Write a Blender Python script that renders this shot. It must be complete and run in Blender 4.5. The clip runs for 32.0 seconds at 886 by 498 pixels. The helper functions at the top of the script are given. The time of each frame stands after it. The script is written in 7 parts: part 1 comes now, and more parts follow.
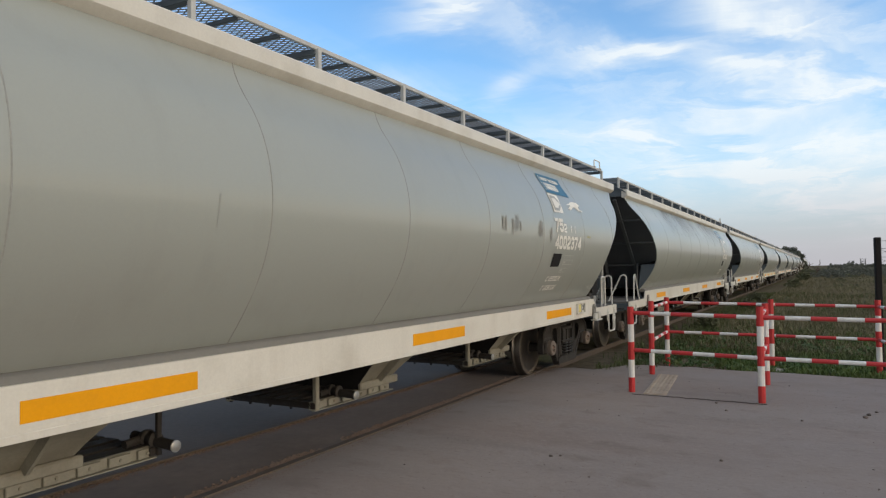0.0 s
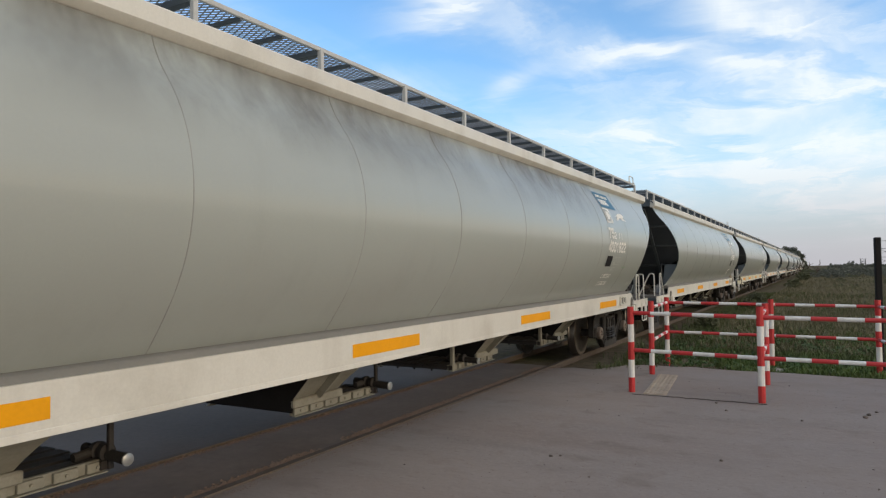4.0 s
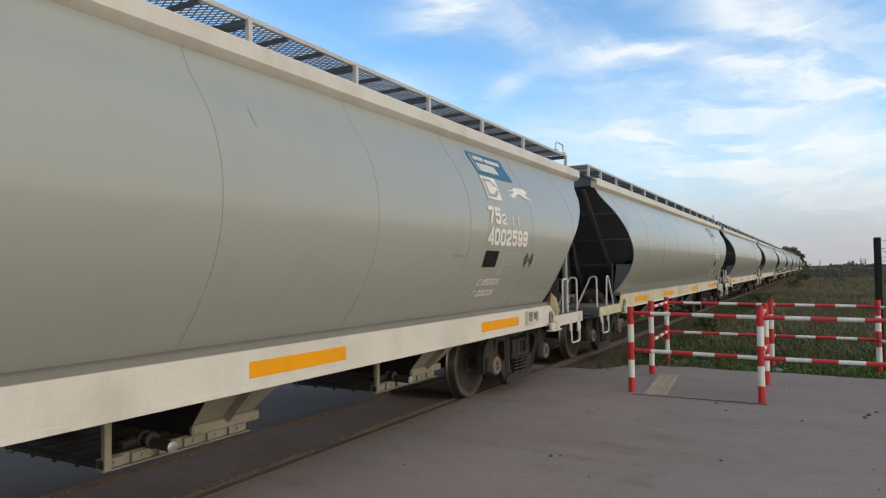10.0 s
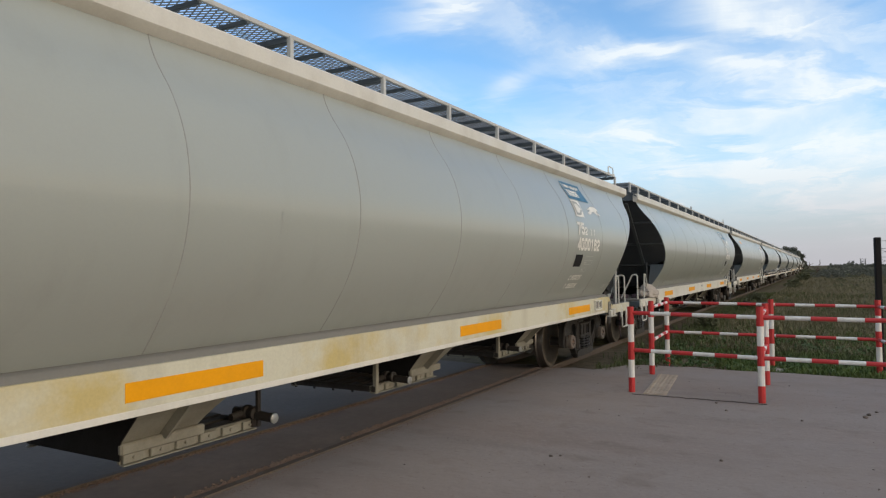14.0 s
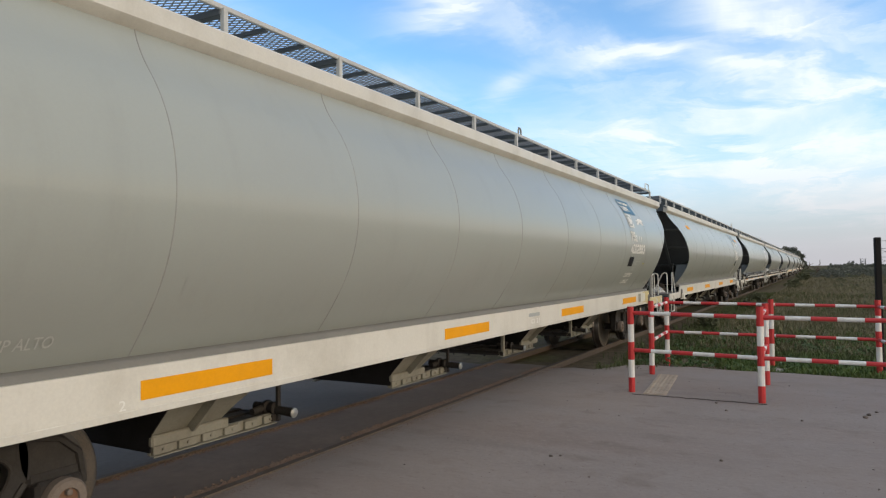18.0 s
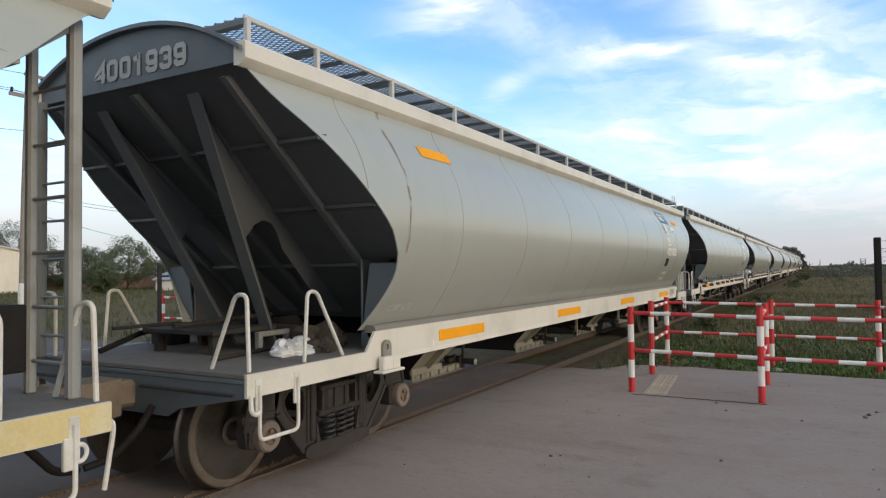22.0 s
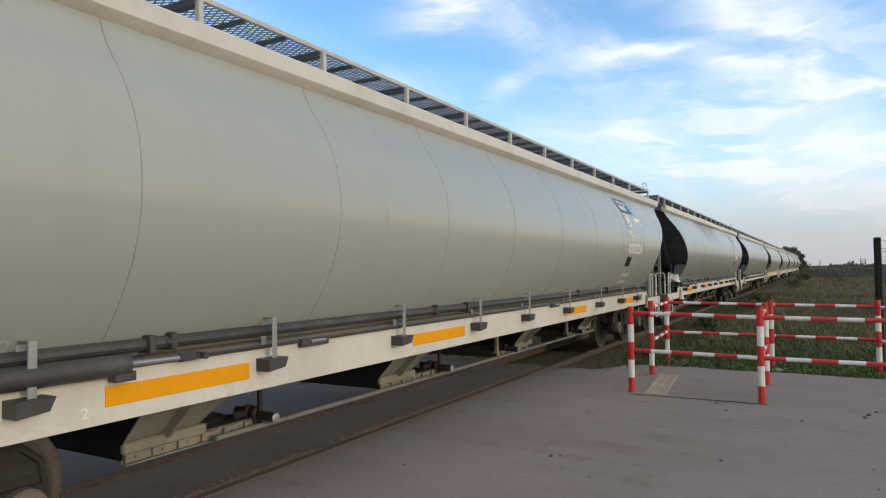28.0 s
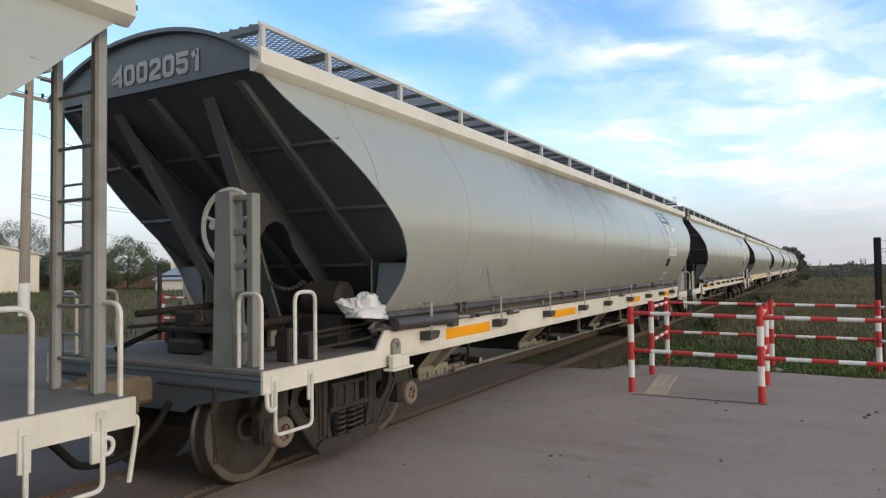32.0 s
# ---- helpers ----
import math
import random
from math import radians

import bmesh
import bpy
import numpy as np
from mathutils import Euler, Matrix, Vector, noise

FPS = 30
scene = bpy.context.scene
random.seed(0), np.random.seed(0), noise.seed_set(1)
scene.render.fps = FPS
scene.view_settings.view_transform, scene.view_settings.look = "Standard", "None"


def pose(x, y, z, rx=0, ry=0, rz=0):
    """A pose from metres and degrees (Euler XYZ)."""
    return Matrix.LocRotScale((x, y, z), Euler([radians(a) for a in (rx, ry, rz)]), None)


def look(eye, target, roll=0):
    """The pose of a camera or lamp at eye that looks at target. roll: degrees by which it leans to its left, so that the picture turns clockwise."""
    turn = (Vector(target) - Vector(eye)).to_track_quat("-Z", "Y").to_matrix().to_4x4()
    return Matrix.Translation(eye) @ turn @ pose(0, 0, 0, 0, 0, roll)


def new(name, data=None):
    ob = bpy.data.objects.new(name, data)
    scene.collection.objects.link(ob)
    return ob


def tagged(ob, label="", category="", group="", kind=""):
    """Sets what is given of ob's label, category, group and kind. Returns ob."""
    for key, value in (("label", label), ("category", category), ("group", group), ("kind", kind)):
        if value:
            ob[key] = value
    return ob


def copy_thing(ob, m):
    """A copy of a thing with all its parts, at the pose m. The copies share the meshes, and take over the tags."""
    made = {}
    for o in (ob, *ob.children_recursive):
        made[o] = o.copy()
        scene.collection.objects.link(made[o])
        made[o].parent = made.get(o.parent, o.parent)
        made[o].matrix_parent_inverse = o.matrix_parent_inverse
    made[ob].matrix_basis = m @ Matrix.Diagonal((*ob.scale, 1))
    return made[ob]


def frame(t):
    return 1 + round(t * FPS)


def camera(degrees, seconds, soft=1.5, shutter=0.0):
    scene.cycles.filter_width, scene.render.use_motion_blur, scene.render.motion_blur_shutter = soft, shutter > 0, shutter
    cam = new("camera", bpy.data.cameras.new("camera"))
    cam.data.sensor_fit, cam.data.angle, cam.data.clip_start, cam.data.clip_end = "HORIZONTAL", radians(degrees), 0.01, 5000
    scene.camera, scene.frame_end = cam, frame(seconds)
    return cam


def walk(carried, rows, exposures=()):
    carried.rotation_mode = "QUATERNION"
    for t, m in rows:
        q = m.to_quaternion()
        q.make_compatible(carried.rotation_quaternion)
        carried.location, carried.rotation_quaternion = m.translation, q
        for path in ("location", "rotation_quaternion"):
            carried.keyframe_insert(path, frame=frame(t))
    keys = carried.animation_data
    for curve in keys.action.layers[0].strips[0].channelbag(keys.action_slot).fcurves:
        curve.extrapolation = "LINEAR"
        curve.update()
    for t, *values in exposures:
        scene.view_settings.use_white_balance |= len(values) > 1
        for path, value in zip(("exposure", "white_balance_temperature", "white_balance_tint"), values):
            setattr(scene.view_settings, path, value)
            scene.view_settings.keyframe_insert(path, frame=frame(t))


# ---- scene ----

import itertools

# ---------- camera, fixed on a stand ----------
EYE = Vector((0.0, 0.0, 1.6))
YAW, PITCH, ROLL = radians(29.2814), radians(1.7636), -0.6917
AIM = EYE + 20 * Vector((math.cos(YAW) * math.cos(PITCH), math.sin(YAW) * math.cos(PITCH), math.sin(PITCH)))
cam = camera(66.9015, 32.0, soft=1.25)
walk(cam, [(0.0, look(EYE, AIM, ROLL)), (32.0, look(EYE, AIM, ROLL))], exposures=[(t, e, 6900, 8) for t, e in (
    (0.0, 0.09), (1.8, 0.10), (2.8, 0.34), (3.6, 0.20), (4.8, 0.11), (6.3, 0.13), (7.2, 0.25), (7.7, 0.33), (8.1, 0.36), (8.7, 0.18), (9.6, 0.11), (11.2, 0.15), (12.2, 0.36), (12.7, 0.33), (13.3, 0.18), (14.5, 0.11),
    (16.0, 0.17), (17.0, 0.36), (17.55, 0.36), (18.1, 0.20), (19.4, 0.12), (21.0, 0.16), (22.0, 0.36), (22.5, 0.34), (23.1, 0.20), (24.4, 0.13), (25.9, 0.16), (26.9, 0.36), (27.8, 0.24), (29.2, 0.15), (30.8, 0.17), (32.0, 0.36))])

# ---------- sky and sun: low sun behind the camera, thin high cloud ----------
SUN_AZ, SUN_EL = radians(180), radians(15)
world = bpy.data.worlds.new("sky")
scene.world = world
world.use_nodes = True
wn, wl = world.node_tree.nodes, world.node_tree.links
wn.clear()


def wnode(kind, **kw):
    n = wn.new(kind)
    for k, v in kw.items():
        n.inputs[k.replace("_", " ")].default_value = v
    return n


def wmath(op, a, b=None, clamp=False):
    n = wn.new("ShaderNodeMath")
    n.operation, n.use_clamp = op, clamp
    for i, v in enumerate((a, b)):
        if v is None:
            continue
        if isinstance(v, (int, float)):
            n.inputs[i].default_value = v
        else:
            wl.new(v, n.inputs[i])
    return n.outputs[0]


def wmix(fac, a, b):
    n = wn.new("ShaderNodeMix")
    n.data_type = "RGBA"
    for sock, v in ((n.inputs[0], fac), (n.inputs[6], a), (n.inputs[7], b)):
        if isinstance(v, (tuple, float, int)):
            sock.default_value = v
        else:
            wl.new(v, sock)
    return n.outputs[2]


def wramp(v, lo, hi):
    n = wn.new("ShaderNodeMapRange")
    n.interpolation_type = "SMOOTHSTEP"
    n.inputs[1].default_value, n.inputs[2].default_value = lo, hi
    wl.new(v, n.inputs[0])
    return n.outputs[0]


sky = wn.new("ShaderNodeTexSky")
sky.sky_type, sky.sun_disc = "NISHITA", False
sky.sun_elevation, sky.sun_rotation = SUN_EL, SUN_AZ
sky.air_density, sky.dust_density, sky.ozone_density = 1.0, 0.6, 1.6
coord = wn.new("ShaderNodeTexCoord")
sep = wn.new("ShaderNodeSeparateXYZ")
wl.new(coord.outputs["Generated"], sep.inputs[0])
up = sep.outputs[2]
flat = wmath("ADD", wmath("MAXIMUM", up, 0.0), 0.10)
plane = wn.new("ShaderNodeCombineXYZ")
wl.new(wmath("DIVIDE", sep.outputs[0], flat), plane.inputs[0])
wl.new(wmath("DIVIDE", sep.outputs[1], flat), plane.inputs[1])


def wnoise(scale, detail, rough, turn, stretch, shift, distort=0.0):
    m = wn.new("ShaderNodeMapping")
    m.inputs["Rotation"].default_value = (0, 0, radians(turn))
    m.inputs["Scale"].default_value = stretch
    m.inputs["Location"].default_value = shift
    wl.new(plane.outputs[0], m.inputs[0])
    n = wnode("ShaderNodeTexNoise", Scale=scale, Detail=detail, Roughness=rough, Distortion=distort)
    wl.new(m.outputs[0], n.inputs["Vector"])
    return n.outputs[0]


veil = wramp(wnoise(0.55, 4, 0.55, 35, (1.0, 0.55, 1), (2.3, 0.4, 0), 0.6), 0.40, 0.72)
wisp = wramp(wnoise(1.1, 6, 0.52, 62, (0.40, 1.3, 1), (0.7, 3.1, 0), 1.0), 0.46, 0.78)
fine = wnoise(3.2, 8, 0.62, 50, (0.6, 1.3, 1), (1.0, 0.0, 0), 0.9)


def wdot(v):
    n = wn.new("ShaderNodeVectorMath")
    n.operation = "DOT_PRODUCT"
    wl.new(coord.outputs["Generated"], n.inputs[0])
    n.inputs[1].default_value = v
    return n.outputs["Value"]


# the eastern sky on a flat chart: a to the south, b upwards, in tangents from its middle
ahead = wmath("MAXIMUM", wdot((0.8718, 0.4889, 0.0308)), 0.08)
bend = wmath("MULTIPLY", wmath("SUBTRACT", wnoise(1.7, 5, 0.6, 20, (1, 1, 1), (5, 1, 0), 0.5), 0.5), 0.16)
chart_a = wmath("DIVIDE", wdot((0.4894, -0.8720, -0.0121)), ahead)
chart_b = wmath("ADD", wmath("DIVIDE", wdot((-0.0209, -0.0256, 0.9995)), ahead), bend)


def streak(a0, b0, length, width, turn, amount):
    """A soft drawn-out cloud on the chart."""
    c, q = math.cos(radians(turn)), math.sin(radians(turn))
    da, db = wmath("SUBTRACT", chart_a, a0), wmath("SUBTRACT", chart_b, b0)
    along = wmath("DIVIDE", wmath("ADD", wmath("MULTIPLY", da, c), wmath("MULTIPLY", db, q)), length)
    over = wmath("DIVIDE", wmath("SUBTRACT", wmath("MULTIPLY", db, c), wmath("MULTIPLY", da, q)), width)
    r2 = wmath("ADD", wmath("MULTIPLY", along, along), wmath("MULTIPLY", over, over))
    return wmath("MULTIPLY", wmath("POWER", 2.718, wmath("MULTIPLY", r2, -1.0)), amount)


cover = wmath("MULTIPLY", wmath("ADD", wmath("MULTIPLY", veil, 0.30), wmath("MULTIPLY", wisp, 0.42)), 1.0)
for spec in ((0.42, 0.283, 0.22, 0.024, -9, 0.8), (0.52, 0.345, 0.20, 0.050, -14, 0.8), (0.02, 0.36, 0.09, 0.022, 14, 0.9), (0.30, 0.165, 0.18, 0.045, 8, 0.6),
             (0.52, 0.115, 0.26, 0.042, 4, 1.0), (0.44, 0.215, 0.26, 0.055, -4, 0.32), (0.20, 0.10, 0.12, 0.026, 12, 0.55), (0.10, 0.255, 0.06, 0.018, 40, 0.4), (0.62, 0.06, 0.22, 0.024, 0, 0.6),
             (-0.45, 0.16, 0.22, 0.05, 10, 0.5), (-0.60, 0.05, 0.3, 0.05, 0, 0.6), (0.64, 0.24, 0.16, 0.05, 0, 0.4), (0.22, 0.315, 0.14, 0.03, -12, 0.45)):
    cover = wmath("ADD", cover, streak(*spec))
chart = wn.new("ShaderNodeCombineXYZ")
wl.new(chart_a, chart.inputs[0])
wl.new(chart_b, chart.inputs[1])
cmap = wn.new("ShaderNodeMapping")
cmap.inputs["Rotation"].default_value, cmap.inputs["Scale"].default_value = (0, 0, radians(9)), (2.2, 10.0, 1)
wl.new(chart.outputs[0], cmap.inputs[0])
comb = wnode("ShaderNodeTexNoise", Scale=1.6, Detail=5, Roughness=0.50, Distortion=0.6)
wl.new(cmap.outputs[0], comb.inputs["Vector"])
cover = wmath("MULTIPLY", cover, wmath("ADD", wmath("MULTIPLY", wramp(comb.outputs[0], 0.30, 0.72), 0.95), 0.30))
cover = wmath("MULTIPLY", wmath("MULTIPLY", cover, wmath("ADD", wmath("MULTIPLY", fine, 0.8), 0.72), True), 0.88)
SKY_GAIN, CLOUD, HAZE, GLOW = (0.150, 0.215, 0.278, 1), (0.85, 0.92, 1.0, 1), (0.47, 0.465, 0.54, 1), (1.85, 1.50, 1.10, 1)
gain = wn.new("ShaderNodeMix")
gain.data_type, gain.blend_type = "RGBA", "MULTIPLY"
gain.inputs[0].default_value = 1.0
wl.new(sky.outputs[0], gain.inputs[6])
gain.inputs[7].default_value = SKY_GAIN
col = wmix(wmath("MULTIPLY", wramp(up, 0.26, 0.0), 0.55), gain.outputs[2], (0.50, 0.58, 0.70, 1))
col = wmix(cover, col, CLOUD)
col = wmix(wmath("MULTIPLY", wramp(up, 0.16, 0.0), 0.88), col, HAZE)
# evening glow low in the west, behind the camera
beyond = wramp(wdot((-0.25, 0.965, 0.08)), 0.45, 1.0)
col = wmix(wmath("MULTIPLY", beyond, 0.6), col, (0.74, 0.76, 0.80, 1))
south = wramp(wdot((0.32, -0.84, 0.44)), 0.50, 0.95)
col = wmix(wmath("MULTIPLY", south, 0.5), col, (0.75, 0.78, 0.82, 1))
behind = wramp(wdot((-0.80, -0.55, 0.25)), -0.25, 0.55)
col = wmix(wmath("MULTIPLY", behind, 0.64), col, (0.79, 0.785, 0.775, 1))
west = wramp(wdot((-0.15, -0.988, 0.0)), -0.15, 1.0)
col = wmix(wmath("MULTIPLY", west, wmath("MULTIPLY", wramp(up, 0.24, 0.0), 0.85)), col, GLOW)
bg = wn.new("ShaderNodeBackground")
bg.inputs[1].default_value = 1.0
wl.new(col, bg.inputs[0])
wout = wn.new("ShaderNodeOutputWorld")
wl.new(bg.outputs[0], wout.inputs[0])

sun = new("sun", bpy.data.lights.new("sun", "SUN"))
sun.data.energy, sun.data.angle, sun.data.color = 0.9, radians(16), (1.0, 0.76, 0.52)
sun.matrix_world = look(100 * Vector((-0.15, -math.cos(SUN_EL), math.sin(SUN_EL))), (0, 0, 0))


# ---------- materials ----------
def mat(name, base, rough=0.6, metal=0.0, spots=None, spot_scale=3.0, spot_amt=0.5, grain=0.12, grain_scale=60.0,
        bump=0.0, bump_scale=40.0, streak=0.0, vary=0.0, spec=0.5, rough_var=0.1, coat=0.0, coat_rough=0.15):
    """Base colour with grain, patches of a second colour, run-off streaks, relief and variation from object to object."""
    m = bpy.data.materials.new(name)
    m.use_nodes = True
    n, l = m.node_tree.nodes, m.node_tree.links
    b = n["Principled BSDF"]
    b.inputs["Metallic"].default_value, b.inputs["Specular IOR Level"].default_value = metal, spec
    b.inputs["Coat Weight"].default_value, b.inputs["Coat Roughness"].default_value = coat, coat_rough
    tc = n.new("ShaderNodeTexCoord")

    def noise_node(scale, detail, stretch=(1, 1, 1), rough_n=0.6):
        mp = n.new("ShaderNodeMapping")
        mp.inputs["Scale"].default_value = stretch
        l.new(tc.outputs["Object"], mp.inputs[0])
        t = n.new("ShaderNodeTexNoise")
        t.inputs["Scale"].default_value, t.inputs["Detail"].default_value, t.inputs["Roughness"].default_value = scale, detail, rough_n
        l.new(mp.outputs[0], t.inputs["Vector"])
        return t.outputs[0]

    def rng(v, a, c, d=0.0, e=1.0):
        r = n.new("ShaderNodeMapRange")
        for i, x in enumerate((a, c, d, e)):
            r.inputs[i + 1].default_value = x
        l.new(v, r.inputs[0])
        return r.outputs[0]

    def mix(f, a, c, blend="MIX"):
        x = n.new("ShaderNodeMix")
        x.data_type, x.blend_type = "RGBA", blend
        for sock, v in ((x.inputs[0], f), (x.inputs[6], a), (x.inputs[7], c)):
            if isinstance(v, (tuple, float, int)):
                sock.default_value = v
            else:
                l.new(v, sock)
        return x.outputs[2]

    c = (*base, 1)
    if spots:
        c = mix(rng(noise_node(spot_scale, 6), 0.48, 0.66, 0, spot_amt), c, (*spots, 1))
    if streak:
        c = mix(rng(noise_node(2.2, 5, (1.6, 1.6, 0.16)), 0.52, 0.75, 0, streak), c, (base[0] * 0.55, base[1] * 0.5, base[2] * 0.45, 1))
    g = rng(noise_node(grain_scale, 5), 0.25, 0.75, 1 - grain, 1 + grain)
    if vary:
        oi = n.new("ShaderNodeObjectInfo")
        mm = n.new("ShaderNodeMath")
        mm.operation = "MULTIPLY"
        l.new(g, mm.inputs[0])
        l.new(rng(oi.outputs["Random"], 0, 1, 1 - vary, 1 + vary), mm.inputs[1])
        g = mm.outputs[0]
    cc = n.new("ShaderNodeCombineColor")
    for i in range(3):
        l.new(g, cc.inputs[i])
    c = mix(1.0, c, cc.outputs[0], "MULTIPLY")
    l.new(c, b.inputs["Base Color"])
    l.new(rng(noise_node(spot_scale * 1.7, 5), 0.3, 0.7, max(0.03, rough - rough_var), min(1, rough + rough_var)), b.inputs["Roughness"])
    if bump:
        bp = n.new("ShaderNodeBump")
        bp.inputs["Strength"].default_value, bp.inputs["Distance"].default_value = 1.0, bump
        l.new(noise_node(bump_scale, 6), bp.inputs["Height"])
        l.new(bp.outputs[0], b.inputs["Normal"])
    return m


GREY = mat("grey_wagon_paint", (0.340, 0.364, 0.336), 0.40, spots=(0.32, 0.328, 0.303), spot_scale=0.5, spot_amt=0.35, grain=0.015, streak=0.13, vary=0.05, rough_var=0.02, coat=0.36, coat_rough=0.10)
CREAM = mat("cream_sill_paint", (0.65, 0.63, 0.565), 0.42, spots=(0.45, 0.425, 0.36), spot_scale=1.6, spot_amt=0.4, grain=0.05, streak=0.22, vary=0.04)
STAINED = mat("ochre_stained_paint", (0.58, 0.49, 0.25), 0.6, spots=(0.64, 0.60, 0.46), spot_scale=2.2, spot_amt=0.8, grain=0.08, streak=0.3)
YELLOWED = mat("yellowed_sill_paint", (0.58, 0.56, 0.44), 0.55, spots=(0.50, 0.37, 0.09), spot_scale=1.3, spot_amt=0.75, grain=0.07, streak=0.35)
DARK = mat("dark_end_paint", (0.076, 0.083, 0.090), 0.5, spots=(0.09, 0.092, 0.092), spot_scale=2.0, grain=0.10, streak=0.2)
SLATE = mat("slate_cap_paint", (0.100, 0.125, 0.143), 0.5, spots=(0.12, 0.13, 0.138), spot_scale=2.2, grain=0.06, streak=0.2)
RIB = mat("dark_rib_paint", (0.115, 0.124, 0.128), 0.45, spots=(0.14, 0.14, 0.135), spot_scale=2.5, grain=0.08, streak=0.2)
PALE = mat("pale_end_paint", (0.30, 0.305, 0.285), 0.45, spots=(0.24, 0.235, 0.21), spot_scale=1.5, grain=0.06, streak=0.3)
POST = mat("grey_post_paint", (0.27, 0.28, 0.27), 0.5, spots=(0.16, 0.15, 0.13), spot_scale=3, grain=0.06, streak=0.25)
LEDGE = mat("dusty_ledge_paint", (0.185, 0.178, 0.160), 0.85, spots=(0.22, 0.21, 0.188), spot_scale=1.5, spot_amt=0.5, grain=0.04)
GRIMY = mat("oily_ledge_grime", (0.145, 0.130, 0.112), 0.85, spots=(0.20, 0.183, 0.160), spot_scale=1.5, spot_amt=0.6, grain=0.08)
SOIL = mat("spilt_dirt", (0.040, 0.034, 0.028), 0.95, spots=(0.085, 0.072, 0.055), spot_scale=14, grain=0.3, bump=0.006)
DIM = mat("slate_ladder_paint", (0.165, 0.185, 0.195), 0.5, spots=(0.12, 0.12, 0.115), spot_scale=3, grain=0.06)
TOWER = mat("grey_green_tower_paint", (0.225, 0.235, 0.225), 0.5, spots=(0.16, 0.155, 0.14), spot_scale=3, grain=0.06, streak=0.25)
DECK = mat("dusty_deck_plate", (0.135, 0.128, 0.120), 0.9, spots=(0.18, 0.168, 0.152), spot_scale=4, grain=0.15, bump=0.004)
SEAM = mat("weld_seam_paint", (0.275, 0.282, 0.262), 0.5, spots=(0.34, 0.35, 0.33), spot_scale=0.8, spot_amt=1.0, grain=0.1)
FRAME = mat("dusty_side_frame", (0.026, 0.023, 0.020), 0.8, spots=(0.042, 0.036, 0.030), spot_scale=4, grain=0.18, bump=0.003)
IRON = mat("bogie_cast_iron", (0.024, 0.021, 0.019), 0.75, spots=(0.045, 0.038, 0.031), spot_scale=5, grain=0.2, bump=0.003)
SPRING = mat("dark_spring_steel", (0.020, 0.019, 0.018), 0.55, grain=0.2)
DUSTY = mat("dusty_iron", (0.205, 0.170, 0.132), 0.92, spots=(0.095, 0.078, 0.062), spot_scale=3, spot_amt=0.4, grain=0.10, spec=0.1)
TREAD = mat("worn_tyre_steel", (0.13, 0.12, 0.11), 0.38, metal=0.85, spots=(0.06, 0.052, 0.045), spot_scale=4, grain=0.08)
RAILM = mat("rail_steel", (0.112, 0.090, 0.074), 0.8, spec=0.12, spots=(0.11, 0.080, 0.060), spot_scale=6, grain=0.12)
CAPM = mat("dusty_bearing_cap", (0.175, 0.143, 0.118), 0.8, spots=(0.14, 0.11, 0.09), spot_scale=12, grain=0.15, bump=0.001)
EYEP = mat("worn_eye_plate", (0.21, 0.20, 0.18), 0.6, spots=(0.13, 0.11, 0.09), spot_scale=9, grain=0.12)
RUST = mat("rust_brown_hub", (0.16, 0.085, 0.05), 0.8, spots=(0.26, 0.20, 0.15), spot_scale=9, grain=0.2, bump=0.002)
CHUTE = mat("hopper_chute_paint", (0.255, 0.248, 0.205), 0.75, spots=(0.16, 0.145, 0.118), spot_scale=3, grain=0.1, streak=0.4)
BLACK = mat("black_paint", (0.014, 0.013, 0.013), 0.8, grain=0.2, spec=0.2)
ORANGE = mat("orange_reflector", (0.82, 0.35, 0.006), 0.6, spots=(0.68, 0.30, 0.012), spot_scale=2.5, spot_amt=0.35, grain=0.04, spec=0.2)
WHITE = mat("white_marking_paint", (0.78, 0.77, 0.72), 0.6, spots=(0.55, 0.54, 0.5), spot_scale=6, spot_amt=0.4, grain=0.06)
FADED = mat("faded_marking_paint", (0.37, 0.39, 0.385), 0.6, grain=0.08)
MARKGREY = mat("weathered_grey_paint", (0.33, 0.345, 0.325), 0.5, grain=0.03)
STENCIL = mat("chalky_stencil_paint", (0.47, 0.48, 0.455), 0.7, grain=0.12)
BLUE = mat("blue_marking_panel", (0.022, 0.135, 0.235), 0.5, spots=(0.05, 0.17, 0.26), spot_scale=3, spot_amt=0.4, grain=0.05)
WALKP = mat("pale_grey_walkway_paint", (0.50, 0.51, 0.50), 0.5, spots=(0.38, 0.37, 0.34), spot_scale=5, grain=0.06)
GRATE = mat("galvanised_grating", (0.22, 0.24, 0.27), 0.5, metal=0.3, grain=0.1)
PIPE = mat("dark_pipe", (0.045, 0.045, 0.045), 0.5, spots=(0.10, 0.09, 0.08), spot_scale=3, grain=0.12)
GALV = mat("galvanised_bracket", (0.33, 0.34, 0.34), 0.4, metal=0.5, grain=0.1)
HOOP = mat("white_handrail_paint", (0.62, 0.62, 0.58), 0.45, spots=(0.35, 0.32, 0.28), spot_scale=8, spot_amt=0.4, grain=0.06)
RED = mat("red_fence_paint", (0.50, 0.028, 0.030), 0.5, spots=(0.36, 0.03, 0.03), spot_scale=7, grain=0.08)
FWHITE = mat("white_fence_paint", (0.72, 0.72, 0.70), 0.5, spots=(0.52, 0.50, 0.46), spot_scale=7, spot_amt=0.5, grain=0.06)
CONC = mat("concrete", (0.36, 0.34, 0.31), 0.85, spots=(0.26, 0.245, 0.22), spot_scale=3, grain=0.12, bump=0.003)
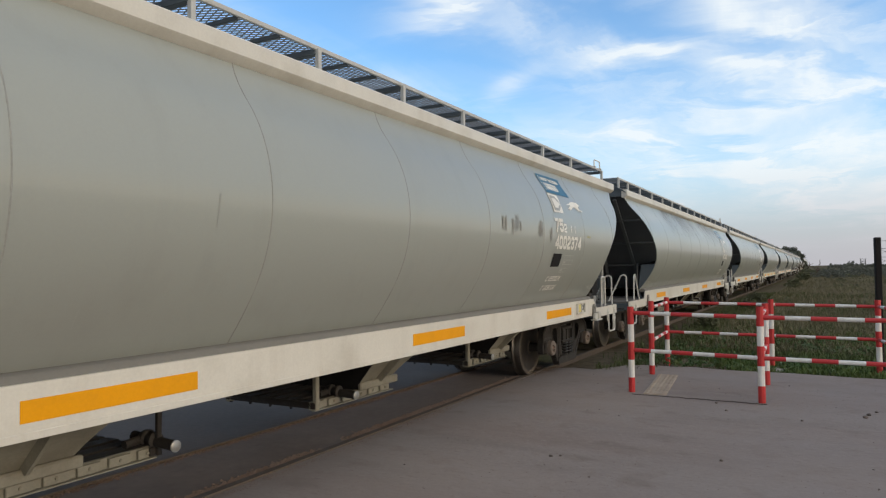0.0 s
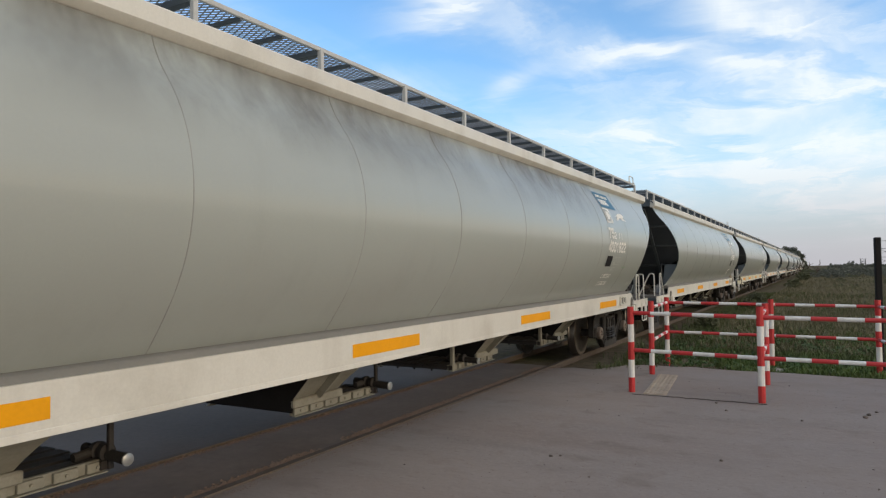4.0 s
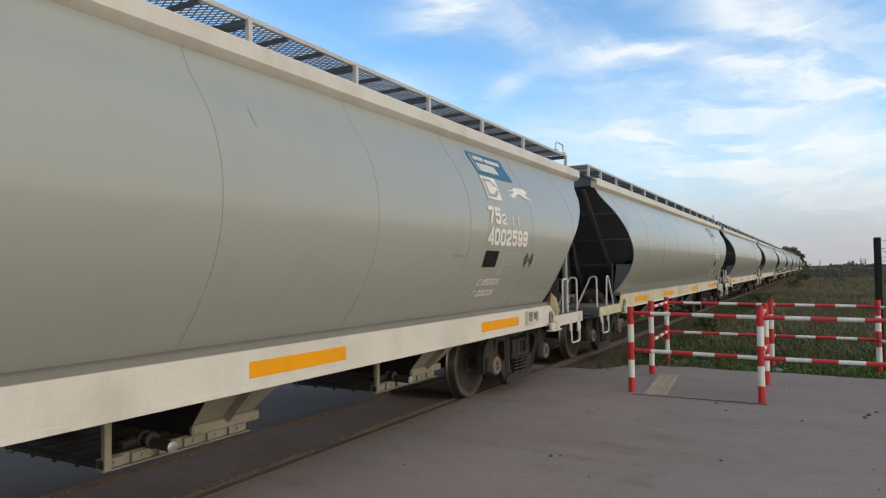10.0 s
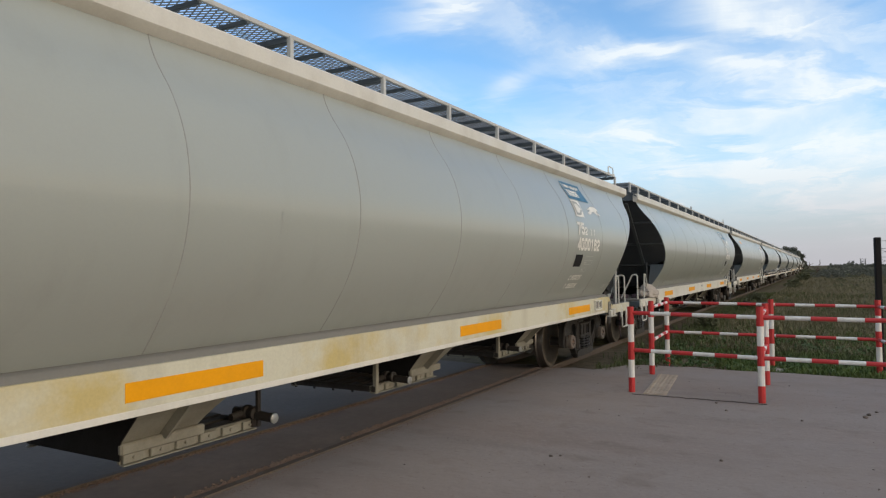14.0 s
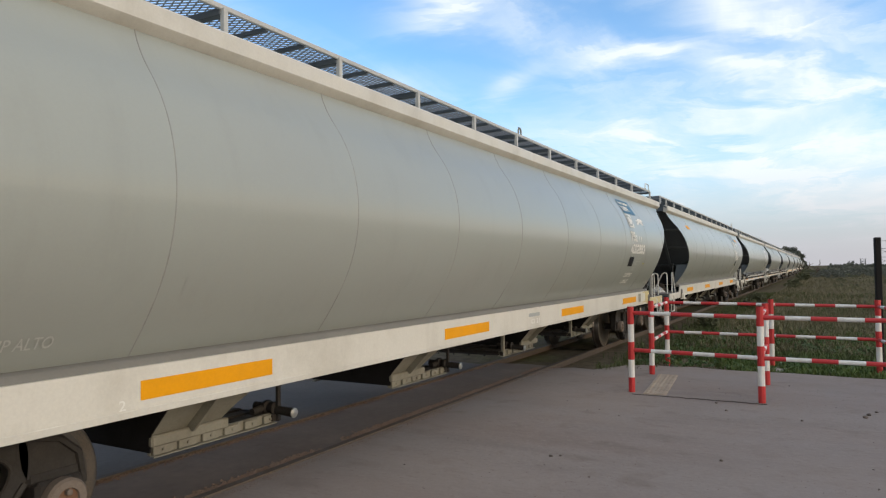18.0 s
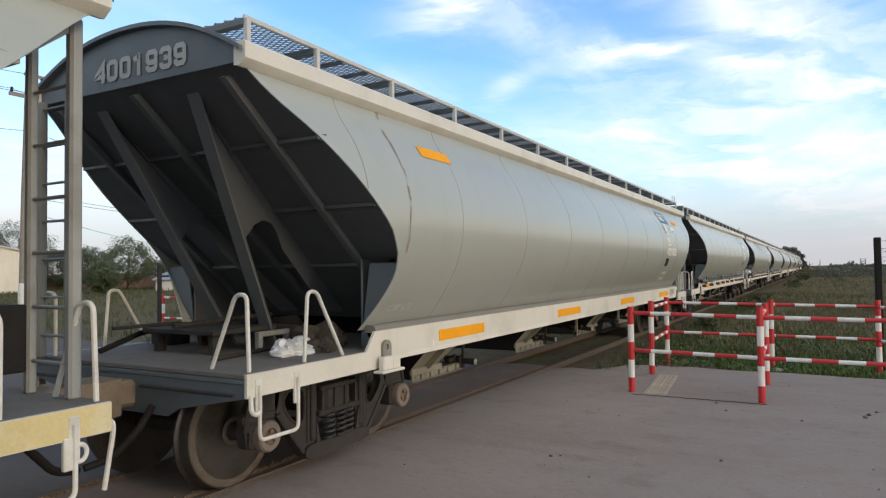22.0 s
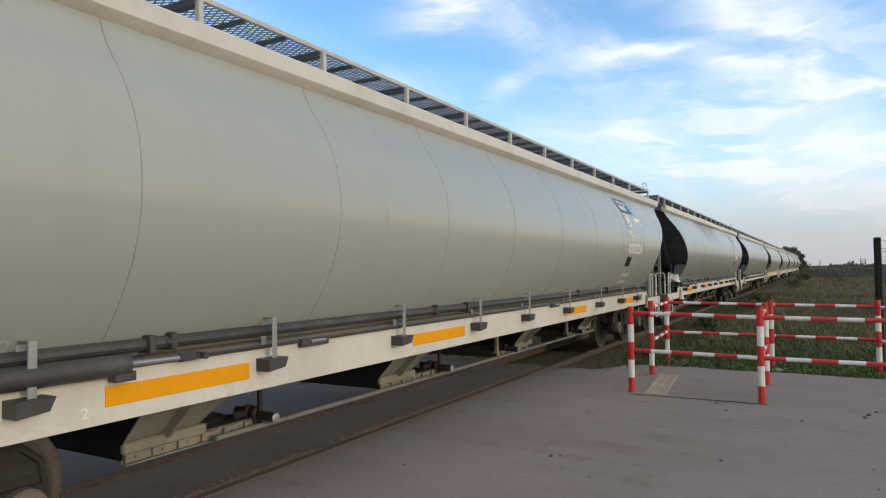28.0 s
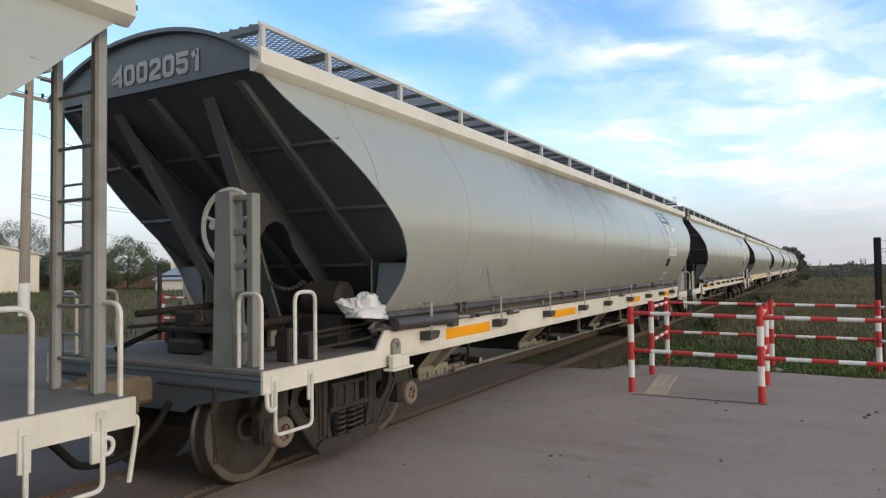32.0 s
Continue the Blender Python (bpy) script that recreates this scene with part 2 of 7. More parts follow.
BARK = mat("bark", (0.10, 0.075, 0.055), 0.9, spots=(0.06, 0.045, 0.035), spot_scale=9, grain=0.25, bump=0.01)
LEAF = mat("leaf_green", (0.082, 0.105, 0.045), 0.6, spots=(0.085, 0.10, 0.035), spot_scale=0.7, grain=0.25, grain_scale=9)
LEAFD = mat("leaf_dark", (0.068, 0.085, 0.045), 0.65, spots=(0.08, 0.095, 0.05), spot_scale=0.7, grain=0.25, grain_scale=9)
OLIVE = mat("olive_leaf", (0.105, 0.112, 0.055), 0.7, spots=(0.135, 0.13, 0.07), spot_scale=0.5, grain=0.25, grain_scale=6)
# far foliage paled and greyed in its colour to stand in for distance haze
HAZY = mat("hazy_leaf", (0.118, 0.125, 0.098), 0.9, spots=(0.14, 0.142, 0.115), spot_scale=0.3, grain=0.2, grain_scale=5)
BAG = mat("plastic_bag", (0.62, 0.64, 0.66), 0.4, spots=(0.40, 0.48, 0.50), spot_scale=8, grain=0.06)
SACK = mat("woven_sack", (0.42, 0.375, 0.335), 0.8, spots=(0.29, 0.25, 0.215), spot_scale=7, grain=0.15, bump=0.006)
STONE = mat("loose_stone", (0.13, 0.105, 0.09), 0.85, grain=0.25, vary=0.3, bump=0.004)


# ---------- mesh building ----------
class Mesh:
    """Collects faces; simple solids shaped and joined into one part."""

    def __init__(self):
        self.v, self.f = [], []

    def add(self, verts, faces):
        o = len(self.v)
        self.v += [tuple(p) for p in verts]
        self.f += [[i + o for i in f] for f in faces]
        return self

    def box(self, x0, x1, y0, y1, z0, z1, b=0.006):
        """A box with chamfered edges."""
        lo, hi = (min(x0, x1), min(y0, y1), min(z0, z1)), (max(x0, x1), max(y0, y1), max(z0, z1))
        b = min(b, *[(hi[i] - lo[i]) * 0.45 for i in range(3)])
        idx, verts = {}, []
        for s in itertools.product((0, 1), repeat=3):
            for a in range(3):
                p = [(hi[i] - (0 if i == a else b)) if s[i] else (lo[i] + (0 if i == a else b)) for i in range(3)]
                idx[s, a] = len(verts)
                verts.append(p)
        faces = []
        for a in range(3):
            u, w = (a + 1) % 3, (a + 2) % 3
            for side in (0, 1):
                ring = []
                for su, sw in ((0, 0), (1, 0), (1, 1), (0, 1)):
                    s = [0, 0, 0]
                    s[a], s[u], s[w] = side, su, sw
                    ring.append(idx[tuple(s), a])
                faces.append(ring if side else ring[::-1])
            for su, sw in itertools.product((0, 1), repeat=2):
                s0, s1 = [0, 0, 0], [0, 0, 0]
                s0[a], s1[a] = 0, 1
                s0[u] = s1[u] = su
                s0[w] = s1[w] = sw
                q = [idx[tuple(s0), u], idx[tuple(s1), u], idx[tuple(s1), w], idx[tuple(s0), w]]
                faces.append(q if su == sw else q[::-1])
        for s in itertools.product((0, 1), repeat=3):
            t = [idx[s, 0], idx[s, 1], idx[s, 2]]
            faces.append(t if sum(s) % 2 else t[::-1])
        return self.add(verts, faces)

    def tube(self, pts, r, n=8, caps=True, r1=None):
        """A round bar along a line of points."""
        pts = [Vector(p) for p in pts]
        rings, ref = [], None
        for i, p in enumerate(pts):
            d = (pts[min(i + 1, len(pts) - 1)] - pts[max(i - 1, 0)]).normalized()
            if ref is None:
                ref = d.orthogonal().normalized()
            ref = (ref - d * ref.dot(d)).normalized()
            w = d.cross(ref)
            rr = r if r1 is None else r + (r1 - r) * i / (len(pts) - 1)
            rings.append([p + rr * (math.cos(a) * ref + math.sin(a) * w) for a in (2 * math.pi * k / n for k in range(n))])
        verts = [q for ring in rings for q in ring]
        faces = [[i * n + k, i * n + (k + 1) % n, (i + 1) * n + (k + 1) % n, (i + 1) * n + k] for i in range(len(pts) - 1) for k in range(n)]
        if caps:
            faces += [list(range(n))[::-1], [len(verts) - n + k for k in range(n)]]
        return self.add(verts, faces)

    def prism(self, poly, axis, a, b):
        """A polygon given in the two other axes, drawn out along one axis from a to b."""
        def at(p, h):
            q = list(p)
            q.insert(axis, h)
            return q
        n = len(poly)
        verts = [at(p, a) for p in poly] + [at(p, b) for p in poly]
        faces = [list(range(n))[::-1], list(range(n, 2 * n))] + [[i, (i + 1) % n, n + (i + 1) % n, n + i] for i in range(n)]
        return self.add(verts, faces)

    def lathe(self, prof, c, axis=1, n=24):
        """Profile of (height along the axis, radius) turned round an axis through c."""
        c, verts = Vector(c), []
        u, w = (axis + 1) % 3, (axis + 2) % 3
        for h, r in prof:
            for k in range(n):
                a = 2 * math.pi * k / n
                p = c.copy()
                p[axis] += h
                p[u] += r * math.cos(a)
                p[w] += r * math.sin(a)
                verts.append(p)
        m = len(prof)
        faces = [[i * n + k, i * n + (k + 1) % n, (i + 1) * n + (k + 1) % n, (i + 1) * n + k] for i in range(m - 1) for k in range(n)]
        faces += [list(range(n))[::-1], [(m - 1) * n + k for k in range(n)]]
        return self.add(verts, faces)

    def grid(self, rows, flip=False):
        m, n = len(rows), len(rows[0])
        faces = [[i * n + k, i * n + k + 1, (i + 1) * n + k + 1, (i + 1) * n + k] for i in range(m - 1) for k in range(n - 1)]
        if flip:
            faces = [f[::-1] for f in faces]
        return self.add([p for r in rows for p in r], faces)

    def data(self, name, material, fix=True, sharp=35):
        me = bpy.data.meshes.new(name)
        me.from_pydata([tuple(p) for p in self.v], [], self.f)
        if fix:
            bm = bmesh.new()
            bm.from_mesh(me)
            bmesh.ops.recalc_face_normals(bm, faces=bm.faces)
            bm.to_mesh(me)
            bm.free()
        me.materials.append(material)
        if sharp:
            me.polygons.foreach_set("use_smooth", [True] * len(me.polygons))
            me.set_sharp_from_angle(angle=radians(sharp))
        return me


def part(name, mesh, material, parent, label="", fix=True, sharp=35):
    me = mesh if isinstance(mesh, bpy.types.Mesh) else mesh.data(name, material, fix, sharp)
    ob = new(name, me)
    ob.parent = parent
    return tagged(ob, label)


def thing(name, mesh, material, label, category, group="", kind="", m=None, fix=True, sharp=35):
    ob = new(name, mesh.data(name, material, fix, sharp) if mesh else None)
    if m is not None:
        ob.matrix_world = m
    return tagged(ob, label, category, group, kind)


def glyphs(text, width, height, bold=0.0):
    """Triangles of a line of lettering, fitted into width x height."""
    cu = bpy.data.curves.new("lettering", "FONT")
    cu.body, cu.resolution_u, cu.offset = text, 3, bold
    ob = new("lettering", cu)
    me = bpy.data.meshes.new_from_object(ob.evaluated_get(bpy.context.evaluated_depsgraph_get()))
    bpy.data.objects.remove(ob)
    bpy.data.curves.remove(cu)
    bm = bmesh.new()
    bm.from_mesh(me)
    bpy.data.meshes.remove(me)
    xs, ys = [v.co.x for v in bm.verts], [v.co.y for v in bm.verts]
    for v in bm.verts:
        v.co.x = (v.co.x - min(xs)) / (max(xs) - min(xs)) * width
        v.co.y = (v.co.y - min(ys)) / (max(ys) - min(ys)) * height
    cut = 0.04
    while cut < height:
        bmesh.ops.bisect_plane(bm, geom=bm.verts[:] + bm.edges[:] + bm.faces[:], plane_co=(0, cut, 0), plane_no=(0, 1, 0))
        cut += 0.04
    bm.verts.index_update()
    out = [(v.co.x, v.co.y) for v in bm.verts], [[v.index for v in f.verts] for f in bm.faces]
    bm.free()
    return out


def ribbon(pts, w, closed=False):
    """A flat mitred band along a line of points: outline pairs for lettering strokes."""
    pts = [Vector(p) for p in pts]
    n, out = len(pts), []
    for i, p in enumerate(pts):
        a = pts[i - 1] if (i or closed) else None
        b = pts[(i + 1) % n] if (i + 1 < n or closed) else None
        d0 = (p - a).normalized() if a is not None else (b - p).normalized()
        d1 = (b - p).normalized() if b is not None else d0
        n0, n1 = Vector((-d0.y, d0.x)), Vector((-d1.y, d1.x))
        m = (n0 + n1).normalized()
        k = w / max(0.35, m.dot(n0))
        out.append((p + m * k, p - m * k))
    verts = [q for pair in out for q in pair]
    faces = [[2 * i, 2 * i + 1, 2 * ((i + 1) % n) + 1, 2 * ((i + 1) % n)] for i in range(n if closed else n - 1)]
    return verts, faces


def block_strokes(ch, a, h):
    """Centre lines of a square-cornered stencil character in a cell a wide and 1 high; h: half the stroke."""
    l, r, b, t, c, mid = h, a - h, h, 1 - h, 0.10, 0.5
    top, low = [(l, t - c), (l + c, t), (r - c, t), (r, t - c)], [(r, b + c), (r - c, b), (l + c, b), (l, b + c)]
    ring = top + low
    return {
        "0": [(ring, True)],
        "1": [([(a * 0.12, t - 0.16), (a * 0.55 - h * 0.2, t - 0.01)], False), ([(a * 0.55, 1), (a * 0.55, 0)], False)],
        "2": [([(l, t - 0.22), (l, t - c), (l + c, t), (r - c, t), (r, t - c), (r, mid + 0.06), (l, b + 0.16), (l, 2 * h)], False), ([(0, b), (a, b)], False)],
        "3": [([(l, t - 0.2), (l, t - c), (l + c, t), (r - c, t), (r, t - c), (r, mid + c), (r - c * 0.6, mid), (r, mid - c), (r, b + c), (r - c, b), (l + c, b), (l, b + c), (l, b + 0.2)], False), ([(a * 0.35, mid), (r - c * 0.6 - h, mid)], False)],
        "4": [([(r - 0.04, 0), (r - 0.04, t - 0.02), (l, b + 0.26), (l, b + 0.2), (r - 0.04 - h, b + 0.2)], False), ([(r - 0.04 + h, b + 0.2), (a + 0.02, b + 0.2)], False)],
        "5": [([(a, t), (l, t), (l, mid + 0.08), (r - c, mid + 0.08), (r, mid - 0.02), (r, b + c), (r - c, b), (l + c, b), (l, b + c), (l, b + 0.2)], False)],
        "6": [([(r, t - 0.2), (r, t - c), (r - c, t), (l + c, t), (l, t - c), (l, b + c), (l + c, b), (r - c, b), (r, b + c), (r, mid - c + 0.08), (r - c, mid + 0.08), (l + h, mid + 0.08)], False)],
        "7": [([(0, t), (r, t), (r, t - 0.1), (a * 0.32, 0)], False)],
        "8": [(ring, True), ([(l + h, mid), (r - h, mid)], False)],
        "9": [([(l, b + 0.2), (l, b + c), (l + c, b), (r - c, b), (r, b + c), (r, t - c), (r - c, t), (l + c, t), (l, t - c), (l, mid + c - 0.06), (l + c, mid - 0.06), (r - h, mid - 0.06)], False)],
        "C": [([(r, t - 0.2), (r, t - c), (r - c, t), (l + c, t), (l, t - c), (l, b + c), (l + c, b), (r - c, b), (r, b + c), (r, b + 0.2)], False)],
        "T": [([(0, t), (a, t)], False), ([(a / 2, t - h), (a / 2, 0)], False)],
        "K": [([(l, 0), (l, 1)], False), ([(r, 1), (l + h, mid), (r, 0)], False)],
    }.get(ch, [])


def block_text(text, width, height, cell=0.78, heavy=0.115):
    """A line of square stencil lettering as faces, fitted into width x height."""
    pitch = width / len(text)
    a = cell * pitch / height
    bm = bmesh.new()
    for i, ch in enumerate(text):
        for pts, closed in block_strokes(ch, a, heavy):
            v, f = ribbon(pts, heavy, closed)
            q = [bm.verts.new((i * pitch + p.x * height, p.y * height, 0)) for p in v]
            for g in f:
                bm.faces.new([q[k] for k in g])
    cut = 0.04
    while cut < height:
        bmesh.ops.bisect_plane(bm, geom=bm.verts[:] + bm.edges[:] + bm.faces[:], plane_co=(0, cut, 0), plane_no=(0, 1, 0))
        cut += 0.04
    bm.verts.index_update()
    out = [(v.co.x, v.co.y) for v in bm.verts], [[v.index for v in f.verts] for f in bm.faces]
    bm.free()
    return out


# ---------- the hopper wagon: x runs back from its leading end, y = 0 on the track's middle, z = 0 on the rails ----------
LENGTH, PITCH_M, TRACK_Y, WHEEL_R = 16.256, 17.2002, 4.442, 0.414
AXLES = (0.48, 2.25, 13.65, 15.34)
SEAMS = (0.98, 2.50, 4.10, 5.68, 7.22, 8.82, 10.37, 11.93, 13.55, 15.05)


def bulge(z):
    """Half the body's width at height z."""
    if z < 1.5:
        return 1.353 - 0.59 * (1.5 - z) - 0.30 * (1.5 - z) ** 2
    if z > 2.70:
        return 1.2825 - 0.7536 * (z - 2.70) + 0.929 * (z - 2.70) ** 2
    return 0.42 + math.sqrt(max(0.0, 1.08 ** 2 - (z - 2.05) ** 2))


EDGE = ((1.10, 1.40), (1.25, 1.44), (1.38, 1.47), (1.58, 1.49), (1.75, 1.43), (1.94, 1.29), (2.17, 1.02), (2.45, 0.68), (2.77, 0.30), (3.01, 0.02))


def end_edge(z):
    """How far behind the body's end the side sheet begins at height z."""
    return float(np.interp(z, [e[0] for e in EDGE], [e[1] for e in EDGE]))


def slope_x(z):
    return 0.06 + 1.20 * (2.98 - z)


def side_sheet(s):
    """Curved side sheet with thickness and faint waviness; s is -1 or 1."""
    zs = [1.10 + 1.91 * i / 30 for i in range(31)]
    rows = []
    for z in zs:
        a = end_edge(z)
        rows.append([])
        for k in range(53):
            x = a + (LENGTH - 2 * a) * k / 52
            dent = 0.0016 * noise.noise(Vector((x * 0.75, z * 0.6, s * 7)))
            rows[-1].append((x, s * (bulge(z) + dent), z))
    m = Mesh().grid(rows)
    m.grid([[(x, y - s * 0.012, z) for x, y, z in r] for r in rows], True)
    n, k = len(zs) * 53, 53
    rim = [i for i in range(k)] + [i * k + k - 1 for i in range(1, len(zs))] + [n - 1 - i for i in range(1, k)] + [(len(zs) - 1 - i) * k for i in range(1, len(zs) - 1)]
    for a, b in zip(rim, rim[1:] + rim[:1]):
        m.f.append([b, a, a + n, b + n])
    return m


def on_side(u, z, off=0.006):
    return (u, -(bulge(z) + off), z)


def decal(poly, off=0.006):
    """A painted patch on the near side sheet, from corners in x and z; it follows the curve in strips."""
    bm = bmesh.new()
    bm.faces.new([bm.verts.new((x, z, 0)) for x, z in poly])
    zs = [z for _, z in poly]
    cut = min(zs) + 0.04
    while cut < max(zs) - 0.005:
        bmesh.ops.bisect_plane(bm, geom=bm.verts[:] + bm.edges[:] + bm.faces[:], plane_co=(0, cut, 0), plane_no=(0, 1, 0))
        cut += 0.04
    bm.verts.index_update()
    m = Mesh().add([on_side(v.co.x, v.co.y, off) for v in bm.verts], [[v.index for v in f.verts] for f in bm.faces])
    bm.free()
    return m


def text_on_sill(text, x, z, w, h):
    v, f = glyphs(text, w, h, 0.01)
    return Mesh().add([(x + a, -1.2245, z + b) for a, b in v], f)


def text_on_side(text, x, z, w, h, bold=0.012, off=0.007, slant=0.0):
    v, f = glyphs(text, w, h, bold)
    return Mesh().add([on_side(x + a + slant * b, z + b, off) for a, b in v], f)


def block_on_side(text, x, z, w, h, slant=0.0, cell=0.78, heavy=0.115, off=0.007):
    v, f = block_text(text, w, h, cell, heavy)
    return Mesh().add([on_side(x + a + slant * b, z + b, off) for a, b in v], f)


def bars_on_side(rects, off=0.0085):
    m = Mesh()
    for x0, x1, z0, z1 in rects:
        d = decal([(x0, z0), (x1, z0), (x1, z1), (x0, z1)], off)
        m.add(d.v, d.f)
    return m


def bent(pts, r=0.05, n=5):
    """A polyline with rounded corners."""
    pts = [Vector(p) for p in pts]
    out = [pts[0]]
    for p, q, s in zip(pts, pts[1:], pts[2:]):
        a, b = (p - q), (s - q)
        c = min(r, a.length * 0.49, b.length * 0.49)
        a, b = q + a.normalized() * c, q + b.normalized() * c
        out += [(1 - t) ** 2 * a + 2 * t * (1 - t) * q + t * t * b for t in (i / n for i in range(n + 1))]
    return out + [pts[-1]]


def wheel_mesh(s):
    """A wheel's dusty dished disc with hub and a broad flat rim; s: the outer side."""
    prof = [(-0.05, 0.33), (0.050, 0.405), (0.058, 0.398), (0.058, 0.348), (0.050, 0.336), (0.034, 0.326),
            (0.020, 0.30), (0.008, 0.25), (0.002, 0.19), (0.006, 0.15), (0.020, 0.125), (0.045, 0.112), (0.062, 0.10), (0.062, 0.07)]
    return Mesh().lathe([(s * h, r) for h, r in prof], (0, 0, 0), 1, 48)


def tread_mesh(s):
    prof = [(-0.072, 0.34), (-0.072, 0.432), (-0.064, 0.440), (-0.048, 0.440), (-0.034, 0.424), (-0.020, 0.4175), (0.050, WHEEL_R), (0.057, 0.409), (0.058, 0.400)]
    return Mesh().lathe([(s * h, r) for h, r in prof], (0, s * 0.53, 0), 1, 48)


def ring_plate(m, outer, inner, y0, y1):
    """A plate with a window: two loops of equally many corners in x and z."""
    n = len(outer)
    v = [(x, y0, z) for x, z in outer] + [(x, y0, z) for x, z in inner] + [(x, y1, z) for x, z in outer] + [(x, y1, z) for x, z in inner]
    q = []
    for i in range(n):
        j = (i + 1) % n
        q += [[i, j, n + j, n + i], [2 * n + i, 3 * n + i, 3 * n + j, 2 * n + j], [i, 2 * n + i, 2 * n + j, j], [n + i, n + j, 3 * n + j, 3 * n + i]]
    return m.add(v, q)


def rounded(pts, k=5):
    """A closed loop of corners drawn as a smooth curve."""
    n, out = len(pts), []
    for i in range(n):
        p0, p1, p2, p3 = (Vector(pts[(i + d) % n]) for d in (-1, 0, 1, 2))
        for j in range(k):
            t = j / k
            out.append(tuple(0.5 * (2 * p1 + (p2 - p0) * t + (2 * p0 - 5 * p1 + 4 * p2 - p3) * t * t + (3 * p1 - p0 - 3 * p2 + p3) * t ** 3)))
    return out


def side_frame(s):
    """Cast side frame: two rounded windows with raised lips, spring basket and jaws that wrap the axle boxes."""
    y0, y1 = s * 0.785, s * 0.865
    m = Mesh()
    for k in (-1, 1):
        f = lambda pts: [(k * a, b) for a, b in pts]
        outer = rounded(f([(0.28, 0.805), (0.50, 0.80), (0.70, 0.765), (0.735, 0.62), (0.70, 0.50), (0.56, 0.33), (0.42, 0.165), (0.28, 0.14)]))
        inner = rounded(f([(0.415, 0.645), (0.48, 0.685), (0.59, 0.68), (0.645, 0.62), (0.625, 0.54), (0.56, 0.46), (0.48, 0.41), (0.415, 0.45)]))
        ring_plate(m, outer, inner, y0, y1)
        m.tube([(x, y1, z) for x, z in inner + inner[:1]], 0.011, 6, False)
        jaw = rounded(f([(0.69, 0.775), (0.80, 0.765), (0.90, 0.725), (0.985, 0.65), (1.03, 0.55), (1.04, 0.44), (1.02, 0.345), (0.975, 0.345), (0.96, 0.50), (0.92, 0.555), (0.83, 0.56), (0.72, 0.555)]), 4)
        m.prism(jaw, 1, y0, y1)
        m.tube([(k * 0.30, y1, 0.80), (k * 0.72, y1, 0.765), (k * 0.90, y1, 0.72), (k * 1.0, y1, 0.63), (k * 1.03, y1, 0.46)], 0.022, 6)
        m.tube([(k * 0.715, y1, 0.53), (k * 0.66, y1, 0.455), (k * 0.43, y1, 0.185), (k * 0.28, y1, 0.15)], 0.020, 6)
        m.tube([(k * 0.37, y1, 0.68), (k * 0.37, y1, 0.24)], 0.020, 6)
        m.box(k * 0.345, k * 0.29, y1, y1 + s * 0.025, 0.25, 0.72, 0.012)
        m.prism(f([(0.285, 0.42), (0.285, 0.20), (0.235, 0.235)]), 1, y1, y1 + s * 0.02)
    m.box(-0.29, 0.29, y0, y1 + s * 0.01, 0.70, 0.805, 0.02)
    m.prism(rounded([(-0.42, 0.145), (-0.36, 0.225), (0.0, 0.215), (0.36, 0.225), (0.42, 0.145), (0.28, 0.115), (-0.28, 0.115)], 3), 1, y0, y1 + s * 0.03)
    m.box(-0.27, 0.27, y0, y1 + s * 0.045, 0.425, 0.475, 0.012)
    m.box(-0.24, 0.24, y0, y1 + s * 0.035, 0.625, 0.665, 0.010)
    for x in (-0.22, -0.06, 0.08, 0.22):
        m.prism([(x - 0.02, 0.47), (x + 0.02, 0.47), (x + 0.012, 0.63), (x - 0.012, 0.63)], 1, y1 - s * 0.01, y1 + s * 0.04)
    return m


def spring(x, y, z0, z1, r, wire, turns):
    n = int(turns * 10)
    return Mesh().tube([(x + r * math.cos(2 * math.pi * turns * i / n), y + r * math.sin(2 * math.pi * turns * i / n), z0 + (z1 - z0) * i / n) for i in range(n + 1)], wire, 6)


DATA = {}


def shared(key, build, material, sharp=35):
    if key not in DATA:
        DATA[key] = build().data(key, material, True, sharp)
    return DATA[key]


def moved(mesh, dx=0, dy=0, dz=0):
    m = Mesh()
    m.v = [(x + dx, y + dy, z + dz) for x, y, z in mesh.v]
    m.f = mesh.f
    return m


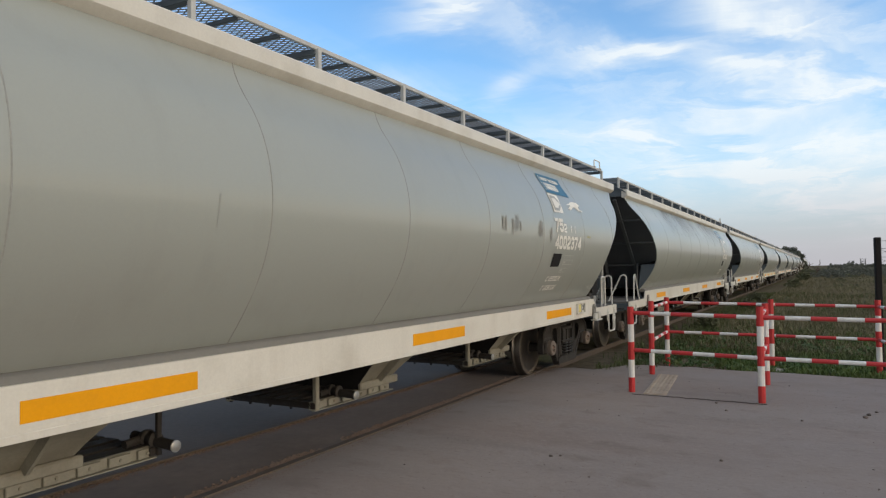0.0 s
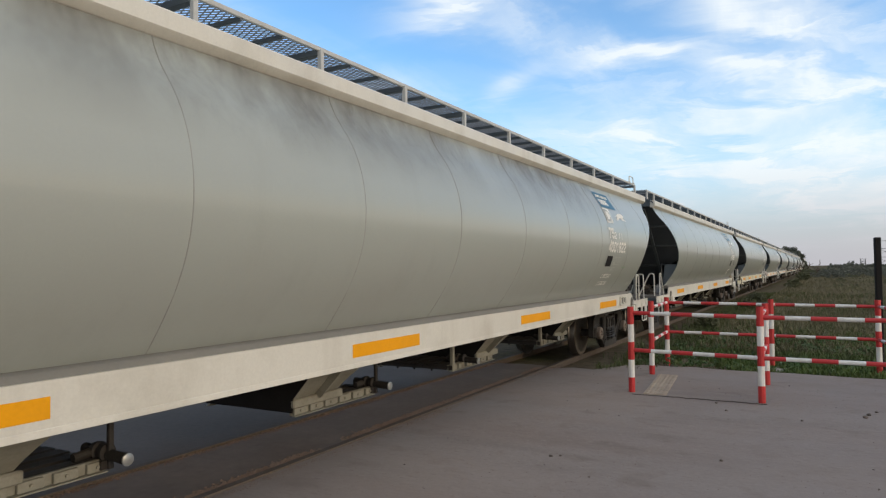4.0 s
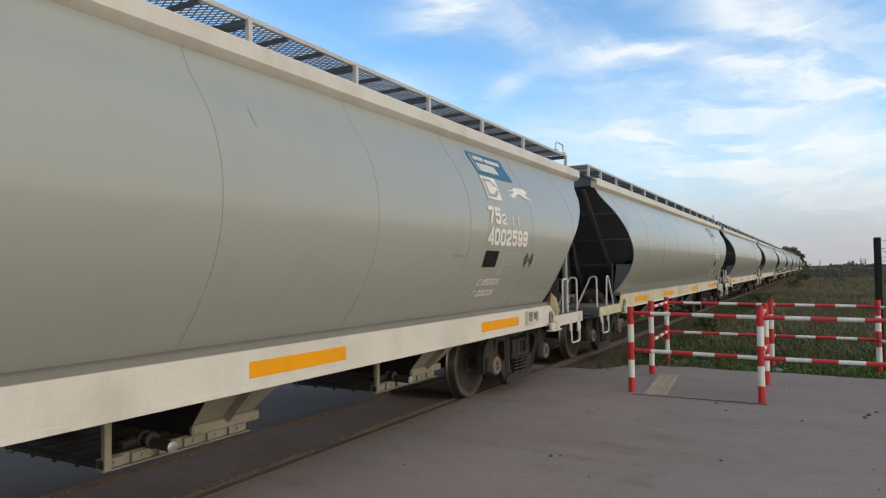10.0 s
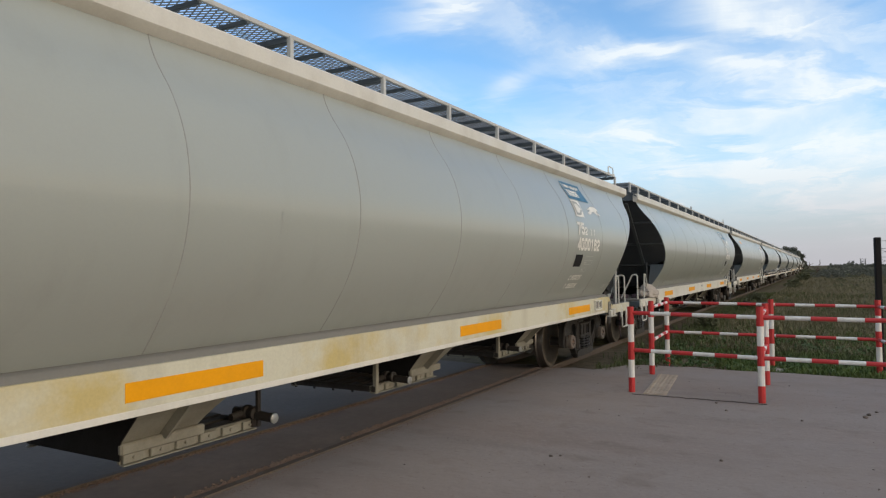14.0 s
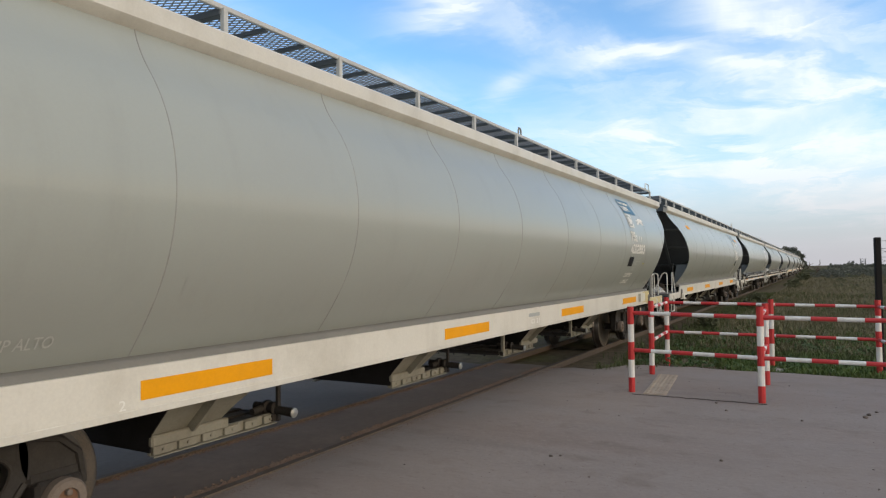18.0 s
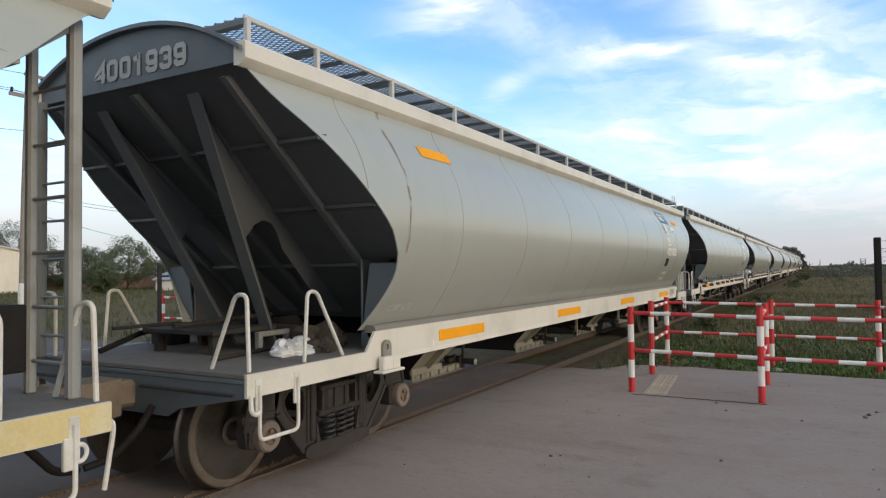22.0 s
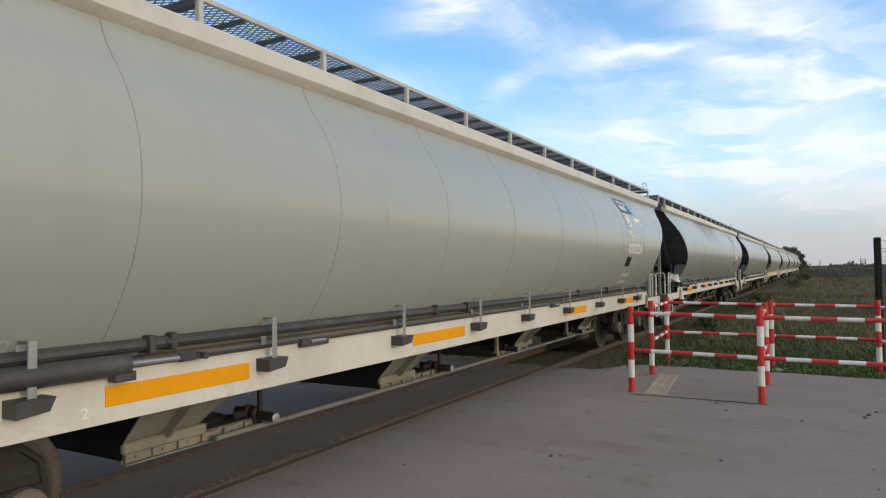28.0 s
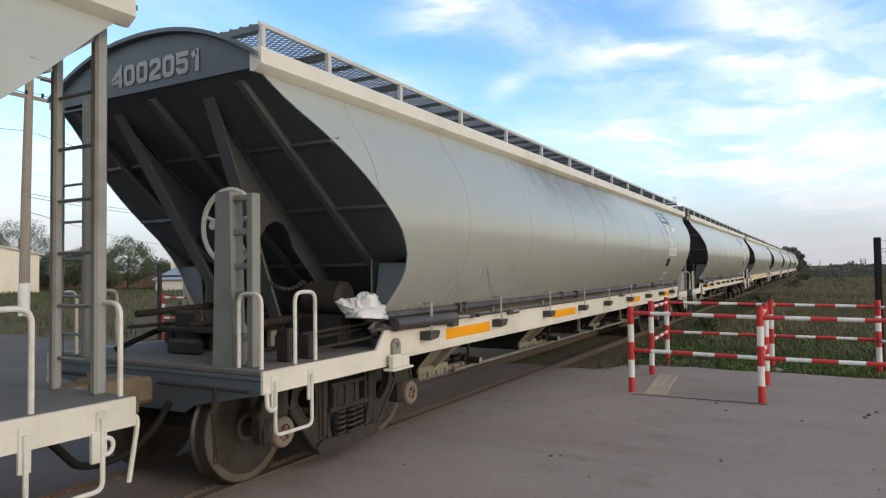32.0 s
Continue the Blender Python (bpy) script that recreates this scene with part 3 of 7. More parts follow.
def bogie_parts(wagon, xc, half):
    """Bolster, two side frames with springs and axle boxes, brake beam, and two wheelsets that can turn."""
    b = Mesh().box(xc - 0.16, xc + 0.16, -0.89, 0.89, 0.42, 0.64, 0.02)
    b.box(xc - 0.22, xc + 0.22, -0.30, 0.30, 0.60, 0.78, 0.02)
    part("bolster", b, IRON, wagon)
    for k in (-1, 1):
        part("brake_beam", Mesh().box(xc + k * 0.33 - 0.03, xc + k * 0.33 + 0.03, -0.72, 0.72, 0.34, 0.41), IRON, wagon)
    for s in (-1, 1):
        fr = part("side_frame", shared("side_frame%d" % s, lambda: side_frame(s), FRAME), FRAME, wagon, "dusty cast side frame")
        fr.location.x = xc
        for i, (dx, dy) in enumerate(((-0.125, 0.04), (0.0, 0.055), (0.125, 0.04))):
            sp = part("coil_spring", shared("coil%d%d" % (s, i), lambda: spring(dx, s * (0.83 + dy), 0.215, 0.43, 0.052, 0.015, 5), SPRING), SPRING, fr, "dark coil spring")
        for k in (-1, 1):
            box = Mesh().box(k * half - 0.13, k * half + 0.13, s * 0.76, s * 0.905, 0.33, 0.52, 0.02)
            box.box(k * half - 0.16, k * half + 0.16, s * 0.78, s * 0.87, 0.50, 0.58, 0.02)
            ax = part("axle_box", shared("axle_box%d%d%d" % (s, k, half * 1000), lambda: box, IRON), IRON, fr)
            cap = Mesh().lathe([(0, 0.112), (s * 0.055, 0.112), (s * 0.07, 0.10), (s * 0.07, 0.062), (s * 0.052, 0.058), (s * 0.052, 0.03)], (k * half, s * 0.90, WHEEL_R), 1, 20)
            for j in range(3):
                a = math.pi / 2 + j * 2 * math.pi / 3
                cap.lathe([(0, 0.018), (s * 0.03, 0.018), (s * 0.034, 0.012)], (k * half + 0.04 * math.cos(a), s * 0.95, WHEEL_R + 0.04 * math.sin(a)), 1, 6)
            part("bearing_cap", shared("bearing_cap%d%d%d" % (s, k, half * 1000), lambda: cap, CAPM), CAPM, fr, "dusty bearing end cap with three bolts")
            part("cap_plate", shared("cap_plate%d%d%d" % (s, k, half * 1000), lambda: Mesh().lathe([(0, 0.06), (s * 0.006, 0.058)], (k * half, s * 0.949, WHEEL_R), 1, 16), RUST), RUST, fr)
    for k in (-1, 1):
        ws = part("wheelset", shared("axle", lambda: Mesh().lathe([(-0.90, 0.06), (-0.62, 0.065), (-0.55, 0.08), (0, 0.07), (0.55, 0.08), (0.62, 0.065), (0.90, 0.06)], (0, 0, 0), 1, 12), IRON), IRON, wagon)
        ws.location = (xc + k * half, 0, WHEEL_R)
        for s in (-1, 1):
            w = part("wheel", shared("wheel%d" % s, lambda: wheel_mesh(s), DUSTY), DUSTY, ws, "dust-brown steel wheel")
            w.location.y = s * 0.53
            part("wheel_tread", shared("tread%d" % s, lambda: tread_mesh(s), TREAD), TREAD, ws, "dark worn steel tyre with a bright flange")


def crumple(sx, sy, sz, seed, rough=0.45):
    """A slumped, creased bundle resting on its flat underside."""
    m = Mesh()
    rows = []
    for i in range(25):
        a = math.pi * i / 24
        rows.append([])
        for j in range(37):
            b = 2 * math.pi * j / 36
            d = Vector((math.sin(a) * math.cos(b), math.sin(a) * math.sin(b), math.cos(a)))
            crease = 0.5 - abs(noise.noise(d * 3.1 + Vector((0, seed, 2.0)))) - 0.5 * abs(noise.noise(d * 7 + Vector((seed, 4.0, 0))))
            k = 0.95 + 0.55 * rough * noise.noise(d * 1.5 + Vector((seed, 0, 0))) + 0.5 * rough * crease
            rows[-1].append(Vector((d.x * sx * k, d.y * sy * k, max(0.0, d.z + 0.35) / 1.35 * 2 * sz * k)))
    return m.grid(rows)


def sheared(mesh, s):
    """Leans a post's mesh inwards towards its foot."""
    m = Mesh()
    m.v = [(x, y + s * (0.54 - 0.1395 * (3.0 - z)), z) for x, y, z in mesh.v]
    m.f = mesh.f
    return m


def end_parts(wagon, front):
    """Cap, slope sheet, posts, deck and fittings of one end. fx mirrors them for the trailing end."""
    fx = (lambda x: x) if front else (lambda x: LENGTH - x)
    arch = [(-1.19 + 2.38 * i / 24, 3.05 + 0.34 * (1 - abs(-1 + i / 12) ** 2.2)) for i in range(25)]
    cap = Mesh().prism([(-1.19, 2.99), (1.19, 2.99)] + arch[::-1], 0, fx(0.02), fx(0.06))
    cap.prism([(y, z) for y, z in arch] + [(y, z + 0.03) for y, z in arch[::-1]], 0, fx(-0.03), fx(0.10))
    # leading end takes the dark greys, trailing end the pale grey
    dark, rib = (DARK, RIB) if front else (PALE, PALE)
    part("end_cap", cap, SLATE, wagon, "slate-blue arched end cap")
    rows = []
    for i in range(13):
        z = 2.99 - 1.85 * i / 12
        w = bulge(z) - 0.014 if z > 1.66 else 1.015
        rows.append([(fx(slope_x(z)), -w + 2 * w * k / 8, z) for k in range(9)])
    sh = Mesh().grid(rows).grid([[(x + (0.012 if front else -0.012), y, z) for x, y, z in r] for r in rows], True)
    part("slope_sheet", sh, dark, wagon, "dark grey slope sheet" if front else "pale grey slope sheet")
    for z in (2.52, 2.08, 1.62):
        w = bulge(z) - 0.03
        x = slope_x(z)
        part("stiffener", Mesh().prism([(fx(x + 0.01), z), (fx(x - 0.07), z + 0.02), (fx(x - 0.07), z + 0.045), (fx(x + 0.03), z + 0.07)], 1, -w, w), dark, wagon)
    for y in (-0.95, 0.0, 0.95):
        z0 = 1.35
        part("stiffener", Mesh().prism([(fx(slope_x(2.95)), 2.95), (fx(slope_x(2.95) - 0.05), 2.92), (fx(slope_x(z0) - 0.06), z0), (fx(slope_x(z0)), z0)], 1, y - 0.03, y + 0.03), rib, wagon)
    for s in (-1, 1):
        y = s * 0.46
        if front:
            line = lambda z: 0.104 + 0.5505 * (3.0 - z)
            drop = lambda m: sheared(m, s)
            fl = Mesh().prism([(line(2.985), 2.985), (line(2.985) + 0.014, 2.985), (line(0.94) + 0.014, 0.94), (line(0.94), 0.94)], 1, -0.062, 0.062)
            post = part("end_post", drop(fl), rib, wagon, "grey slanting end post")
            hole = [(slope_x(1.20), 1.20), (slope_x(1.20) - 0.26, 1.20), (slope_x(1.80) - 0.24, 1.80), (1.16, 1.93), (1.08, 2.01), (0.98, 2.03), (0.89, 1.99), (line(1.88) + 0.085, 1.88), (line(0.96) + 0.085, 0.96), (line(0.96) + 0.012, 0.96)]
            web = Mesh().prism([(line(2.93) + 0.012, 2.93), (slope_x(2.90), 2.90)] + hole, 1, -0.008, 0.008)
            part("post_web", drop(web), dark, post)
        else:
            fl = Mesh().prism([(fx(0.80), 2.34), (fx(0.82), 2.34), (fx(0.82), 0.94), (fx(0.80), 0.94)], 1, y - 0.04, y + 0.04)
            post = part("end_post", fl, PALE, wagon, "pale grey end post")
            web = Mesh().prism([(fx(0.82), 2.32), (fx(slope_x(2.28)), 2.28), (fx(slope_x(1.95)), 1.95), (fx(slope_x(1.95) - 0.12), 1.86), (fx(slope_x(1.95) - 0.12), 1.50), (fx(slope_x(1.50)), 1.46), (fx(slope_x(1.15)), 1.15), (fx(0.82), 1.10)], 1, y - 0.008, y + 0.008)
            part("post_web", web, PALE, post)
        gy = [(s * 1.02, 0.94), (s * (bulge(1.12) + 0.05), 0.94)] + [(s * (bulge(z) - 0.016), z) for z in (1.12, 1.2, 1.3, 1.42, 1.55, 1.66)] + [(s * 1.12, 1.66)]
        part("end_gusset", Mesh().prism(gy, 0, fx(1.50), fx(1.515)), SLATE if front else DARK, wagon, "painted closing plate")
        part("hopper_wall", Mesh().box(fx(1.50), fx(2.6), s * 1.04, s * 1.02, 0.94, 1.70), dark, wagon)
    part("deck", Mesh().box(fx(0.0), fx(2.62), -1.195, 1.195, 0.905, 0.940), DECK, wagon, "dusty steel end platform")
    sill = Mesh().prism([(-1.19, 0.902), (1.19, 0.902), (1.19, 0.78), (0.55, 0.66), (0.45, 0.60), (-0.45, 0.60), (-0.55, 0.66), (-1.19, 0.78)], 0, fx(0.012), fx(0.035))
    sill.box(fx(0.0), fx(0.09), -1.19, 1.19, 0.87, 0.903)
    part("end_sill", sill, SLATE, wagon, "slate-grey end sill")
    cp = Mesh().box(fx(0.3), fx(-0.16), -0.10, 0.10, 0.64, 0.83, 0.03)
    cp.prism([(fx(-0.12), -0.13), (fx(-0.12), 0.14), (fx(-0.30), 0.18), (fx(-0.44), 0.13), (fx(-0.40), 0.02), (fx(-0.33), -0.02), (fx(-0.44), -0.12), (fx(-0.30), -0.18)], 2, 0.60, 0.86)
    cp.tube([(fx(-0.34), 0.09, 0.56), (fx(-0.34), 0.09, 0.90)], 0.035)
    part("coupler", cp, DUSTY, wagon, "rust-brown knuckle coupler")
    hose = Mesh().tube(bent([(fx(0.0), -0.30, 0.66), (fx(-0.12), -0.32, 0.52), (fx(-0.28), -0.26, 0.36), (fx(-0.45), -0.22, 0.33)], 0.15), 0.026)
    part("brake_hose", hose, BLACK, wagon, "black rubber brake hose")
    for s in (-1, 1):
        part("uncoupling_rod", Mesh().tube([(fx(-0.02), s * 0.2, 0.80), (fx(-0.02), s * 1.12, 0.80)], 0.012), IRON, wagon)
        if front:
            hk = Mesh().tube(bent([(fx(0.03), s * 1.225, 0.80), (fx(0.02), s * 1.24, 0.70), (fx(0.06), s * 1.24, 0.67), (fx(0.10), s * 1.24, 0.69)], 0.03), 0.016)
        else:
            hk = Mesh().tube(bent([(fx(-0.02), s * 1.08, 0.82), (fx(-0.06), s * 1.15, 0.82), (fx(-0.06), s * 1.15, 0.76), (fx(-0.01), s * 1.15, 0.47)], 0.03), 0.014)
        part("rod_handle", hk, HOOP, wagon, "white bent rod handle")
        x0, x1 = (0.10, 0.47) if front else (0.20, 0.58)
        st = Mesh().tube(bent([(fx(x0), s * 1.235, 0.86), (fx(x0), s * 1.235, 0.50), (fx(x1), s * 1.235, 0.50), (fx(x1), s * 1.235, 0.86)], 0.05), 0.013)
        for x in (x0, x1):
            st.box(fx(x) - 0.03, fx(x) + 0.03, s * 1.21, s * 1.23, 0.68, 0.90, 0.004)
        part("stirrup_step", st, HOOP, wagon, "white bent-bar step")
        jx = 1.56 if front else 1.42
        jk = Mesh().box(fx(jx - 0.17), fx(jx + 0.16), s * 1.225, s * 1.325, 0.752, 0.772, 0.005)
        jk.box(fx(jx - 0.135), fx(jx + 0.005), s * 1.252, s * 1.312, 0.772, 0.885, 0.010)
        jk.box(fx(jx + 0.012), fx(jx + 0.135), s * 1.252, s * 1.30, 0.772, 0.865, 0.010)
        ring = [(2 * math.pi * k / 16) for k in range(16)]
        outer = [(fx(jx + 0.008 + 0.062 * math.cos(q)), 0.955 + 0.06 * math.sin(q) if math.sin(q) > -0.3 else 0.776) for q in ring]
        eye = ring_plate(Mesh(), outer, [(fx(jx + 0.008 + 0.025 * math.cos(q)), 0.955 + 0.025 * math.sin(q)) for q in ring], s * 1.226, s * 1.248)
        pad = part("jacking_pad", jk, CREAM, wagon, "cream cast jacking bracket")
        part("eye_plate", eye, EYEP, pad, "grey towing eye plate")


def hoop(wagon, pts):
    part("handrail", Mesh().tube(bent(pts, 0.075), 0.0148), HOOP, wagon, "white bent-tube handrail")


def grating(s):
    """Walkway grating: diamond strands between the two edge bars."""
    m = Mesh()
    y0, y1, z = 0.40, 0.985, 3.385
    w, step = 0.0030, 0.048
    def strand(a, b):
        d = Vector((b[0] - a[0], b[1] - a[1], 0)).normalized()
        n = Vector((-d.y, d.x, 0)) * w
        q = [Vector((*a, z)) + n, Vector((*b, z)) + n, Vector((*b, z)) - n, Vector((*a, z)) - n]
        m.add([*q, *[p + Vector((0, 0, 0.008)) for p in q]], [[0, 1, 2, 3], [4, 7, 6, 5], [0, 4, 5, 1], [2, 6, 7, 3]])
    x = 0.22 - 0.28
    while x < LENGTH + 0.0:
        for sign in (1, -1):
            pa = [x, s * (y0 if sign > 0 else y1)]
            pb = [x + 0.28, s * (y1 if sign > 0 else y0)]
            lo, hi = 0.22, LENGTH + 0.01
            if pb[0] <= lo or pa[0] >= hi:
                continue
            f0, f1 = max(0, (lo - pa[0]) / (pb[0] - pa[0])), min(1, (hi - pa[0]) / (pb[0] - pa[0]))
            q = lambda f: (pa[0] + (pb[0] - pa[0]) * f, pa[1] + (pb[1] - pa[1]) * f)
            strand(q(f0), q(f1))
        x += step
    return m


def outlet_bay(wagon, xl, xr, rear):
    """One discharge hopper with its skirt, bolted gate rails, slatted gate tray and crank; rear: the gate runs out towards the leading end."""
    xm, lean = (xl + xr) / 2, 0.12 if rear else 0.03
    fa, fb = (xl - 0.70, xr - 0.06) if rear else (xl, xl + 1.16)
    bay = Mesh()
    n = 8
    ring = [(xl, xr, 0.50, 0.43)]
    for k in range(n + 1):
        f = k / n
        z, y = 0.50 + 0.58 * f, 0.50 + 0.56 * f
        ring.append((xl - lean * f, xr + 0.52 * f ** 1.5, y, z))
    verts = [p for a, b, y, z in ring for p in ((a, -y, z), (b, -y, z), (b, y, z), (a, y, z))]
    faces = [[4 * k + q, 4 * k + (q + 1) % 4, 4 * k + 4 + (q + 1) % 4, 4 * k + 4 + q] for k in range(n + 1) for q in range(4)]
    bay.add(verts, faces + [[3, 2, 1, 0], [4 * n + 4 + q for q in range(4)]])
    hop = part("outlet_hopper", bay, CHUTE, wagon, "dusty grey discharge hopper")
    end = Mesh()
    end.add([(xl - 0.012, -0.52, 0.40), (xl - 0.012, 0.52, 0.40), (xl - 0.012, 0.53, 0.52), (xl - 0.012 - lean, 1.06, 1.08), (xl - 0.012 - lean, -1.06, 1.08), (xl - 0.012, -0.53, 0.52),
             (xl - 0.002, -0.52, 0.40), (xl - 0.002, 0.52, 0.40), (xl - 0.002, 0.53, 0.52), (xl - 0.002 - lean, 1.06, 1.08), (xl - 0.002 - lean, -1.06, 1.08), (xl - 0.002, -0.53, 0.52)],
            [[0, 1, 2, 5], [5, 2, 3, 4], [11, 8, 7, 6], [10, 9, 8, 11]] + [[q, (q + 1) % 6, 6 + (q + 1) % 6, 6 + q] for q in range(6)])
    part("hopper_end", end, BLACK, hop, "black hopper end plate")
    for s in (-1, 1):
        part("outlet_skirt", Mesh().box(xl - 0.015, xr + 0.045, s * 0.502, s * 0.548, 0.435, 0.512, 0.012), CHUTE, hop, "pale dusty outlet skirt")
        rail = Mesh().box(fa, fb, s * 0.475, s * 0.505, 0.375, 0.445, 0.003)
        rail.box(fa, fb, s * 0.505, s * 0.55, 0.366, 0.376, 0.002)
        x = fa + 0.01
        while x < fb - 0.05:
            w = min(0.15, fb - x)
            rail.box(x, x + w, s * 0.506, s * 0.532, 0.378, 0.440, 0.004)
            rail.lathe([(0, 0.012), (s * 0.012, 0.012), (s * 0.014, 0.008)], (x + w / 2, s * 0.531, 0.41), 1, 6)
            x += 0.205
        part("outlet_flange", rail, CHUTE, hop, "bolted gate rail")
        rib = Mesh()
        q = [(s * 0.505, 0.505), (s * 1.06, 1.075), (s * 1.11, 1.03), (s * 0.575, 0.485)]
        rib.prism(q, 0, xm - 0.012, xm + 0.012)
        part("outlet_rib", rib, CHUTE, hop)
        cx = xl - 0.33 if rear else xl + 1.17
        cr = Mesh().tube([(cx, s * 0.30, 0.485), (cx, s * 0.72, 0.462)], 0.036, 12)
        cr.lathe([(0, 0.05), (s * 0.02, 0.060), (s * 0.05, 0.060), (s * 0.06, 0.045), (s * 0.10, 0.045), (s * 0.11, 0.056), (s * 0.13, 0.056), (s * 0.14, 0.04)], (cx, s * 0.40, 0.482), 1, 14)
        cr.tube([(cx - 0.16, s * 0.42, 0.47), (cx, s * 0.42, 0.485)], 0.03, 8)
        part("gate_crank", cr, IRON, hop, "dark outlet gate crank shaft")
        part("crank_end", Mesh().lathe([(0, 0.040), (s * 0.010, 0.040), (s * 0.016, 0.030)], (cx, s * 0.718, 0.462), 1, 14), GALV, hop, "bright crank shaft end")
        if rear:
            part("tray_hanger", Mesh().box(fa + 0.005, fa + 0.055, s * 0.515, s * 0.56, 0.37, 0.90, 0.006), CHUTE, hop, "dusty steel hanger post")
        else:
            part("tray_hanger", Mesh().box(cx - 0.02, cx + 0.016, s * 0.54, s * 0.57, 0.385, 0.92, 0.004), IRON, hop)
    tray = Mesh()
    t0, t1, edge = (fa, xl - 0.02, fa) if rear else (xr + 0.05, fb, fb - 0.05)
    comb = []
    for k in range(6):
        y = -0.495 + 0.165 * k
        comb += [(y, 0.428), (y + 0.02, 0.446), (y + 0.13, 0.446), (y + 0.15, 0.428)]
    tray.prism([(-0.50, 0.418)] + comb + [(0.50, 0.418)], 0, t0, t1)
    bar = Mesh().box(edge, edge + 0.05, -0.55, 0.55, 0.385, 0.44, 0.004)
    part("tray_edge", bar, IRON, hop)
    for k in range(5):
        part("tray_bolt", Mesh().tube([(edge + 0.025, -0.5 + 0.25 * k, 0.386), (edge + 0.025, -0.5 + 0.25 * k, 0.362)], 0.014, 6), IRON, hop)
    part("gate_tray", tray, IRON, hop, "dark slatted gate tray")


WALK_POSTS = (0.235, 0.98, 2.05, 3.29, 4.53, 5.78, 7.03, 8.27, 9.52, 10.76, 12.0, 13.24, 14.5, 16.25)


def make_wagon():
    """One covered grain hopper with all that every wagon of the train has."""
    wagon = tagged(new("hopper_wagon"), "grey curved-side grain hopper wagon with cream sill rolling on rails", "wagon", "wagons of the train")
    for s in (-1, 1):
        part("side_sheet", side_sheet(s), GREY, wagon, "grey painted curved side sheet")
        ch = Mesh().prism([(s * 1.11, 2.965), (s * 1.152, 2.955), (s * 1.205, 2.992), (s * 1.215, 3.004), (s * 1.215, 3.105), (s * 1.20, 3.12), (s * 1.11, 3.12)], 0, 0.0, LENGTH)
        part("top_chord", ch, CREAM, wagon, "cream top chord beam")
        prof = [(0.0, 0.785), (1.45, 0.785), (1.62, 0.83), (14.66, 0.83), (15.08, 0.785), (LENGTH, 0.785), (LENGTH, 0.938), (15.03, 0.938), (14.84, 1.095), (1.42, 1.095), (1.30, 0.938), (0.0, 0.938)]
        sl = Mesh().prism([(x, z) for x, z in prof], 1, s * 1.20, s * 1.222)
        part("side_sill", sl, CREAM, wagon, "cream side sill")
        part("sill_ledge", Mesh().prism([(s * 1.201, 1.093), (s * 1.185, 1.126), (s * 1.165, 1.138), (s * 1.085, 1.142), (s * 1.085, 1.075), (s * 1.198, 1.075)], 0, 1.47, LENGTH - 1.47), LEDGE, wagon, "dusty ledge above the sill")
        part("sill_lip", Mesh().box(1.66, LENGTH - 1.66, s * 1.2215, s * 1.2275, 0.829, 0.868, 0.003), CREAM, wagon)
        part("sill_flange", Mesh().box(1.65, LENGTH - 1.65, s * 1.12, s * 1.198, 0.832, 0.85, 0.004), CREAM, wagon)
        for i, x in enumerate(SEAMS):
            z0 = 1.13
            z1 = 2.99
            if x < 1.5:
                zz = [z for z in (1.6 + 0.01 * k for k in range(140)) if end_edge(z) < x - 0.02]
                z0 = zz[0]
            elif LENGTH - x < 1.5:
                zz = [z for z in (1.6 + 0.01 * k for k in range(140)) if end_edge(z) < LENGTH - x - 0.02]
                z0 = zz[0]
            rows = [[(x + dx, s * (bulge(z) + o), z) for dx, o in ((-0.0055, 0.0), (-0.002, 0.0035), (0.002, 0.0035), (0.0055, 0.0))] for z in (z0 + (z1 - z0) * k / 20 for k in range(21))]
            part("weld_seam", Mesh().grid(rows), SEAM, wagon)
        for x0, x1 in ((2.49, 3.49), (5.87, 6.88), (9.29, 10.30), (12.70, 13.72)):
            part("reflector_stripe", Mesh().box(0, x1 - x0, s * 1.2215, s * 1.2255, 0.912, 1.018, 0.001), ORANGE, wagon, "orange reflective stripe").location.x = x0
        card = Mesh().box(13.94, 14.30, s * 1.2215, s * 1.232, 0.905, 1.065, 0.003)
        for x0, x1, z0, z1 in ((13.94, 14.30, 0.905, 0.922), (13.94, 14.30, 1.050, 1.065), (13.94, 13.955, 0.92, 1.052), (14.285, 14.30, 0.92, 1.052), (14.115, 14.135, 0.92, 1.052)):
            card.box(x0, x1, s * 1.231, s * 1.262, z0, z1, 0.003)
        holder = part("card_holder", card, CREAM, wagon, "cream steel waybill holder")
        part("card_plate", Mesh().prism([(13.965, 0.935), (14.10, 0.935), (14.10, 1.04), (14.05, 1.04), (14.035, 0.99), (14.02, 1.04), (13.965, 1.04)], 1, s * 1.233, s * 1.246), EYEP, holder, "dull grey card plate")
        part("card_plate", Mesh().box(14.15, 14.27, s * 1.233, s * 1.246, 0.95, 1.035, 0.004), DECK, holder, "dark dusty card plate")
        part("walkway_grating", grating(s), GRATE, wagon, "galvanised diamond-mesh walkway", sharp=0, fix=False)
        fr = Mesh()
        for y in (0.985, 0.40):
            fr.box(0.21, LENGTH + 0.02, s * (y - 0.012), s * (y + 0.012), 3.362, 3.398, 0.004)
        part("walkway_rail", fr, WALKP, wagon, "pale grey walkway edge angle")
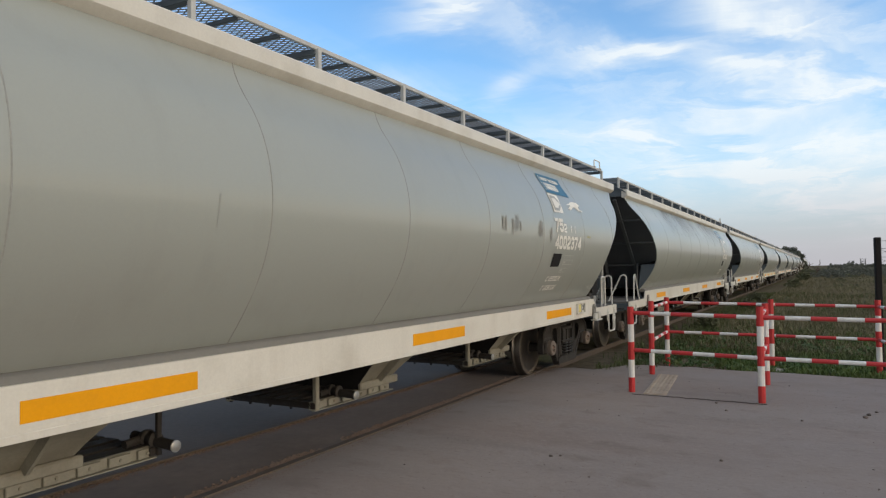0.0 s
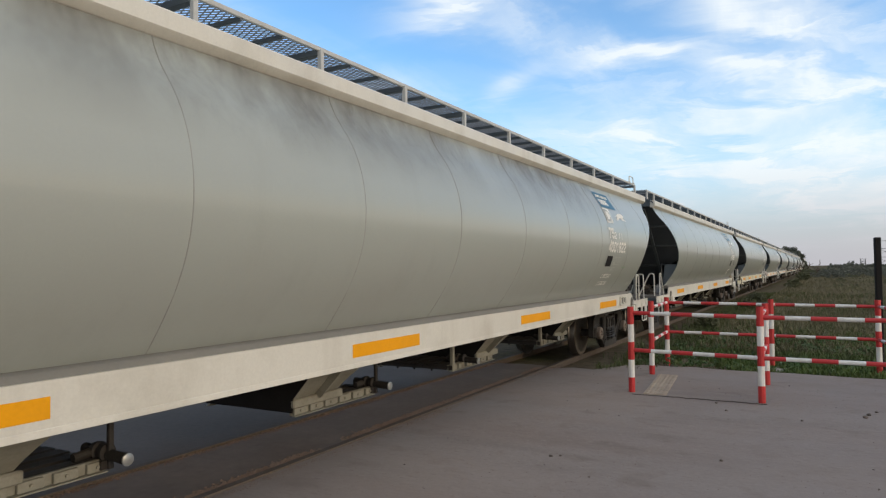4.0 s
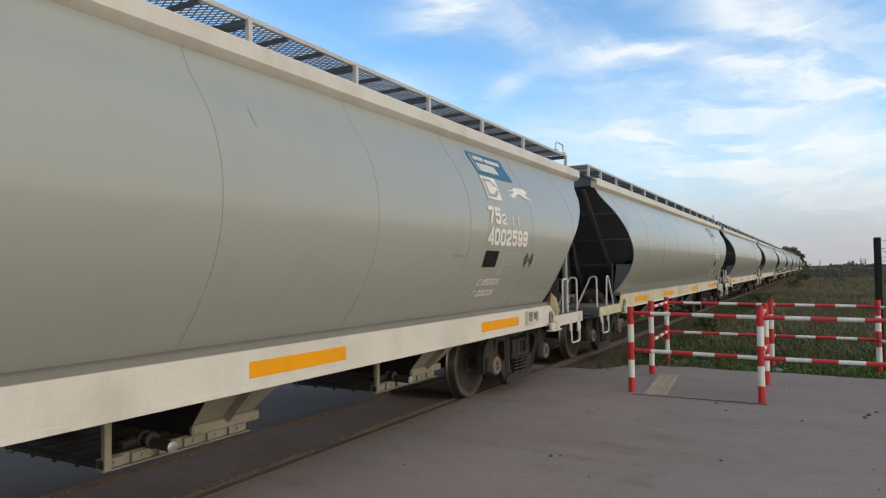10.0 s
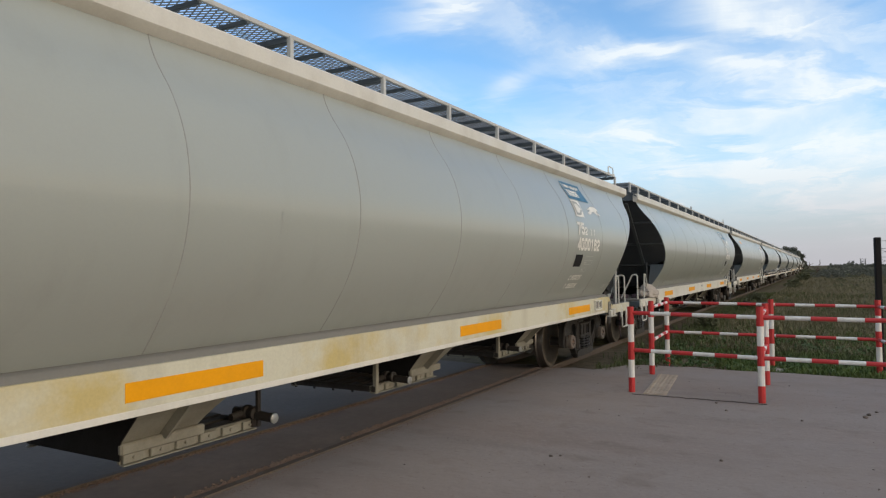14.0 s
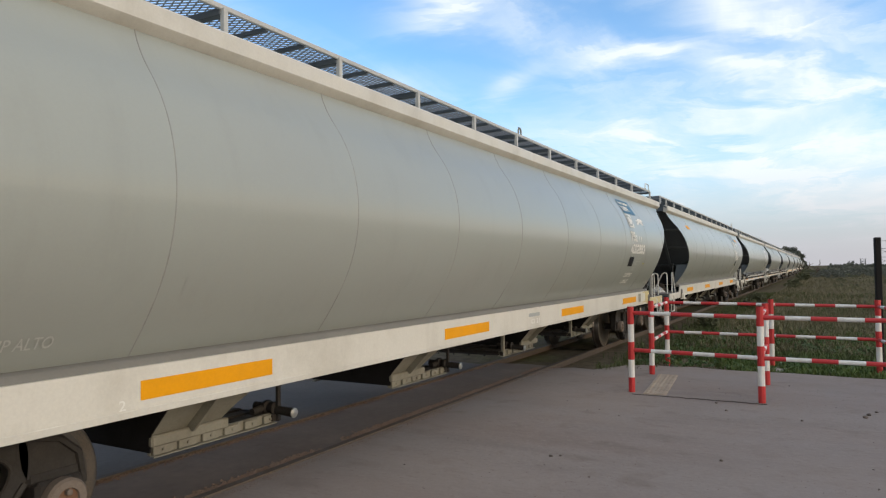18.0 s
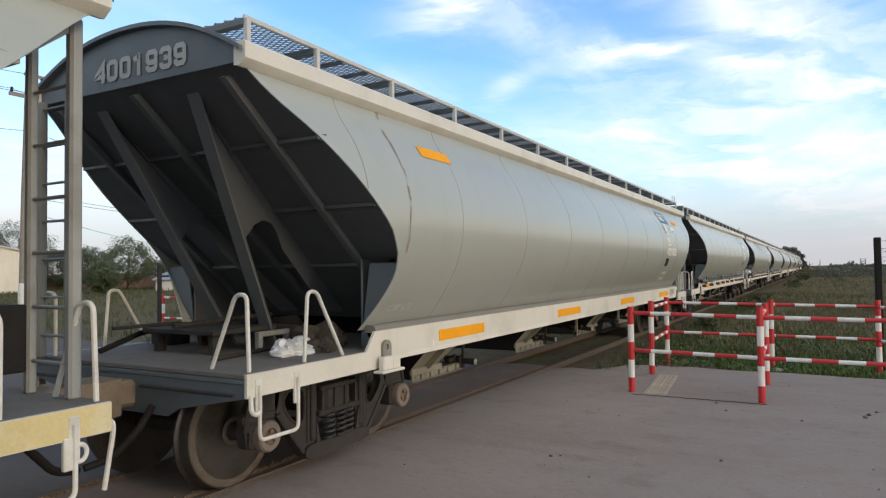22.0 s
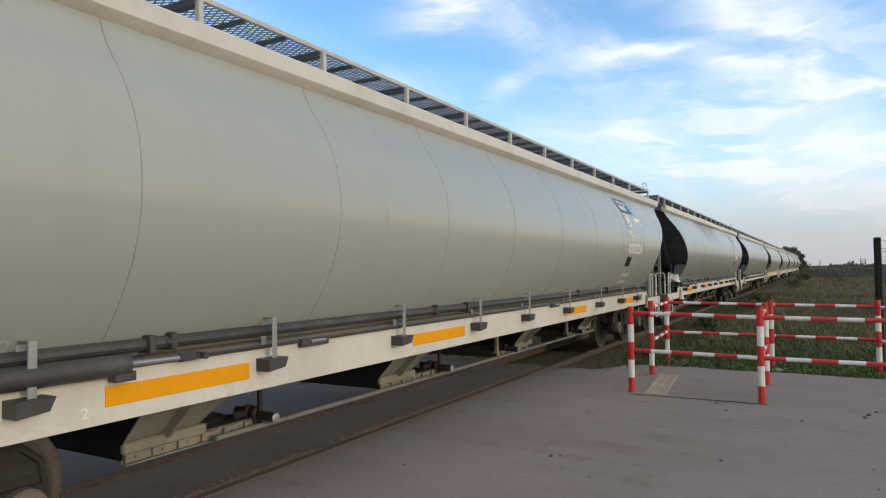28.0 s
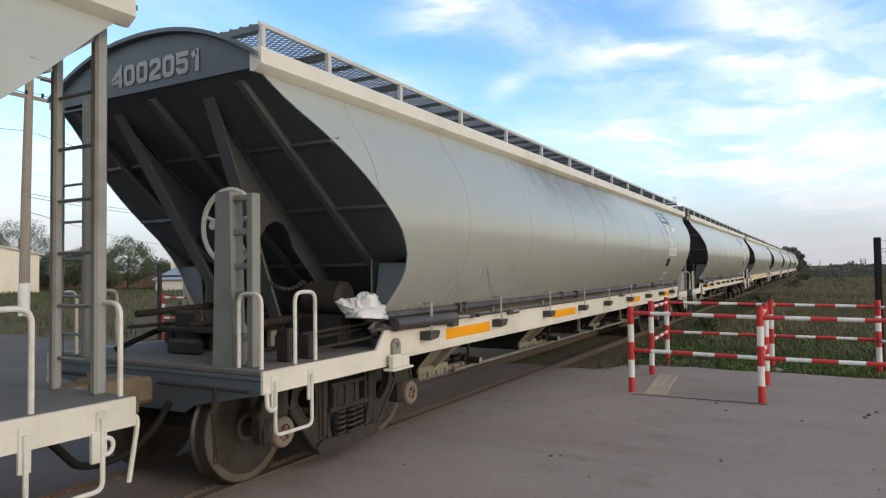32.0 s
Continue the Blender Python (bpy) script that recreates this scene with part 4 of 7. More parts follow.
        for i, x in enumerate(WALK_POSTS):
            part("walkway_bearer", shared("bearer%d" % s, lambda: Mesh().box(-0.03, 0.03, s * 0.40, s * 0.985, 3.325, 3.375, 0.004), SLATE), SLATE, wagon).location.x = x
            nxt = WALK_POSTS[i + 1] if i + 1 < len(WALK_POSTS) else x
            for f in (1 / 3, 2 / 3):
                if nxt > x + 0.9:
                    part("walkway_bearer", shared("thin_bearer%d" % s, lambda: Mesh().box(-0.014, 0.014, s * 0.40, s * 0.985, 3.345, 3.378, 0.003), SLATE), SLATE, wagon).location.x = x + (nxt - x) * f
        for x in WALK_POSTS:
            part("walkway_post", shared("walkway_post%d" % s, lambda: Mesh().box(-0.02, 0.02, s * 0.975, s * 1.015, 3.09, 3.375, 0.004), WALKP), WALKP, wagon).location.x = x
        handle = Mesh().tube(bent([(15.83, s * 0.985, 3.39), (15.83, s * 0.985, 3.53), (16.17, s * 0.985, 3.53), (16.17, s * 0.985, 3.39)], 0.05), 0.011)
        for x in (15.83, 16.17):
            handle.box(x - 0.05, x + 0.05, s * 0.95, s * 1.01, 3.398, 3.412, 0.004)
        part("walkway_handle", handle, HOOP, wagon, "white bent-bar grab handle")
    roof = Mesh().grid([[(x, -1.15 + 2.3 * k / 20, 3.07 + 0.28 * (1 - abs(-1 + k / 10) ** 2.2)) for k in range(21)] for x in (0.06, LENGTH / 2, LENGTH - 0.06)])
    roof.grid([[(x, -1.15 + 2.3 * k / 20, 3.05 + 0.28 * (1 - abs(-1 + k / 10) ** 2.2)) for k in range(21)] for x in (0.06, LENGTH / 2, LENGTH - 0.06)], True)
    part("roof_sheet", roof, GREY, wagon)
    for x in (2.4, 5.2, 8.0, 10.8, 13.6):
        part("roof_hatch", shared("roof_hatch", lambda: Mesh().box(-0.55, 0.55, -0.34, 0.34, 3.37, 3.44, 0.03).tube([(-0.3, -0.36, 3.44), (-0.3, 0.36, 3.44)], 0.02).tube([(0.3, -0.36, 3.44), (0.3, 0.36, 3.44)], 0.02), GREY), GREY, wagon).location.x = x
    end_parts(wagon, True)
    end_parts(wagon, False)
    # underframe
    part("centre_sill", Mesh().box(0.3, LENGTH - 0.3, -0.17, 0.17, 0.62, 0.90, 0.01), IRON, wagon)
    for xl, xr, rear in ((3.09, 3.70, False), (5.96, 6.57, False), (9.43, 10.02, True), (12.36, 12.94, True)):
        outlet_bay(wagon, xl, xr, rear)
    brake = Mesh().lathe([(-0.25, 0.10), (-0.22, 0.16), (0.22, 0.16), (0.25, 0.10)], (8.05, 0.45, 0.72), 0, 16)
    part("air_reservoir", brake, IRON, wagon)
    part("brake_pipe", Mesh().tube([(0.2, -0.33, 0.66), (LENGTH - 0.2, -0.33, 0.66)], 0.022), IRON, wagon)
    bogie_parts(wagon, (AXLES[0] + AXLES[1]) / 2, (AXLES[1] - AXLES[0]) / 2)
    bogie_parts(wagon, (AXLES[2] + AXLES[3]) / 2, (AXLES[3] - AXLES[2]) / 2)
    # one ladder at each end, on opposite sides
    # leading-end ladder gets a darker, bluish tone for the shade it stands in
    for s, x, tone, note, ys in ((-1, 16.17, POST, "pale grey steel end ladder", ((0.97, 0.031), (0.585, 0.026))), (1, -0.074, DIM, "grey steel end ladder, darkened for the shade it stands in", ((1.00, 0.032), (0.62, 0.026)))):
        ob = (part("ladder", Mesh().box(x, x + 0.072, s * (ys[0][0] - ys[0][1]), s * (ys[0][0] + ys[0][1]), 0.935, 2.985, 0.014), tone, wagon, note))
        part("stile", Mesh().box(x, x + 0.056, s * (ys[1][0] - ys[1][1]), s * (ys[1][0] + ys[1][1]), 0.935, 2.985, 0.012), tone, ob)
        for k in range(7):
            part("rung", Mesh().tube([(x + 0.03, s * ys[1][0], 1.12 + 0.30 * k), (x + 0.03, s * ys[0][0], 1.12 + 0.30 * k)], 0.011), tone, ob)
    ringp = Mesh().tube([(16.085 + 0.036 * math.cos(a), -1.225, 0.715 + 0.042 * math.sin(a)) for a in (2 * math.pi * k / 16 for k in range(17))], 0.012, 8, False)
    ringp.box(16.0, 16.06, -1.235, -1.205, 0.64, 0.80, 0.006)
    part("tow_ring", ringp, HOOP, wagon, "white forged rope ring")
    # brake rigging on the leading platform
    rig = Mesh().box(0.55, 1.25, -0.30, 0.55, 1.10, 1.14)
    for x, y in ((0.65, -0.2), (1.1, -0.2), (0.65, 0.45), (1.1, 0.45)):
        rig.box(x - 0.04, x + 0.04, y - 0.03, y + 0.03, 0.94, 1.10)
    rig.tube([(0.5, 0.1, 1.17), (1.6, 0.1, 1.20)], 0.022)
    rig.box(0.3, 0.95, 0.55, 0.60, 1.14, 1.17)
    part("brake_rigging", rig, IRON, wagon, "dark brake levers on the platform")
    part("brake_cylinder", Mesh().lathe([(-0.20, 0.06), (-0.17, 0.085), (0.14, 0.085), (0.17, 0.07), (0.22, 0.03)], (1.55, -0.10, 1.03), 1, 16), IRON, wagon, "dark brake cylinder")
    part("brake_lever", Mesh().tube([(0.35, -0.52, 0.958), (1.5, -0.35, 0.958)], 0.018), IRON, wagon)
    part("brake_hose", Mesh().tube(bent([(0.30, 0.75, 0.96), (0.7, 0.7, 1.10), (1.3, 0.8, 1.05)], 0.1), 0.025), BLACK, wagon)
    part("valve_box", Mesh().box(0.95, 1.2, 0.72, 0.98, 0.94, 1.14, 0.02), IRON, wagon)
    br = Mesh().box(0.98, 1.03, -0.36, -0.31, 0.94, 1.09, 0.006).box(0.98, 1.36, -0.36, -0.31, 1.055, 1.098, 0.006).box(1.31, 1.36, -0.36, -0.31, 0.94, 1.09, 0.006)
    part("bracket", br, POST, wagon, "pale grey bent bracket")
    # faint stencil near each end of the side
    part("stencil", text_on_side("COMP ALTO", 14.38, 1.262, 0.42, 0.060, 0.006), STENCIL, wagon)
    part("stencil", text_on_side("COMP ALTO", 1.62, 1.245, 0.40, 0.060, 0.006), STENCIL, wagon)
    return wagon


def markings(wagon, number):
    """White lettering and panels near the trailing end; the number is repeated on the leading cap."""
    pn = part("operator_panel", Mesh().grid([[on_side(12.46 + (0.88 + 0.04 * (2.865 - z)) * k / 4, z) for k in range(5)] for z in (2.865, 2.82, 2.78, 2.74, 2.70, 2.65, 2.60)]), BLUE, wagon, "blue operator panel with white bars")
    part("panel_bar", bars_on_side([(12.505, 12.518, 2.635, 2.84)]), WHITE, pn)
    for word_x, count, z0, z1, step in ((12.575, 6, 2.783, 2.828, 0.042), (12.86, 10, 2.778, 2.823, 0.038), (12.575, 6, 2.650, 2.748, 0.078)):
        tagged(part("panel_bar", bars_on_side([(word_x + step * k, word_x + step * (k + 0.74), z0, z1) for k in range(count)]), WHITE, pn), "row of small white bars", kind="stuff")
    em = part("square_emblem", decal([(12.43, 2.585), (12.79, 2.585), (12.79, 2.335), (12.43, 2.335)]), WHITE, wagon, "white square emblem")
    part("emblem_ring", decal([(12.465, 2.56), (12.66, 2.56), (12.765, 2.485), (12.765, 2.435), (12.66, 2.36), (12.465, 2.36)], 0.008), MARKGREY, em)
    part("emblem_core", decal([(12.50, 2.525), (12.63, 2.525), (12.68, 2.485), (12.735, 2.475), (12.735, 2.445), (12.68, 2.435), (12.63, 2.395), (12.50, 2.395)], 0.010), WHITE, em)
    hx, hz = 13.04, 2.40
    hound = [(0.02, 0.090), (0.06, 0.086), (0.12, 0.094), (0.185, 0.113), (0.235, 0.130), (0.325, 0.138), (0.415, 0.140), (0.49, 0.140), (0.518, 0.142), (0.555, 0.128), (0.605, 0.107), (0.60, 0.090), (0.542, 0.090),
             (0.505, 0.067), (0.555, 0.044), (0.62, 0.038), (0.66, 0.029), (0.645, 0.008), (0.594, 0.019), (0.505, 0.021), (0.465, 0.015), (0.40, 0.038), (0.325, 0.063), (0.235, 0.048), (0.17, 0.017), (0.108, 0.004), (0.07, 0.0),
             (0.065, 0.015), (0.095, 0.029), (0.005, 0.013), (0.0, 0.023), (0.07, 0.038), (0.145, 0.061), (0.17, 0.084), (0.12, 0.080), (0.055, 0.073), (0.02, 0.080)]
    part("leaping_emblem", decal([(hx + a, hz + b) for a, b in hound]), WHITE, wagon, "white leaping animal emblem")
    part("class_number", block_on_side("75", 12.37, 2.075, 0.33, 0.178, cell=0.86), WHITE, wagon)
    part("class_number", block_on_side("2", 12.70, 2.075, 0.13, 0.115, cell=0.86, heavy=0.10), WHITE, wagon)
    part("class_number", block_on_side("1 1", 12.97, 2.078, 0.24, 0.105, cell=0.6, heavy=0.085), WHITE, wagon)
    part("wagon_number", block_on_side(number, 12.36, 1.85, 1.075, 0.178, cell=0.86), WHITE, wagon, "white stencilled wagon number")
    part("data_patch", decal([(12.36, 1.79), (12.68, 1.79), (12.68, 1.62), (12.36, 1.62)]), BLACK, wagon, "black rectangular patch")
    tb = []
    for x0, x1, z0, z1, cols, rws in ((12.80, 13.17, 1.65, 1.77, 3, 2), (12.78, 13.02, 1.545, 1.60, 2, 1)):
        for k in range(cols + 1):
            x = x0 + (x1 - x0) * k / cols
            tb.append((x - 0.003, x + 0.003, z0, z1))
        for k in range(rws + 1):
            z = z0 + (z1 - z0) * k / rws
            tb.append((x0, x1, z - 0.003, z + 0.003))
        tb.append((x0 + 0.015, x0 + 0.09, z0 + 0.015, z0 + 0.04))
    part("data_table", bars_on_side(tb), STENCIL, wagon)
    for z, pieces in ((1.43, (("C", 0.0, 0.068), ("65000", 0.111, 0.355), ("K", 0.468, 0.068))), (1.31, (("T", 0.0, 0.068), ("22900", 0.111, 0.355), ("K", 0.468, 0.068)))):
        for piece, dx, wide in pieces:
            part("load_figure", block_on_side(piece, 12.42 + dx, z, wide, 0.066, 0.25, 0.86, 0.105), WHITE, wagon)
    v, f = block_text(number, 1.05, 0.165, 0.86)
    part("cap_number", Mesh().add([(0.012, 0.39 - a, 3.05 + b) for a, b in v], f), FADED, wagon, "pale number on the end cap")


def rod_gear(wagon):
    """Valve gear on the platforms of the wagons with gate rods."""
    a = Mesh().lathe([(-0.22, 0.10), (-0.18, 0.15), (0.18, 0.15), (0.22, 0.10)], (1.42, -0.62, 1.36), 1, 16)
    a.box(1.27, 1.45, -0.86, -0.4, 0.94, 1.22, 0.02)
    part("air_reservoir", a, IRON, wagon, "dark cylindrical air reservoir")
    g = Mesh()
    for z, y in ((1.12, -1.0), (1.06, -0.9), (1.0, -1.05)):
        g.tube([(0.62, y, z), (1.75, y - 0.05, z + 0.04)], 0.014, 6)
    g.box(0.42, 0.47, -1.06, -0.94, 0.94, 1.18, 0.01)
    g.box(0.62, 0.70, -1.08, -0.90, 0.94, 1.12, 0.01)
    part("gate_linkage", g, IRON, wagon)
    for i in range(6):
        x, y = 0.45 + 0.17 * i, 0.1 + 0.12 * (i % 3)
        part("gear_case", Mesh().box(x - 0.035, x + 0.035, y - 0.22 + 0.1 * (i % 2), y + 0.16, 0.94, 1.06 + 0.11 * ((i * 2) % 3), 0.02), IRON, wagon, "dark brake gear casing")
    part("brake_rod", Mesh().tube([(0.35, -0.45, 1.16), (1.5, -0.40, 1.20)], 0.035), IRON, wagon)
    part("brake_rod", Mesh().tube([(0.35, 0.55, 1.26), (1.4, 0.50, 1.30)], 0.03), IRON, wagon)
    r = Mesh().tube(bent([(14.6, -1.19, 1.20), (15.05, -1.16, 1.20), (15.2, -1.0, 1.21), (15.22, -0.6, 1.21)], 0.12), 0.038)
    r.box(15.05, 15.45, -1.0, -0.55, 1.05, 1.08, 0.006)
    r.box(15.10, 15.18, -0.95, -0.87, 0.94, 1.05, 0.008)
    r.box(15.32, 15.40, -0.95, -0.87, 0.94, 1.05, 0.008)
    r.tube([(15.0, -1.1, 1.13), (15.6, -0.85, 1.14)], 0.03)
    part("rod_crank", r, PIPE, wagon, "dark gate rod crank on the platform")


def sill_marks(wagon, front, rear, dated=False, number_two=False):
    """Small white stencils on the near sill."""
    part("sill_stencil", text_on_sill(front, 2.36, 0.875, 0.04, 0.055), WHITE, wagon)
    part("sill_stencil", text_on_sill(rear, 13.79, 0.875, 0.04, 0.055), WHITE, wagon)
    part("sill_stencil", text_on_sill("2" if number_two else "7", 15.50, 0.845, 0.045, 0.06), WHITE, wagon)
    if dated:
        part("sill_stencil", text_on_sill("02 21", 8.12, 0.895, 0.30, 0.06), WHITE, wagon)
        bars = Mesh().box(8.05, 8.42, -1.2245, -1.2235, 0.985, 1.03, 0.0004)
        part("sill_stencil", bars, FADED, wagon)


def hopper_pipes(wagon):
    """Gate rods with hangers along the sill, and a low pipe: only some wagons have them."""
    for s in (-1, 1):
        up = Mesh().tube([(1.2, s * 1.20, 1.21), (LENGTH - 1.4, s * 1.20, 1.21)], 0.036, 10)
        up.tube([(1.2, s * 1.235, 1.108), (LENGTH - 1.5, s * 1.235, 1.108)], 0.014, 6)
        for x in (2.75, 6.55, 11.8):
            up.box(x - 0.02, x + 0.02, s * 1.15, s * 1.26, 1.16, 1.26, 0.006)
        part("gate_rod", up, PIPE, wagon, "dark gate operating rod")
        part("low_pipe", Mesh().tube([(3.75, s * 0.62, 0.405), (13.0, s * 0.62, 0.405)], 0.021, 10), EYEP, wagon)
        for k in range(9):
            x = (2.08, 3.64, 5.22, 6.72, 8.10, 9.64, 11.23, 12.61, 13.78)[k]
            if x > 14.5:
                break
            hb = Mesh().box(x - 0.022, x + 0.022, s * 1.196, s * 1.204, 1.04, 1.296, 0.003).box(x - 0.022, x + 0.022, s * 1.296, s * 1.304, 1.02, 1.296, 0.003).box(x - 0.022, x + 0.022, s * 1.196, s * 1.304, 1.290, 1.299, 0.003)
            h = part("hanger", hb, GALV, wagon, "galvanised flat-bar rod hanger")
            part("hanger_foot", Mesh().prism([(x - 0.09, 1.035), (x + 0.09, 1.035), (x + 0.06, 0.97), (x - 0.09, 0.955)], 1, s * 1.224, s * 1.34), PIPE, h)
    for x in (4.1, 9.16):
        tb = part("turnbuckle", Mesh().box(x - 0.15, x + 0.15, -1.262, -1.245, 1.065, 1.125, 0.004).box(x - 0.15, x - 0.12, -1.262, -1.225, 1.065, 1.125, 0.004).box(x + 0.12, x + 0.15, -1.262, -1.225, 1.065, 1.125, 0.004), PIPE, wagon, "dark turnbuckle of the gate rod")
        part("screw", Mesh().tube([(x - 0.06, -1.268, 1.10), (x + 0.10, -1.268, 1.10)], 0.012, 8), GALV, tb)
    for x in (2.9, 5.9, 10.28):
        part("rod_clip", Mesh().box(x - 0.02, x + 0.02, -1.25, -1.15, 1.165, 1.265, 0.008).box(x - 0.05, x + 0.05, -1.245, -1.20, 1.20, 1.225, 0.006), PIPE, wagon)
    cyl = Mesh().tube([(1.50, -1.265, 1.135), (2.58, -1.265, 1.125)], 0.058, 14)
    cyl.box(2.50, 2.62, -1.30, -1.225, 1.04, 1.09, 0.006)
    part("gate_cylinder", cyl, PIPE, wagon, "dark air cylinder")
    part("piston_rod", Mesh().tube([(2.58, -1.265, 1.125), (2.93, -1.265, 1.118)], 0.014, 8), GALV, wagon, "bright piston rod")
    part("rod_clevis", Mesh().box(2.91, 3.02, -1.285, -1.245, 1.095, 1.14, 0.008).box(3.02, 3.12, -1.275, -1.255, 1.10, 1.13, 0.005).tube([(3.07, -1.31, 1.115), (3.07, -1.22, 1.115)], 0.02, 8), PIPE, wagon)


def brake_tower(wagon):
    """Hand-brake column with its spoked wheel at the leading end."""
    m = Mesh().prism([(-0.86, 0.94), (-0.66, 0.94), (-0.69, 2.17), (-0.83, 2.17)], 0, 0.08, 0.10)
    tw = part("brake_tower", m, TOWER, wagon, "grey hand-brake column")
    part("tower_flange", Mesh().prism([(-0.86, 0.94), (-0.845, 0.94), (-0.815, 2.17), (-0.83, 2.17)], 0, 0.10, 0.20), TOWER, tw)
    part("tower_flange", Mesh().prism([(-0.675, 0.94), (-0.66, 0.94), (-0.69, 2.17), (-0.705, 2.17)], 0, 0.10, 0.20), TOWER, tw)
    part("tower_stile", Mesh().box(0.10, 0.18, -1.03, -0.97, 0.94, 2.15, 0.006), TOWER, tw)
    for z in (1.12, 1.42, 1.62, 1.86, 2.10):
        part("tower_rung", Mesh().box(0.11, 0.17, -0.975, -0.83, z, z + 0.045, 0.005), TOWER, tw)
    part("tower_brace", Mesh().prism([(0.20, 0.94), (0.20, 1.5), (0.52, 0.94)], 1, -0.69, -0.675), TOWER, tw)
    wc = Vector((0.27, -0.625, 1.94))
    wh = Mesh().tube([wc + Vector((0, 0.275 * math.cos(a), 0.275 * math.sin(a))) for a in (2 * math.pi * k / 24 for k in range(25))], 0.019, 8)
    for k in range(5):
        a = 2 * math.pi * k / 5 + 0.3
        wh.tube([wc, wc + Vector((0.02, 0.275 * math.cos(a), 0.275 * math.sin(a)))], 0.016, 6)
    wh.tube([wc - Vector((0.16, 0, 0)), wc + Vector((0.04, 0, 0))], 0.035, 10)
    part("brake_wheel", wh, HOOP, tw, "spoked pale hand-brake wheel")
    links = Mesh()
    for k in range(9):
        z = 1.52 - 0.05 * math.sin(k / 8 * math.pi)
        links.tube([(0.42 + 0.045 * k, -0.88, z), (0.45 + 0.045 * k, -0.88, z - 0.01)], 0.014, 6)
    part("brake_chain", links, IRON, tw)


def hoops(wagon, upright):
    for s in (-1, 1):
        y = s * 1.16
        if upright:
            hoop(wagon, [(0.07, s * 1.14, 0.94), (0.07, s * 1.14, 1.45), (0.07, s * 0.93, 1.45), (0.07, s * 0.93, 0.94)])
            hoop(wagon, [(0.38, y, 0.94), (0.38, y, 1.45), (0.60, y, 1.45), (0.60, y, 0.94)])
            hoop(wagon, [(15.52, y, 0.94), (15.52, y, 1.44), (15.74, y, 1.44), (15.74, y, 0.94)])
            hoop(wagon, [(16.22, s * 1.14, 0.94), (16.22, s * 1.14, 1.44), (16.22, s * 0.92, 1.44), (16.22, s * 0.92, 0.94)])
        else:
            if s < 0:
                hoop(wagon, [(0.09, s * 1.15, 0.94), (0.07, s * 1.15, 1.45), (0.07, s * 1.05, 1.45), (0.09, s * 0.80, 0.94)])
            else:
                hoop(wagon, [(0.07, 1.15, 0.94), (0.07, 1.15, 1.45), (0.07, 0.98, 1.45), (0.07, 0.98, 0.94)])
            hoop(wagon, [(0.62, y, 0.94), (0.66, y, 1.45), (0.76, y, 1.45), (1.07, y, 0.94)])
            hoop(wagon, [(15.52, y, 0.94), (15.52, y, 1.44), (15.74, y, 1.44), (15.74, y, 0.94)])
            hoop(wagon, [(16.22, s * 1.15, 0.94), (16.20, s * 1.15, 1.45), (16.20, s * 1.04, 1.45), (16.20, s * 0.82, 0.94)])


def black_box(wagon):
    m = Mesh().box(15.37, 15.98, -0.95, -0.45, 1.11, 1.45, 0.008)
    bx = part("equipment_box", m, BLACK, wagon, "black equipment box on legs")
    part("box_leg", Mesh().box(15.34, 15.52, -0.98, -0.55, 0.94, 1.11, 0.006), SLATE, bx)
    part("box_leg", Mesh().box(15.66, 15.80, -0.98, -0.55, 0.94, 1.11, 0.006), POST, bx)
    part("valve", Mesh().box(15.10, 15.22, -1.08, -0.98, 0.94, 1.22, 0.01).tube([(15.16, -1.03, 1.20), (15.16, -1.12, 1.21)], 0.032, 10), IRON, wagon)


TRAIN_V, TRAIN_A = 3.527386, -0.0093335


def run(t):
    return TRAIN_V * (t - 16) + TRAIN_A * (t - 16) ** 2 / 2


def place(w, t):
    """Pose of wagon w at t seconds."""
    drift = float(np.interp(t, (0, 6, 9, 12, 14.5, 17, 19, 22, 28, 32), (0.08, 0.008, 0.0, -0.05, -0.045, -0.025, -0.06, -0.02, -0.03, -0.03)))
    return pose(-8.893 + w * PITCH_M - run(t) + run(6.0) + drift, TRACK_Y, 0)


MARKS = ("operator_panel", "square_emblem", "leaping_emblem", "class_number", "wagon_number", "data_", "load_figure")
NUMBERS = {-1: "4002374", 0: "4001822", 1: "4002598", 2: "4000162", 3: "4002663", 4: "4001939", 5: "4002234", 6: "4002051"}
PIPED = (5, 6, 7)
RUSTY = {2, 8}
plain = make_wagon()
piped = copy_thing(plain, pose(0, 0, 0))
hoops(plain, False)
black_box(plain)
hoops(piped, True)
hopper_pipes(piped)
brake_tower(piped)
rod_gear(piped)
train = {}
for w in range(-1, 13):
    first = {-1: plain, 5: piped}.get(w)
    train[w] = first or copy_thing(piped if w in PIPED else plain, place(w, 0))
    train[w].matrix_basis = place(w, 0)
